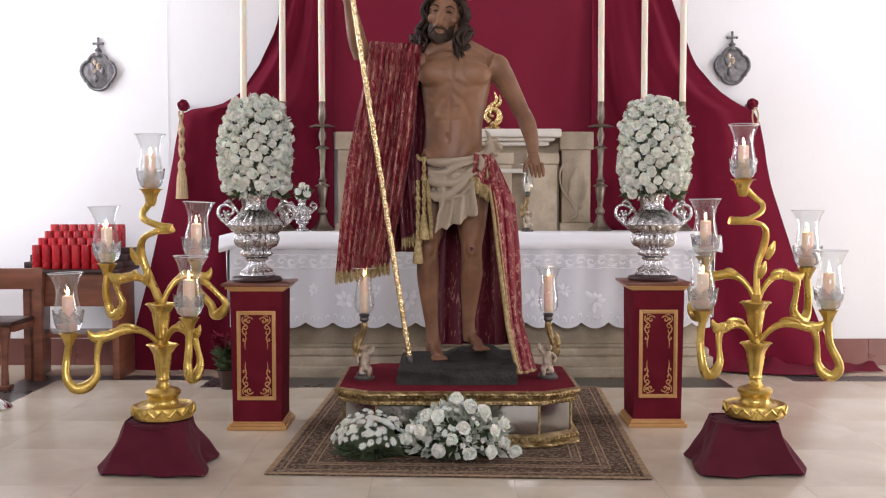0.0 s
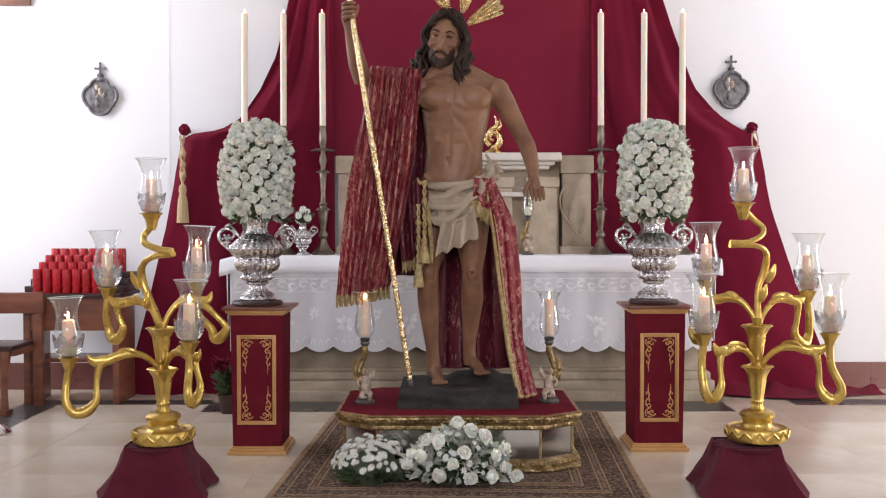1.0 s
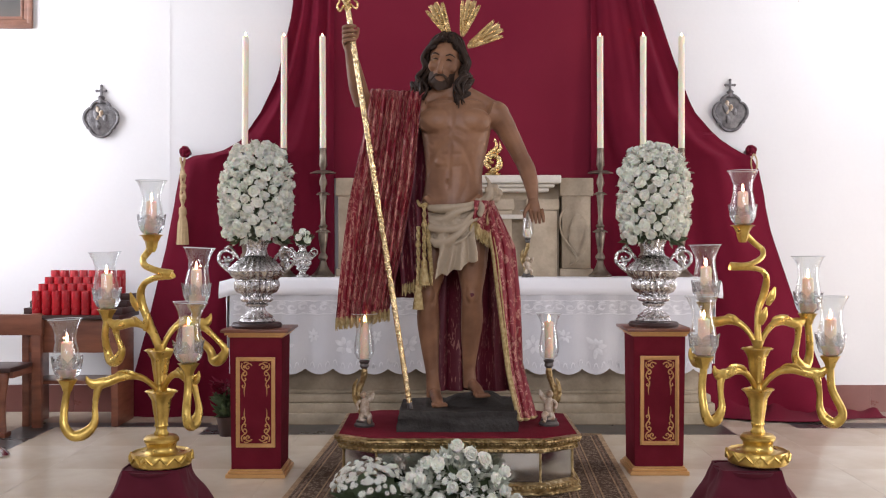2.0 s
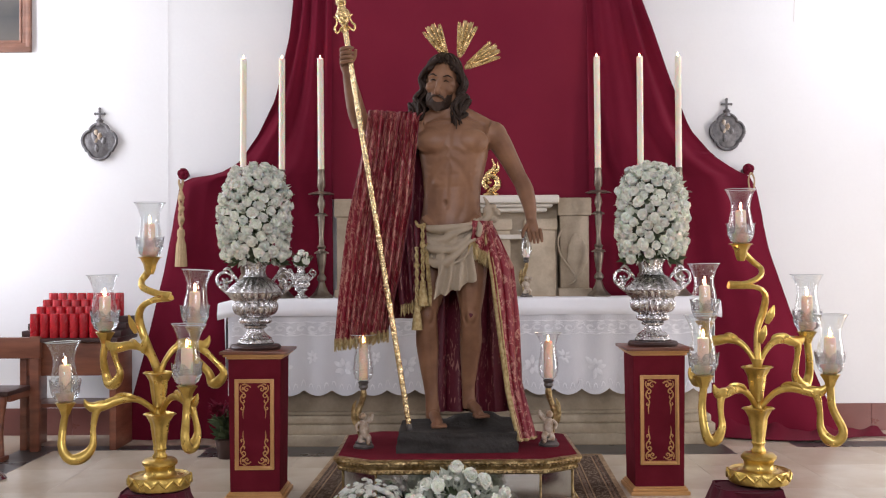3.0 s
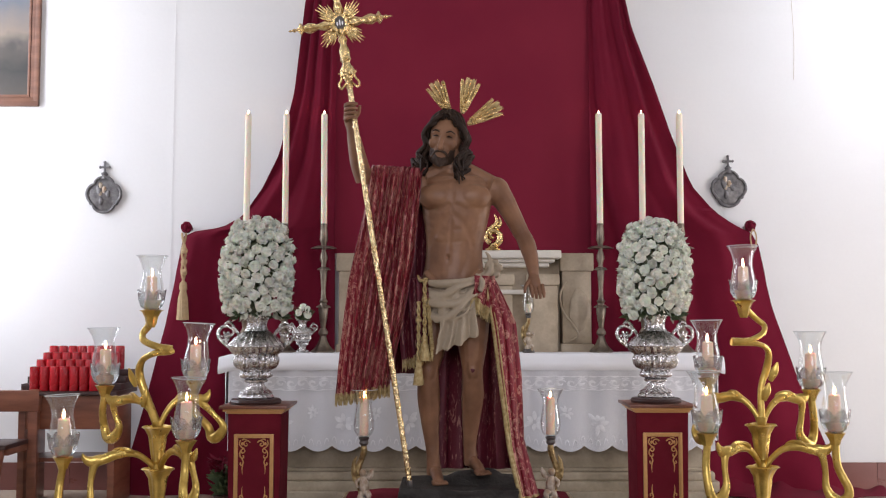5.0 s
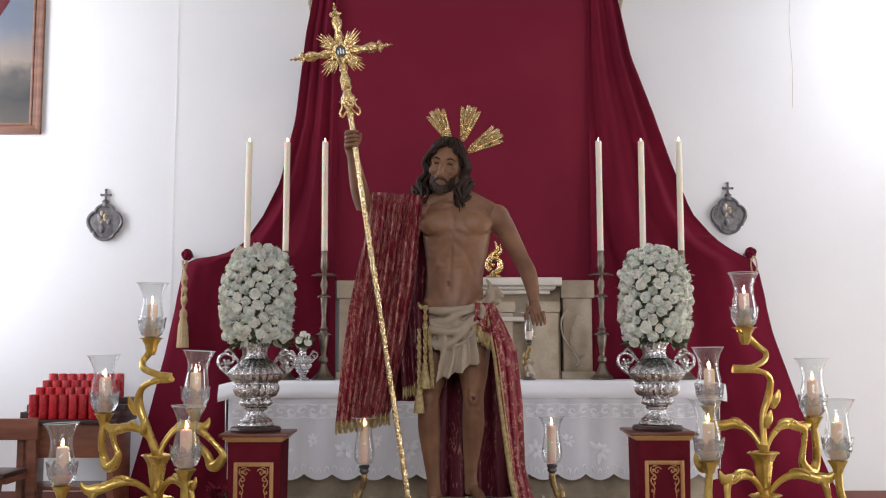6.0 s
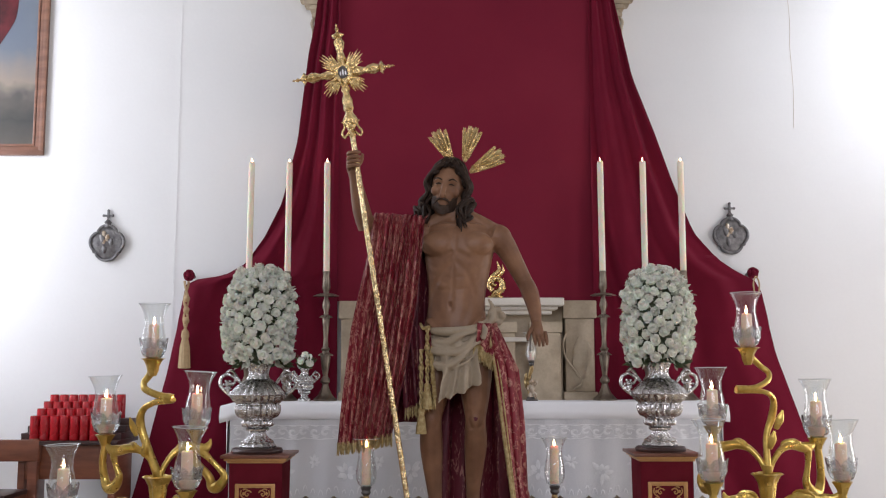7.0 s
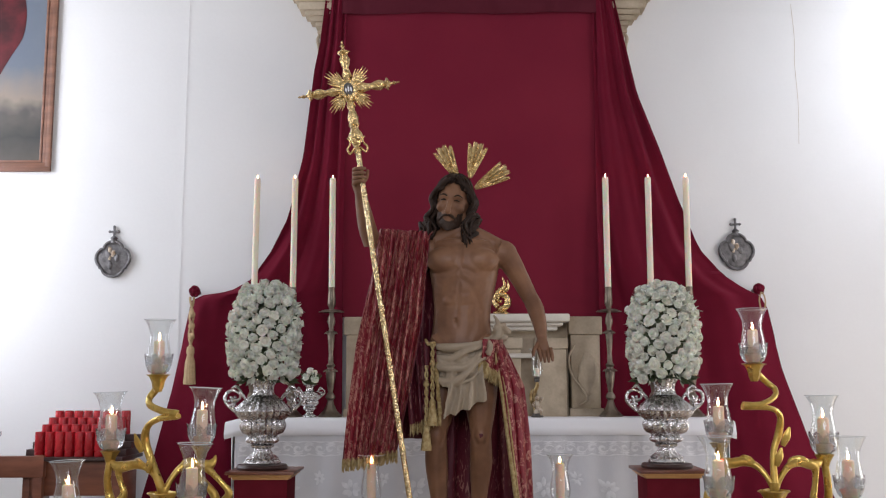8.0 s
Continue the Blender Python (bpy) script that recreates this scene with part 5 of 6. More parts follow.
# cord with two tassels at the hip
for x, y, z0, z1 in ((-0.155, -0.16, 1.0, 0.72), (-0.185, -0.15, 0.9, 0.60)):
    for ph in (0, math.pi):
        tube([(x + 0.006 * math.cos(ph + s * 22), y + 0.006 * math.sin(ph + s * 22), z0 + (z1 - z0) * s) for s in np.linspace(0, 1, 24)], 0.006, 6, fig, 2, FRINGE_M)
    ball((x, y, z0 - 0.09), 0.016, fig, 2, mat=FRINGE_M)
    lathe([(0.007, z1 + 0.02), (0.016, z1 + 0.005), (0.014, z1 - 0.02), (0.018, z1 - 0.03), (0.026, z1 - 0.11), (0.004, z1 - 0.112)], 20, fig, (x, y, 0), 10, 0.06, FRINGE_M)
tube([(-0.19, -0.13, 1.03, 0.006), (-0.175, -0.155, 1.005, 0.009), (-0.145, -0.162, 1.012, 0.008), (-0.155, -0.165, 0.985, 0.007)], 0.012, 8, fig, 4, FRINGE_M)


# cape behind the legs and down to the platform
def train(u, v):
    x = -0.09 + 0.36 * u + 0.05 * u * v + 0.01 * math.sin(u * 30)
    z = 0.86 - v * 0.81
    return (x, 0.14 - 0.05 * ridge(4 * u + 0.9 * v - 0.4 * v * v) - 0.03 * u, z)


sheet(train, 90, 30, 0.005, fig, LINING_M)


def sweep(u, v):
    left = lerp([(0, 0.155), (0.25, 0.195), (0.5, 0.225), (0.8, 0.265), (1, 0.315)], v)
    right = lerp([(0, 0.20), (0.2, 0.30), (0.45, 0.325), (0.75, 0.335), (0.9, 0.375), (1, 0.405)], v)
    x = left + (right - left) * u
    y = -0.10 - 0.05 * v - 0.034 * ridge(2.3 * u + 0.5 * v + 0.3 * noise.noise((u * 2, v * 3, 8))) + 0.10 * u * u - 0.10 * max(0.0, v - 0.75)
    return (x, y, 1.01 - v * 1.06)


sheet(sweep, 60, 60, 0.006, fig, LINING_M, ORPHREY_M)
tube([np.array(sweep(0.0, v)) + np.array((-0.004, -0.006, 0)) for v in np.linspace(0.02, 1, 14)], 0.011, 7, fig, 4, FRINGE_M)
tube([np.array(sweep(0.12, v)) + np.array((0, -0.005, 0)) for v in np.linspace(0.15, 1, 14)], 0.004, 5, fig, 4, FRINGE_M)
tube([np.array(sweep(u, 1.0)) + np.array((0, -0.006, 0.002)) for u in np.linspace(0, 1, 6)], 0.008, 6, fig, 4, FRINGE_M)


def flap(u, v):
    p = (0.095 + 0.10 * u - 0.01 * v, -0.15 + 0.05 * u - 0.012 * math.sin(u * 14 + v * 3), 1.03 - v * (0.19 - 0.09 * (1 - u)) - 0.0)
    return p


sheet(flap, 24, 14, 0.006, fig, ORPHREY_M)
fringe(lambda u: flap(u, 1.0), 22, 0.055, -0.25)
statue = solid("statue", fig, [SKIN, HAIR, CARVED, CAPE, LINING, FRINGE, BEARD, ORPHREY], "painted wooden religious statue draped in a crimson brocade cape", "statue", at=(0.06, 5.12, 0.378), smooth=60)

# gilt rays on the head
for k, (x, z, a, ln) in enumerate(((0.032, 2.245, -27, 0.205), (0.095, 2.25, 15, 0.205), (0.122, 2.195, 59, 0.215))):
    h = thing("halo_ray", (x, 5.11, z), "pierced gilded metal ray standing on the statue's head", "halo ray", "halo rays")
    h.rotation_euler = (0, radians(a), 0)
    bm = tube([(0, 0, 0, 0.006), (0, 0, ln * 0.9, 0.003)], 0.005, 6)
    part("spine", bm, BRIGHTGOLD, h)
    bm = bmesh.new()
    for s in (-1, -0.5, 0.5, 1):
        tube([(0, 0, 0.01, 0.008), (s * 0.026, -0.004, ln * 0.4, 0.007), (s * 0.044, -0.003, ln * 0.75, 0.006), (s * 0.050, 0, ln * (1.02 - 0.16 * abs(s)), 0.001)], 0.008, 6, bm, 4, flat=0.5)
    for i in range(12):
        z2 = ln * (0.12 + 0.062 * i)
        w = 0.010 + 0.032 * min(1, z2 / (ln * 0.7))
        for s in (-1, 0, 1):
            ball((s * w, -0.006, z2), 0.0065, bm, 1)
    part("blade", bm, BRIGHTGOLD, h)

    def plate(u, v, ln=ln):
        half = 0.008 + 0.036 * min(1.0, v / 0.72) ** 0.8
        return ((2 * u - 1) * half, 0.003, ln * v * (0.70 + 0.16 * ridge(3 * u + 0.5) + 0.12 * (1 - abs(2 * u - 1))))
    part("plate", sheet(plate, 24, 10, 0.003), OLDGOLD, h)

# ---- processional cross ----
ang = 8.85
cr = thing("processional_cross", (-0.160, 4.93, 0.362), "tall gilded processional cross leaning in the statue's hand", "cross")
cr.rotation_euler = (0, radians(-ang), 0)
part("ferrule", lathe([(0.006, 0.0), (0.012, 0.01), (0.014, 0.05), (0.011, 0.055)], 12), IRON, cr)
part("shaft", lathe([(0.0135, 0.05), (0.0145, 0.7), (0.0145, 1.4), (0.014, 2.0)], 14), FOIL, cr, "gold foiled shaft")
part("knop", lathe([(0.014, 2.0), (0.02, 2.015), (0.014, 2.03), (0.022, 2.05), (0.034, 2.075), (0.036, 2.095), (0.022, 2.12), (0.018, 2.135), (0.026, 2.15), (0.022, 2.165), (0.026, 2.19), (0.018, 2.215), (0.014, 2.23), (0.022, 2.25), (0.016, 2.27)], 18, lobes=6, depth=0.06), BRIGHTGOLD, cr)
for s in (-1, 1):
    part("bracket", tube([(s * 0.016, 0, 2.03, 0.005), (s * 0.04, 0, 2.005, 0.006), (s * 0.05, 0, 2.03, 0.006), (s * 0.036, 0, 2.05, 0.005), (s * 0.034, 0, 2.075, 0.004), (s * 0.046, 0, 2.085, 0.003)], 0.005, 7), BRIGHTGOLD, cr)
CZ = 2.335
ARM = [(0.011, 0.03), (0.018, 0.05), (0.024, 0.075), (0.017, 0.10), (0.014, 0.115), (0.022, 0.135), (0.026, 0.16), (0.018, 0.178), (0.016, 0.184), (0.029, 0.194), (0.031, 0.200), (0.014, 0.210), (0.006, 0.218), (0.006, 0.226), (0.011, 0.232), (0.006, 0.239), (0.003, 0.246), (0.006, 0.252), (0.001, 0.262)]
for a in (0, 90, -90):
    bm = lathe(ARM, 14, lobes=7, depth=0.07)
    m = pose(0, 0, CZ, 0, a, 0)
    bmesh.ops.transform(bm, matrix=m, verts=bm.verts)
    part("cross_arm", bm, BRIGHTGOLD, cr)
bm = lathe([(0.014, 0.02), (0.026, 0.042), (0.022, 0.058), (0.014, 0.068)], 14, lobes=7, depth=0.07)
bmesh.ops.transform(bm, matrix=pose(0, 0, CZ, 180, 0, 0), verts=bm.verts)
part("lower_arm", bm, BRIGHTGOLD, cr)
for q in range(4):
    for k in range(7):
        a = q * 90 + 45 + (k - 3) * 6.5
        ln = 0.158 - abs(k - 3) * 0.014 - 0.012 * (k % 2)
        d = Vector((math.cos(radians(a)), 0, math.sin(radians(a))))
        p0 = Vector((0, 0, CZ))
        part("sunray", tube([(*(p0 + d * 0.03), 0.006), (*(p0 + d * ln * 0.7), 0.006), (*(p0 + d * ln), 0.0008)], 0.005, 5, None, 2, flat=0.5), BRIGHTGOLD, cr)
bm = lathe([(0.0, -0.012), (0.040, -0.012), (0.048, -0.006), (0.051, 0.0), (0.046, 0.008), (0.0, 0.01)][1:-1], 24)
bmesh.ops.transform(bm, matrix=pose(0, -0.006, CZ, 90, 0, 0), verts=bm.verts)
part("medallion", bm, BRIGHTGOLD, cr)
bm = ball((0, -0.018, CZ), 0.034, None, 2, (0.75, 0.2, 1.0))
part("enamel", bm, IRON, cr, "dark oval boss")
for q in (-0.013, 0.0, 0.013):
    part("relief", ball((q, -0.0245, CZ - 0.002 - abs(q) * 0.3), 0.007, None, 1, (0.7, 0.4, 2.6 - abs(q) * 60)), LINEN, cr, "white enamel figure shape")


# ---- glass candle shades ----
def shade(parent, at, k=1.0, leafy=True, tilt=0.0, candle=0.17, lit=True):
    x, y, z = at
    prof = [(0.026, 0.0), (0.048, 0.018), (0.060, 0.05), (0.061, 0.085), (0.055, 0.13), (0.047, 0.17), (0.048, 0.205), (0.057, 0.235), (0.070, 0.262), (0.076, 0.272)]
    outer = [(r * k, h * k) for r, h in prof]
    bm = bmesh.new()
    loops = [[(x + r * math.cos(a), y + r * math.sin(a), z + h) for a in np.linspace(0, 2 * math.pi, 37)[:-1]] for r, h in outer + [(r - 0.0022, h) for r, h in outer[::-1]]]
    if tilt:
        c, s = math.cos(radians(tilt)), math.sin(radians(tilt))
        loops = [[(x + (p[0] - x) * c + (p[2] - z) * s, p[1], z + (p[2] - z) * c - (p[0] - x) * s) for p in lp] for lp in loops]
    rings(bm, loops, cap=False)
    g = part("glass_shade", bm, GLASS, parent, "clear glass candle shade")
    g.visible_shadow = False
    part("rim", tube(loops[9] + [loops[9][0]], 0.0016, 5, None, 1), RIM, parent)
    if leafy:
        bm = bmesh.new()
        wall = [(0.027, 0.0, 0), (0.050, 0.016, 0), (0.0635, 0.046, 0.1), (0.0645, 0.070, 0.22), (0.070, 0.090, 0.30), (0.0680, 0.090, 0.30), (0.0625, 0.070, 0.22), (0.0610, 0.048, 0.1)]
        rings(bm, [[(x + k * r * (1 + 0.04 * math.cos(8 * a)) * math.cos(a), y + k * r * (1 + 0.04 * math.cos(8 * a)) * math.sin(a), z + k * h * (1 + lift * (abs(math.cos(4 * a)) - 0.5))) for a in np.linspace(0, 2 * math.pi, 65)[:-1]] for r, h, lift in wall], cap=False)
        part("cut_glass_cup", bm, FROST, parent, "cut glass leaf cup")
    cw = 0.0255 * k
    top = z + candle * k
    bm = lathe([(cw, 0.012 * k), (cw * 1.02, candle * 0.6 * k), (cw, (candle - 0.006) * k), (cw * 0.7, candle * k), (cw * 0.3, (candle - 0.004) * k)], 18, at=(x, y, z))
    # lit candles take the wax coloured with flame glow
    part("candle", bm, GLOWWAX if lit else WAX, parent, "lit ivory wax candle with the flame's glow in its colour" if lit else "short unlit wax candle")
    if lit:
        flame(parent, (x, y, top - 0.003 * k), 0.85 * k)


# ---- gilded candelabra ----
def candelabrum(base, stem, arms, top_at, label):
    c = thing("candelabrum", base, label, "candelabrum", "gilded candelabra")
    part("base", lathe([(0.116, 0.0), (0.128, 0.006), (0.133, 0.02), (0.132, 0.05), (0.125, 0.060), (0.115, 0.054), (0.078, 0.056), (0.068, 0.064), (0.062, 0.075), (0.066, 0.098), (0.075, 0.106), (0.076, 0.118), (0.066, 0.128), (0.034, 0.131)], 48), GOLD, c)
    zig = [(0.134 * math.cos(i * math.pi / 14), 0.134 * math.sin(i * math.pi / 14), 0.024 if i % 2 else 0.052) for i in range(29)]
    part("zigzag_band", tube(zig, 0.0065, 6, None, 2), GOLD, c)
    calyx = [(0.026, 0.0), (0.029, 0.012), (0.022, 0.024), (0.022, 0.036), (0.027, 0.044), (0.024, 0.052), (0.029, 0.09), (0.034, 0.13), (0.037, 0.155), (0.052, 0.186), (0.064, 0.194), (0.056, 0.200), (0.024, 0.17)]
    for z0, kk in ((0.129, 1.0), (0.315, 0.97)):
        part("stem_calyx", lathe([(r * kk, z0 + h * kk) for r, h in calyx], 48, None, (-0.004 if z0 > 0.2 else 0, 0, 0), 4, 0.15), GOLD, c)
    part("stem", tube([(-0.004, 0, 0.48, 0.018), (stem[0][0], 0, stem[0][1] + 0.01, 0.022)], 0.02, 12), GOLD, c)
    pts = [(x, 0.05 * math.sin(i * 0.9), z, r * (0.8 if stem[5][0] > 0 else 0.68)) for i, (x, z, r) in enumerate(stem)]
    part("twisted_top", tube(pts, 0.016, 12, None, 6), GOLD, c)
    bm = bmesh.new()
    for x, z, dx, dz in ((stem[2][0], stem[2][1], -0.045 * np.sign(stem[5][0]), 0.055), (stem[1][0], stem[1][1], 0.03, 0.05)):
        tube([(x, 0, z - 0.05, 0.010), (x + dx * 0.3, -0.012, z - 0.01, 0.017), (x + dx * 0.6, -0.016, z + dz * 0.55, 0.004)], 0.012, 8, bm, 4, flat=0.6)
    part("stem_leaf", bm, GOLD, c)
    bm = lathe([(0.014, -0.075), (0.022, -0.055), (0.026, -0.03), (0.038, -0.006), (0.05, 0.0), (0.03, 0.004)], 24, None, (top_at[0], 0, top_at[1]), 6, 0.12)
    part("flower_cup", bm, GOLD, c)
    shade(c, (top_at[0], 0, top_at[1]), 0.88)
    for gx, gy, gz, az, tilt, lx, lz, bx, bz in arms:
        cup, end, low = np.array((gx, gy, gz)), np.array((lx, gy * 0.8, lz)), np.array((bx, gy * 1.05, bz))

        def out(f, lift, rad, side=0.0):
            q = end * f
            return (q[0] - side * end[1], q[1] + side * end[0], az + (lz - az) * f + lift, rad)
        flow = np.array((gx - lx, gy * 0.2, 0.0))
        flow *= max(1.0, 0.085 / (np.linalg.norm(flow) + 1e-6))
        near, far = low - 0.62 * flow + (0, 0, 0.052), low + 0.44 * flow + (0, 0, 0.046)
        mid = 0.5 * (end + near)
        arm = part("arm", tube([(0, 0, az - 0.03, 0.014), out(0.14, 0.020, 0.012), out(0.34, 0.052, 0.0145), out(0.58, 0.050, 0.019), out(0.80, 0.026, 0.022), out(0.95, 0.0, 0.018),
                                (*mid, 0.0125), (*near, 0.0165), (*(low - 0.28 * flow + (0, 0, 0.006)), 0.025), (*(low + 0.16 * flow), 0.023), (*far, 0.0185),
                                (gx + 0.1 * flow[0], gy, 0.5 * (gz + bz), 0.0165), (gx, gy, gz - 0.045, 0.016), (gx, gy, gz - 0.01, 0.02)], 0.016, 12, None, 5), GOLD, c)
        part("leaf", tube([out(0.70, 0.030, 0.010), out(0.86, 0.020, 0.024), out(1.0, 0.010, 0.024), out(1.10, 0.022, 0.014), out(1.14, 0.042, 0.003)], 0.014, 9, None, 4, flat=0.75), GOLD, arm)
        part("curled_leaf", tube([out(0.34, 0.05, 0.006), out(0.46, 0.066, 0.015, 0.05), out(0.62, 0.064, 0.012, -0.05), out(0.74, 0.040, 0.004, -0.08)], 0.01, 8, None, 4, flat=0.7), GOLD, arm)
        bm = lathe([(0.018, -0.05), (0.024, -0.03), (0.036, -0.008), (0.042, 0.0), (0.026, 0.004)], 24, None, (gx, gy, gz), 6, 0.1)
        part("cup", bm, GOLD, arm)
        shade(c, (gx, gy, gz + 0.002), 0.94, tilt=tilt)
    return c


def at_depth(base, gx, gz, dy):
    """A place seen in line with (gx, gz), moved by dy from the base."""
    k = 1 + dy / base[1]
    return (gx * k - base[0], dy, 1.2 + (gz - 1.2) * k - base[2])


for side, base, tops, top_at in (
        (-1, (-1.24, 4.40, 0.222), ((-1.654, 0.597, -0.14, 0.33, -2, -0.250, 0.36, -0.318, 0.158), (-1.479, 0.905, 0.10, 0.53, -2, -0.235, 0.60, -0.245, 0.445), (-1.085, 0.925, 0.12, 0.53, 3, 0.170, 0.605, 0.212, 0.445), (-1.121, 0.667, -0.20, 0.33, 2, 0.185, 0.385, 0.186, 0.215)), (-0.042, 1.01)),
        (1, (1.382, 4.40, 0.230), ((1.70, 0.70, -0.10, 0.33, 1, 0.238, 0.395, 0.290, 0.198), (1.601, 0.888, 0.12, 0.53, 0, 0.218, 0.600, 0.245, 0.41), (1.153, 0.938, 0.12, 0.53, -1, -0.190, 0.605, -0.235, 0.43), (1.144, 0.698, -0.16, 0.33, -2, -0.205, 0.395, -0.248, 0.215)), (-0.068, 1.045))):
    arms = []
    for gx, gz, dy, az, tilt, *bend in tops:
        arms.append((*at_depth(base, gx, gz, dy), az, tilt, *bend))
    if side < 0:
        stem = [(-0.01, 0.52, 0.024), (-0.072, 0.641, 0.022), (-0.104, 0.728, 0.024), (-0.084, 0.79, 0.018), (-0.022, 0.822, 0.017), (0.06, 0.838, 0.024), (0.003, 0.851, 0.02), (-0.07, 0.876, 0.019), (-0.09, 0.906, 0.018), (-0.07, 0.938, 0.02), (-0.046, 0.97, 0.022)]
        lab = "gilded five-light candelabrum with glass shades on a draped stand"
    else:
        stem = [(0.0, 0.53, 0.024), (0.012, 0.66, 0.02), (0.042, 0.745, 0.025), (0.042, 0.82, 0.02), (-0.012, 0.855, 0.016), (-0.136, 0.866, 0.026), (-0.06, 0.872, 0.018), (0.012, 0.90, 0.018), (0.032, 0.935, 0.018), (0.0, 0.965, 0.019), (-0.05, 1.005, 0.022)]
        lab = "gilded five-light candelabrum with glass shades beside a velvet pedestal"
    candelabrum(base, stem, arms, top_at, lab)

    def skirt(u, v, side=side):
        a = 2 * math.pi * u + 0.35 * side
        sq = 1 / max(abs(math.cos(a)), abs(math.sin(a))) ** 0.8
        r = (0.122 + 0.085 * v ** 1.3) * sq
        f = 0.024 * v * math.sin(a * 3 + side * 2.0) + 0.020 * v * v * ridge(a * 0.8 + 0.5 * side + 0.4 * v) + 0.014 * noise.noise((math.cos(a) * 2, math.sin(a) * 2, v * 3 + side))
        return ((r + f) * math.cos(a) * 1.06, (r + f) * math.sin(a) * 0.86, 0.212 * (1 - v) + 0.006 + 0.008 * v * math.sin(a * 5) ** 2)
    st = thing("candelabrum_stand", (base[0] - 0.02 if side < 0 else base[0] - 0.05, base[1], 0.0), "low stand covered with a dark maroon cloth", "stand", "draped stands")
    bm = sheet(skirt, 110, 20, 0.004)
    part("cloth", bm, MAROON, st)
    bm = lathe([(0.13, 0.195), (0.14, 0.212), (0.06, 0.2165)], 40)
    part("cloth_top", bm, MAROON, st)
    part("drum", lathe([(0.11, 0.0), (0.11, 0.194)], 16), DARKWOOD, st)


# ---- cherub candle holders ----
def cherub_light(at, k, flip, label, lit=True):
    c = thing("cherub_candle_holder", at, label, "candle holder", "cherub candle holders")
    part("base", lathe([(0.05 * k, 0), (0.052 * k, 0.01 * k), (0.04 * k, 0.022 * k), (0.042 * k, 0.03 * k), (0.03 * k, 0.038 * k)], 20), IRON, c)
    bm = bmesh.new()

    def q(x, y, z, r):
        return (flip * x * k, y * k, z * k, r * k)
    tube([q(0, 0, 0.06, 0.026), q(0.004, -0.004, 0.10, 0.032), q(0.0, 0.0, 0.14, 0.028), q(-0.004, 0, 0.165, 0.016)], 0.02, 12, bm)
    ball((flip * -0.004 * k, -0.006 * k, 0.188 * k), 0.024 * k, bm, 2)
    tube([q(0.012, -0.01, 0.07, 0.022), q(0.035, -0.035, 0.06, 0.018), q(0.03, -0.04, 0.03, 0.012), q(0.04, -0.05, 0.022, 0.01)], 0.02, 10, bm)
    tube([q(-0.012, -0.01, 0.065, 0.02), q(-0.02, -0.03, 0.04, 0.016), q(0.01, -0.03, 0.03, 0.012)], 0.02, 10, bm)
    tube([q(0.022, 0, 0.15, 0.013), q(0.048, -0.012, 0.165, 0.011), q(0.06, -0.01, 0.20, 0.009)], 0.01, 8, bm)
    tube([q(-0.022, 0, 0.148, 0.013), q(-0.045, -0.02, 0.13, 0.011), q(-0.035, -0.035, 0.10, 0.009)], 0.01, 8, bm)
    for s in (-1, 1):
        tube([q(s * 0.015, 0.02, 0.14, 0.01), q(s * 0.045, 0.035, 0.18, 0.016), q(s * 0.055, 0.035, 0.21, 0.004)], 0.01, 8, bm, 4, flat=0.4)
    for v in bm.verts:
        v.co = (v.co.x * 0.78, v.co.y * 0.85, 0.03 * k + (v.co.z - 0.03 * k) * 0.80)
    part("cherub", bm, CHERUB, c, "small cream painted cherub")
    part("gilt_stem", tube([q(-0.01, 0.022, 0.03, 0.014), q(-0.026, 0.026, 0.10, 0.013), q(-0.030, 0.02, 0.17, 0.017), q(-0.012, 0.012, 0.22, 0.015), q(0.0, 0.0, 0.26, 0.017), q(0.0, 0.0, 0.30, 0.013)], 0.01, 8), OLDGOLD, c)
    part("gilt_leaf", tube([q(-0.03, 0.015, 0.08, 0.006), q(-0.05, 0.01, 0.14, 0.013), q(-0.05, 0.008, 0.20, 0.010), q(-0.036, 0.008, 0.235, 0.003)], 0.01, 8, flat=0.6), OLDGOLD, c)
    part("socket", lathe([(0.012 * k, 0.285 * k), (0.024 * k, 0.30 * k), (0.02 * k, 0.312 * k), (0.028 * k, 0.325 * k), (0.02 * k, 0.33 * k)], 18), IRON, c)
    shade(c, (0, 0, 0.328 * k), 0.86 * k, leafy=False, candle=0.225 if lit else 0.09, lit=lit)
    return c


cherub_light((-0.395, 5.0, 0.2825), 1.0, 1, "cherub candle holder with a glass shade on the platform")
cherub_light((0.53, 5.03, 0.2825), 1.0, -1, "cherub candle holder with a glass shade on the platform")
cherub_light((0.565, 6.72, 0.966), 0.80, 1, "small unlit cherub candle holder standing on the altar", False)

# ---- rug ----
RUGC = (0.105, 5.25)


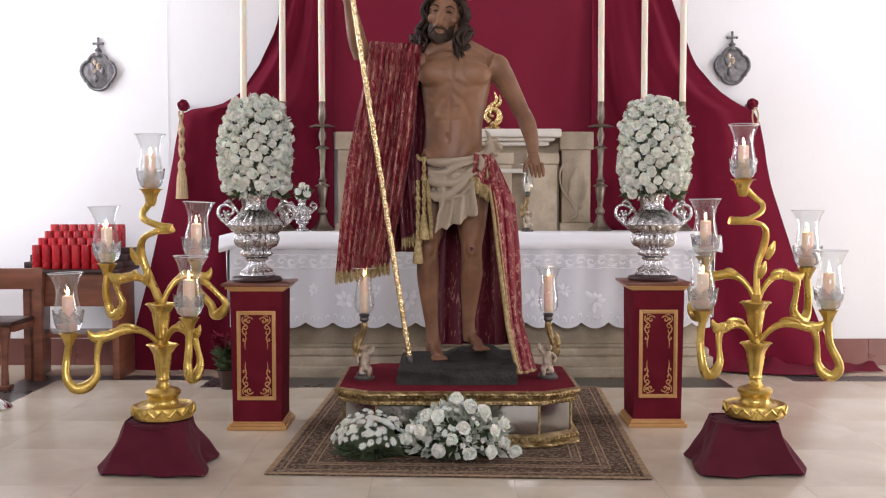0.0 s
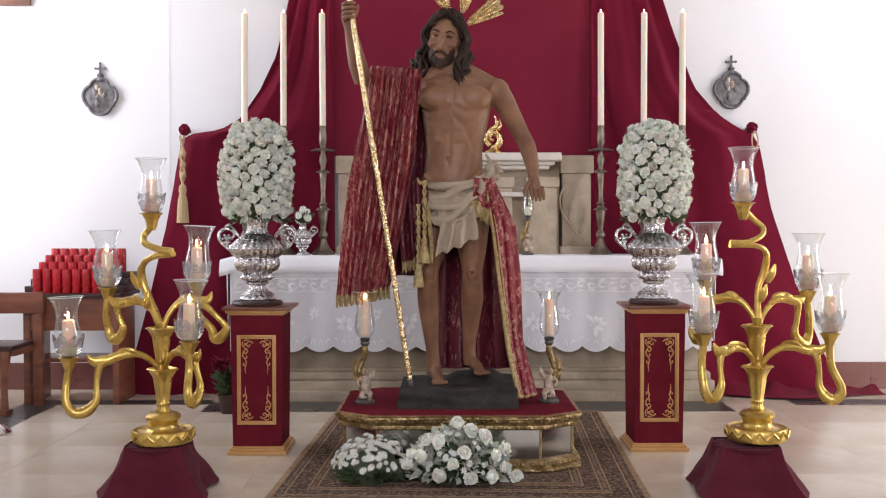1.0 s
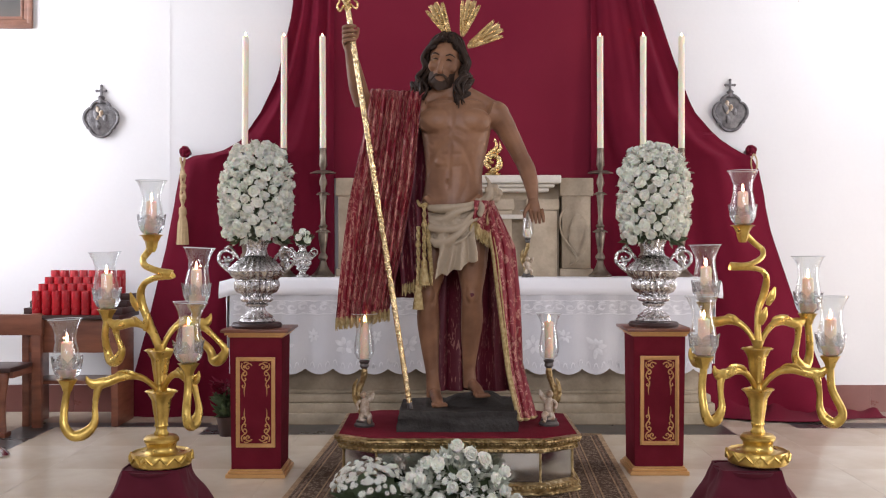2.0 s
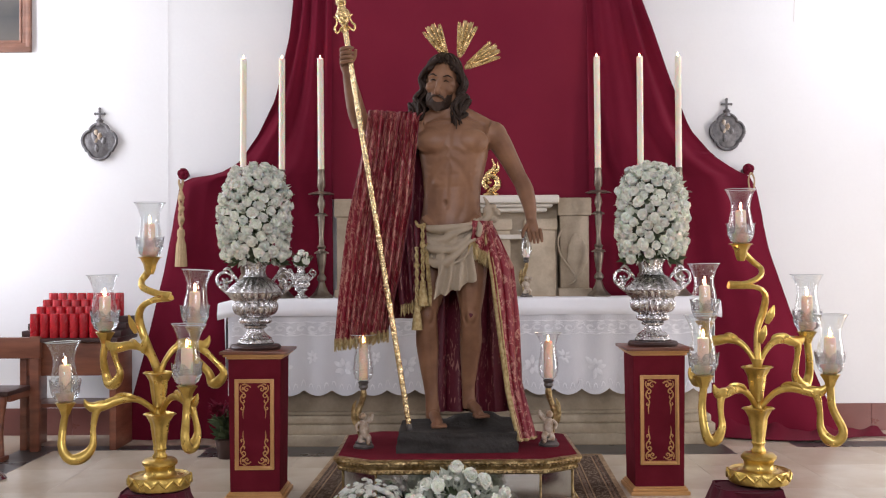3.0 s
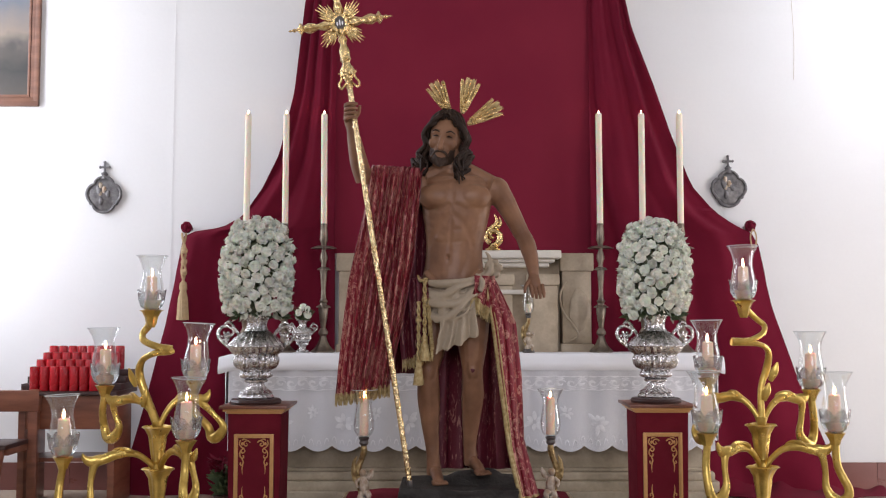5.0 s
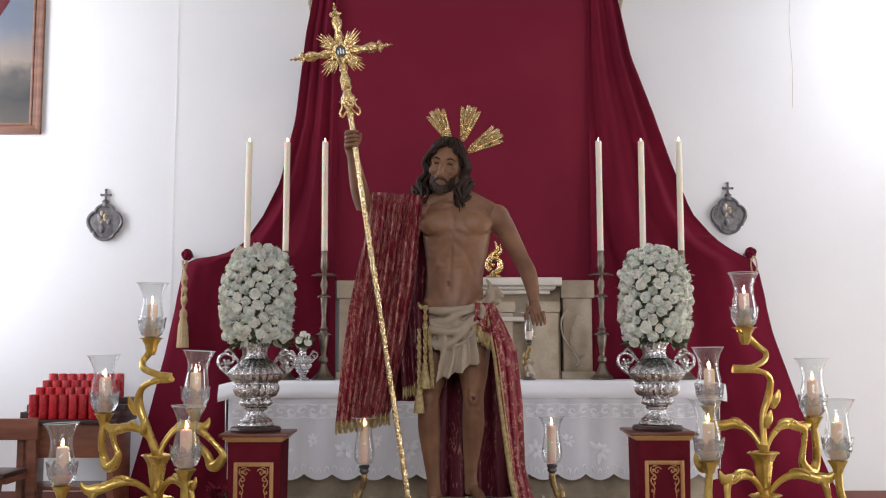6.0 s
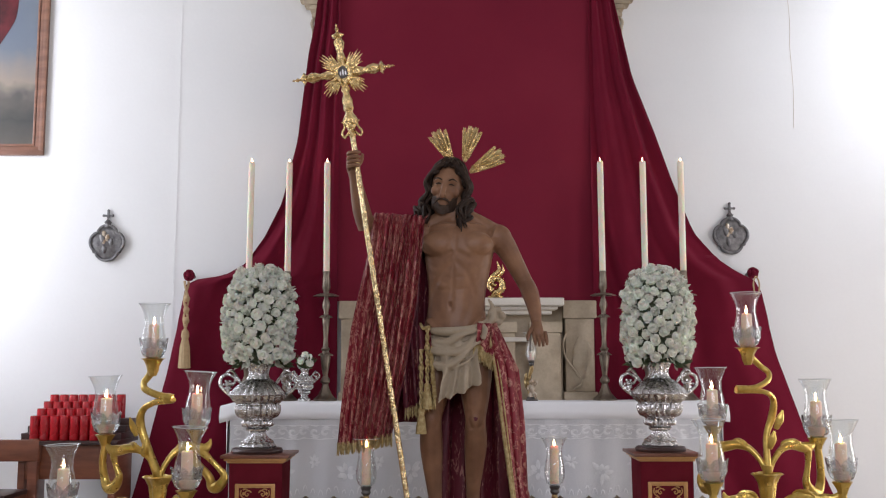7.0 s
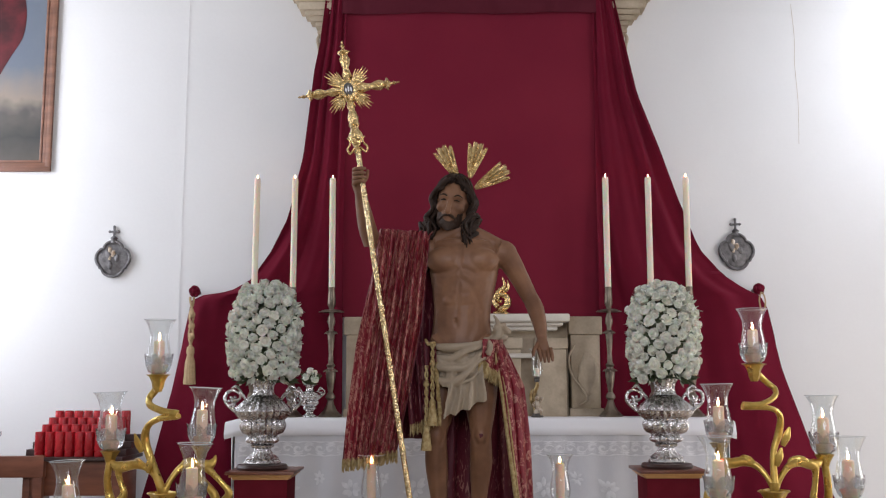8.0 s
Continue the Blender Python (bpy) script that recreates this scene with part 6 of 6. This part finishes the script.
def rug_material():
    m = surf("woven_rug", (0.072, 0.044, 0.031), 0.95, other=(0.115, 0.075, 0.052), scale=9, fine=300, bump=0.5, grain=0.3, spec=0.08)
    t, n = m.node_tree, m.node_tree.nodes
    b = n["Principled BSDF"]
    was = b.inputs["Base Color"].links[0].from_socket
    co = n.new("ShaderNodeTexCoord")
    v1, v2 = n.new("ShaderNodeTexVoronoi"), n.new("ShaderNodeTexVoronoi")
    v1.inputs["Scale"].default_value, v2.inputs["Scale"].default_value = 47, 88
    v2.feature = "DISTANCE_TO_EDGE"
    for v in (v1, v2):
        t.links.new(co.outputs["Object"], v.inputs["Vector"])
    r1, r2 = n.new("ShaderNodeMapRange"), n.new("ShaderNodeMapRange")
    r1.inputs[1].default_value, r1.inputs[2].default_value = 0.52, 0.44
    r2.inputs[1].default_value, r2.inputs[2].default_value = 0.18, 0.10
    t.links.new(v1.outputs["Distance"], r1.inputs[0])
    t.links.new(v2.outputs["Distance"], r2.inputs[0])
    mx = n.new("ShaderNodeMath")
    mx.operation = "MULTIPLY"
    t.links.new(r1.outputs[0], mx.inputs[0])
    t.links.new(r2.outputs[0], mx.inputs[1])
    c1 = n.new("ShaderNodeMix")
    c1.data_type = "RGBA"
    c1.inputs[7].default_value = (0.225, 0.175, 0.125, 1)
    t.links.new(was, c1.inputs[6])
    t.links.new(mx.outputs[0], c1.inputs[0])
    t.links.new(c1.outputs[2], b.inputs["Base Color"])
    return m


RUG = rug_material()
RUGBAND = surf("rug_tan_band", (0.36, 0.25, 0.15), 0.95, spec=0.08, other=(0.2, 0.13, 0.08), scale=45, fine=260, var=0.9, bump=0.4, grain=0.2)
RUGRED = surf("rug_brown_band", (0.12, 0.06, 0.035), 0.95, spec=0.08, other=(0.26, 0.2, 0.15), scale=60, fine=260, var=0.9, bump=0.4, grain=0.2)
rug = thing("rug", (*RUGC, 0.0), "brown and cream patterned oriental rug under the platform", "rug", turn=-2.7)
HW, HL = 0.83, 1.03
part("weave", box(-HW, HW, -HL, HL, 0.001, 0.0075, 0.002), RUG, rug)
for o, w, m in ((0.0, 0.028, RUGBAND), (0.045, 0.012, RUGRED), (0.068, 0.008, RUGBAND), (0.155, 0.008, RUGBAND), (0.170, 0.016, RUGRED), (0.192, 0.008, RUGBAND), (0.27, 0.008, RUGBAND), (0.286, 0.014, RUGRED), (0.31, 0.008, RUGBAND), (0.44, 0.012, RUGRED)):
    bm = bmesh.new()
    a, b = HW - o, HL - o
    for x0, x1, y0, y1 in ((-a, a, -b, -b + w), (-a, a, b - w, b), (-a, -a + w, -b + w, b - w), (a - w, a, -b + w, b - w)):
        box(x0, x1, y0, y1, 0.0072, 0.0084, 0, bm)
    part("border_stripe", bm, m, rug)

# ---- flowers laid before the platform ----
rnd = random.Random(21)
fl = thing("daisy_arrangement", (-0.33, 4.55, 0.008), "low mound of white daisies with dark leaves on the rug", "flowers")
bm = ball((0, 0, 0.05), 0.1, None, 3, (1.45, 0.8, 0.8), rough=0.4)
for i in range(120):
    a = rnd.uniform(0, 6.283)
    leaf(bm, (0.10 * math.cos(a), 0.05 * math.sin(a), 0.03), (math.cos(a), math.sin(a), rnd.uniform(-0.2, 0.6)), rnd.uniform(0.05, 0.10), 0.012, rnd)
part("foliage", bm, LEAF, fl)
for i in range(210):
    a, z = rnd.uniform(0, 6.283), rnd.uniform(0.12, 1.0) ** 0.8
    s = math.sqrt(1 - z * z)
    d = Vector((s * math.cos(a), s * math.sin(a), z))
    j = rnd.uniform(0.9, 1.08)
    head("daisy", DAISIES, fl, (d.x * 0.175 * j, d.y * 0.12 * j, 0.045 + d.z * 0.155 * j), (d.x, d.y - 0.3, d.z + 0.2), rnd.uniform(0.55, 0.9), rnd)

fr = thing("rose_arrangement", (0.06, 4.56, 0.008), "spray of white roses with silvery green leaves on the rug", "flowers")
bm = ball((0, 0, 0.06), 0.1, None, 3, (1.8, 0.8, 1.1), rough=0.4)
for i in range(110):
    a = rnd.uniform(0, 6.283)
    leaf(bm, (0.14 * math.cos(a), 0.05 * math.sin(a), rnd.uniform(0.02, 0.10)), (math.cos(a), math.sin(a) - 0.3, rnd.uniform(-0.1, 0.7)), rnd.uniform(0.06, 0.11), 0.016, rnd)
part("foliage", bm, LEAF, fr)
bm = bmesh.new()
for i in range(420):
    a, z = rnd.uniform(0, 6.283), rnd.uniform(0.0, 1.0)
    s = math.sqrt(1 - z * z)
    d = Vector((s * math.cos(a), s * math.sin(a), z))
    leaf(bm, (d.x * 0.19, d.y * 0.09, 0.03 + d.z * 0.17), (d.x + rnd.uniform(-0.4, 0.4), d.y - 0.4, d.z + rnd.uniform(-0.5, 0.4)), rnd.uniform(0.05, 0.085), 0.019, rnd)
part("silver_leaves", bm, PALELEAF, fr, "pale silver-green leaves")
for x, y, z in ((0.0, -0.02, 0.265), (0.12, -0.06, 0.215), (-0.08, -0.10, 0.20), (0.03, -0.12, 0.155), (0.17, -0.10, 0.14), (-0.16, -0.10, 0.135), (-0.08, -0.15, 0.06), (0.055, -0.16, 0.05), (0.15, -0.15, 0.055),
                (0.21, -0.06, 0.16), (-0.02, -0.14, 0.11), (-0.13, -0.06, 0.20), (0.06, -0.06, 0.24), (0.21, -0.13, 0.09), (-0.20, -0.08, 0.14), (-0.22, -0.10, 0.10)):
    head("rose", HEADS, fr, (x, y, z), (x * 2, y - 0.15, z * 0.7), rnd.uniform(0.9, 1.1), rnd)
for i in range(60):
    a, z = rnd.uniform(0, 6.283), rnd.uniform(0.05, 1.0)
    s_ = math.sqrt(1 - z * z)
    x, y = 0.21 * s_ * math.cos(a), -abs(0.13 * s_ * math.sin(a))
    head("small_bloom", DAISIES, fr, (x, y - 0.02, 0.05 + 0.20 * z), (x * 2, y - 0.15, z * 0.3), rnd.uniform(0.6, 0.95), rnd)
lo = thing("loose_rose", (0.325, 4.50, 0.04), "single white rose lying at the edge of the spray", "rose")
head("flower_head", HEADS, lo, (0, 0, 0), (0.1, -1, 0.5), 1.0, rnd)
part("stalk", tube([(0, 0.01, -0.01), (-0.06, 0.03, -0.024), (-0.12, 0.05, -0.026)], 0.003, 5), LEAF, lo)

# ---- wall plaques ----


def plaque(x, z):
    p = thing("wall_plaque", (x, N - 0.012, z), "small dark metal relief plaque with a cross on the white wall", "plaque", "wall plaques")

    def outline(k, y, s=1.0):
        pts = []
        for i in range(48):
            a = 2 * math.pi * i / 48
            r = 0.098 + 0.026 * abs(math.cos(2 * a)) ** 0.7
            if math.sin(a) < -0.6:
                r += 0.012
            pts.append((k * r * math.cos(a), y, k * r * math.sin(a) - 0.03))
        return pts
    part("plate", rings(bmesh.new(), [outline(0.9, 0.010), outline(0.9, -0.006), outline(0.86, -0.010)]), PLAQUE, p)
    part("rim", tube([q for q in outline(0.97, -0.010)] + [outline(0.97, -0.010)[0]], 0.011, 7, None, 1), PLAQUE, p)
    r2 = random.Random(3)
    for i in range(9):
        part("relief", ball((r2.uniform(-0.045, 0.045), -0.012, r2.uniform(-0.085, 0.03)), r2.uniform(0.014, 0.024), None, 2, (0.8, 0.45, 1.3), rough=0.3, seed=i), CHERUB if i % 3 == 0 else PLAQUE, p)
    bm = lathe([(0.03, 0.075), (0.02, 0.10), (0.026, 0.115), (0.010, 0.13)], 12)
    part("finial", bm, PLAQUE, p)
    bm = box(-0.007, 0.007, -0.006, 0.006, 0.12, 0.195, 0.002)
    box(-0.03, 0.03, -0.0055, 0.0055, 0.155, 0.169, 0.002, bm)
    for a, b in ((-0.032, 0.162), (0.032, 0.162), (0, 0.198)):
        ball((a, 0, b), 0.011, bm, 1)
    part("cross", bm, PLAQUE, p)


plaque(-2.418, 2.108)
plaque(2.025, 2.15)

# ---- painting ----
pic = thing("painting", (-3.36, N - 0.002, 2.71), "large oil painting of a cloudy landscape in a wooden frame", "painting")
w, h = 0.92, 1.45
bm = bmesh.new()
for o, t, d in ((0.0, 0.035, 0.030), (0.035, 0.03, 0.020), (0.065, 0.018, 0.026)):
    for x0, x1, z0, z1 in ((-w / 2 + o, w / 2 - o, o, o + t), (-w / 2 + o, w / 2 - o, h - o - t, h - o), (-w / 2 + o, -w / 2 + o + t, o + t, h - o - t), (w / 2 - o - t, w / 2 - o, o + t, h - o - t)):
        box(x0, x1, -d, 0, z0, z1, 0.004, bm)
part("frame", bm, surf("picture_frame_wood", (0.24, 0.112, 0.07), 0.4, other=(0.14, 0.062, 0.04), scale=4, fine=60, var=0.8, bump=0.1, stretch=(1, 1, 5)), pic, "red-brown moulded wooden frame")
m = surf("oil_canvas", (0.05, 0.055, 0.062), 0.5, spec=0.2, other=(0.12, 0.105, 0.075), scale=3.5, fine=40, var=0.8, bump=0.1)
n, t = m.node_tree.nodes, m.node_tree
was = n["Principled BSDF"].inputs["Base Color"].links[0].from_socket
co, sep, rp, mx = n.new("ShaderNodeTexCoord"), n.new("ShaderNodeSeparateXYZ"), n.new("ShaderNodeValToRGB"), n.new("ShaderNodeMix")
mx.data_type, mx.blend_type = "RGBA", "MIX"
mx.inputs[0].default_value = 0.72
t.links.new(co.outputs["Object"], sep.inputs[0])
wob = n.new("ShaderNodeTexNoise")
wob.inputs["Scale"].default_value = 7
ad = n.new("ShaderNodeMath")
ad.operation = "MULTIPLY_ADD"
ad.inputs[1].default_value = 0.22
t.links.new(co.outputs["Object"], wob.inputs["Vector"])
t.links.new(wob.outputs["Fac"], ad.inputs[0])
t.links.new(sep.outputs["Z"], ad.inputs[2])
t.links.new(ad.outputs[0], rp.inputs[0])
for k, (p, c) in enumerate(((0.16, (0.11, 0.095, 0.08)), (0.36, (0.045, 0.045, 0.045)), (0.54, (0.10, 0.09, 0.08)), (0.66, (0.32, 0.26, 0.21)), (0.92, (0.15, 0.18, 0.23)))):
    e = rp.color_ramp.elements[k] if k < 2 else rp.color_ramp.elements.new(p)
    e.position, e.color = p, (*c, 1)
t.links.new(was, mx.inputs[6])
t.links.new(rp.outputs[0], mx.inputs[7])
t.links.new(mx.outputs[2], n["Principled BSDF"].inputs["Base Color"])
part("canvas", box(-w / 2 + 0.06, w / 2 - 0.06, -0.018, -0.004, 0.06, h - 0.06), m, pic)
def red_cloth(u, v):
    right = 0.20 + 0.03 * math.sin(v * 5) - 0.30 * max(0.0, v - 0.55) ** 1.2
    left = -0.36
    return (left + (right - left) * u, -0.0195, 1.36 - v * (0.62 + 0.16 * math.sin(u * 3)))


bm = sheet(red_cloth, 14, 14, 0.001)
part("painted_drapery", bm, surf("painted_red", (0.10, 0.012, 0.016), 0.5, spec=0.2, other=(0.03, 0.006, 0.008), scale=8, var=0.9, bump=0.1), pic, "flat red painted shape")

# ---- votive rack and bench ----
rk = thing("votive_rack", (-2.42, 6.68, 0.012), "dark wooden stand with a stepped black tray for votive candles", "candle stand")
for x in (-0.30, 0.28):
    part("side_panel", box(x - 0.022, x + 0.022, -0.17, 0.17, -0.012, 0.69, 0.004), WOOD, rk)
part("apron", box(-0.278, 0.258, -0.165, -0.14, 0.47, 0.685, 0.004), WOOD, rk)
part("shelf", box(-0.278, 0.258, -0.14, 0.15, 0.26, 0.285, 0.003), WOOD, rk)
part("tray", box(-0.345, 0.325, -0.22, 0.22, 0.69, 0.715, 0.005), DARKWOOD, rk)
for k in range(4):
    if k:
        part("step", box(-0.335, 0.315, -0.21 + k * 0.1, 0.21, 0.715 + (k - 1) * 0.042, 0.715 + k * 0.042, 0.003), DARKWOOD, rk)
cup = None
for k in range(4):
    for i in range(9):
        x, y, z = -2.42 - 0.228 + k * 0.002 + i * 0.064, 6.68 - 0.16 + k * 0.1, 0.728 + k * 0.042
        if x > -2.14:
            continue
        if cup is None:
            cup = thing("votive_candle", (x, y, z), "red plastic votive candle standing on the stepped tray", "votive candle", "votive candles")
            part("cup", lathe([(0.027, 0), (0.0295, 0.006), (0.030, 0.14), (0.028, 0.15), (0.026, 0.15)], 18), REDGLASS, cup)
            part("lid", lathe([(0.0285, 0.150), (0.0285, 0.156), (0.012, 0.158)], 18), REDGLASS, cup)
        else:
            copy_thing(cup, pose(x, y, z))

bn = thing("bench", (-3.25, 6.32, 0), "red-brown wooden church bench with an open back", "bench")
for x in (-0.62, 0.62):
    part("back_post", box(x - 0.03, x + 0.03, 0.14, 0.19, 0, 0.74, 0.006), WOOD, bn)
    part("front_leg", tube([(x - 0.09, -0.15, 0.02, 0.026), (x - 0.09, -0.15, 0.2, 0.02), (x - 0.085, -0.15, 0.36, 0.034), (x - 0.085, -0.15, 0.40, 0.03)], 0.025, 10), WOOD, bn)
    part("foot", box(x - 0.125, x - 0.055, -0.2, -0.1, 0, 0.03, 0.006), WOOD, bn)
    part("side_rail", box(x - 0.06, x - 0.025, -0.14, 0.14, 0.36, 0.40, 0.004), WOOD, bn)
part("top_rail", box(-0.70, 0.66, 0.135, 0.185, 0.60, 0.735, 0.008), WOOD, bn)
part("seat", box(-0.70, 0.60, -0.2, 0.14, 0.40, 0.43, 0.008), DARKWOOD, bn)

ft = thing("rope_stand", (-2.52, 5.62, 0), "polished chrome rope stand with a domed foot", "rope stand")
part("foot", lathe([(0.075, 0), (0.078, 0.008), (0.06, 0.03), (0.03, 0.05), (0.014, 0.06)], 28), CHROME, ft)
part("pole", lathe([(0.012, 0.055), (0.012, 0.9), (0.02, 0.905), (0.02, 0.93)], 14), CHROME, ft)

pl = thing("potted_plant", (-1.34, 6.22, 0), "small potted plant with red bracts beside the drape", "plant")
part("pot", lathe([(0.05, 0), (0.07, 0.11), (0.074, 0.12), (0.06, 0.12)], 18), DARKWOOD, pl)
bm, bm2 = bmesh.new(), bmesh.new()
for i in range(90):
    a = rnd.uniform(0, 6.283)
    leaf(bm, (0, 0, rnd.uniform(0.11, 0.22)), (math.cos(a), math.sin(a), rnd.uniform(0, 1.2)), rnd.uniform(0.08, 0.14), 0.024, rnd)
for i in range(60):
    a = rnd.uniform(0, 6.283)
    leaf(bm2, (0.05 * math.cos(a), 0.05 * math.sin(a), rnd.uniform(0.26, 0.33)), (math.cos(a), math.sin(a), rnd.uniform(0, 0.7)), rnd.uniform(0.05, 0.09), 0.02, rnd)
tube([(0, 0, 0.1, 0.012), (0, 0, 0.3, 0.006)], 0.01, 6, bm)
part("foliage", bm, LEAF, pl)
part("bracts", bm2, CRIMSON, pl, "deep red bracts")

# ---- skirting and floor pieces ----
skirt_mesh = finish(box(-0.148, 0.148, -0.012, 0.0, 0.0, 0.19, 0.002, seg=1), SKIRT)
sk = tagged(new("baseboard"), "maroon tiled skirting along the altar wall", "baseboard", kind="structure")
for i in range(30):
    x = -W + 0.15 + i * 0.297
    if -1.9 < x < 2.2:
        continue
    ob = new("tile", skirt_mesh)
    ob.parent, ob.location = sk, (x, N - 0.001, 0.0)

floor = tagged(new("floor"), "polished cream marble tiles with black marble bands", "floor", kind="structure")
TS = 0.6
tile_mesh = finish(box(-TS / 2 + 0.0004, TS / 2 - 0.0004, -TS / 2 + 0.0004, TS / 2 - 0.0004, -0.012, 0.0, 0.0005, seg=1), MARBLE)
for i in range(15):
    for j in range(19):
        ob = new("tile", tile_mesh)
        ob.parent, ob.location = floor, (-4.2 + i * TS, 6.8 - j * TS, 0.0)


def band(x0, x1, y0, y1):
    n = max(1, round(max(x1 - x0, y1 - y0) / 0.6))
    for k in range(n):
        if x1 - x0 > y1 - y0:
            a, b, c, d = x0 + (x1 - x0) * k / n + 0.001, x0 + (x1 - x0) * (k + 1) / n - 0.001, y0, y1
        else:
            a, b, c, d = x0, x1, y0 + (y1 - y0) * k / n + 0.001, y0 + (y1 - y0) * (k + 1) / n - 0.001
        part("black_band", box(a, b, c, d, -0.006, 0.0008), BLACKSTONE, floor, "polished black marble strip")


band(-1.53, 1.83, 6.25, 6.58)
band(-2.75, -1.53, 6.50, 6.66)
band(-2.75, -2.52, 1.0, 6.50)
band(2.28, 4.4, 6.46, 6.66)
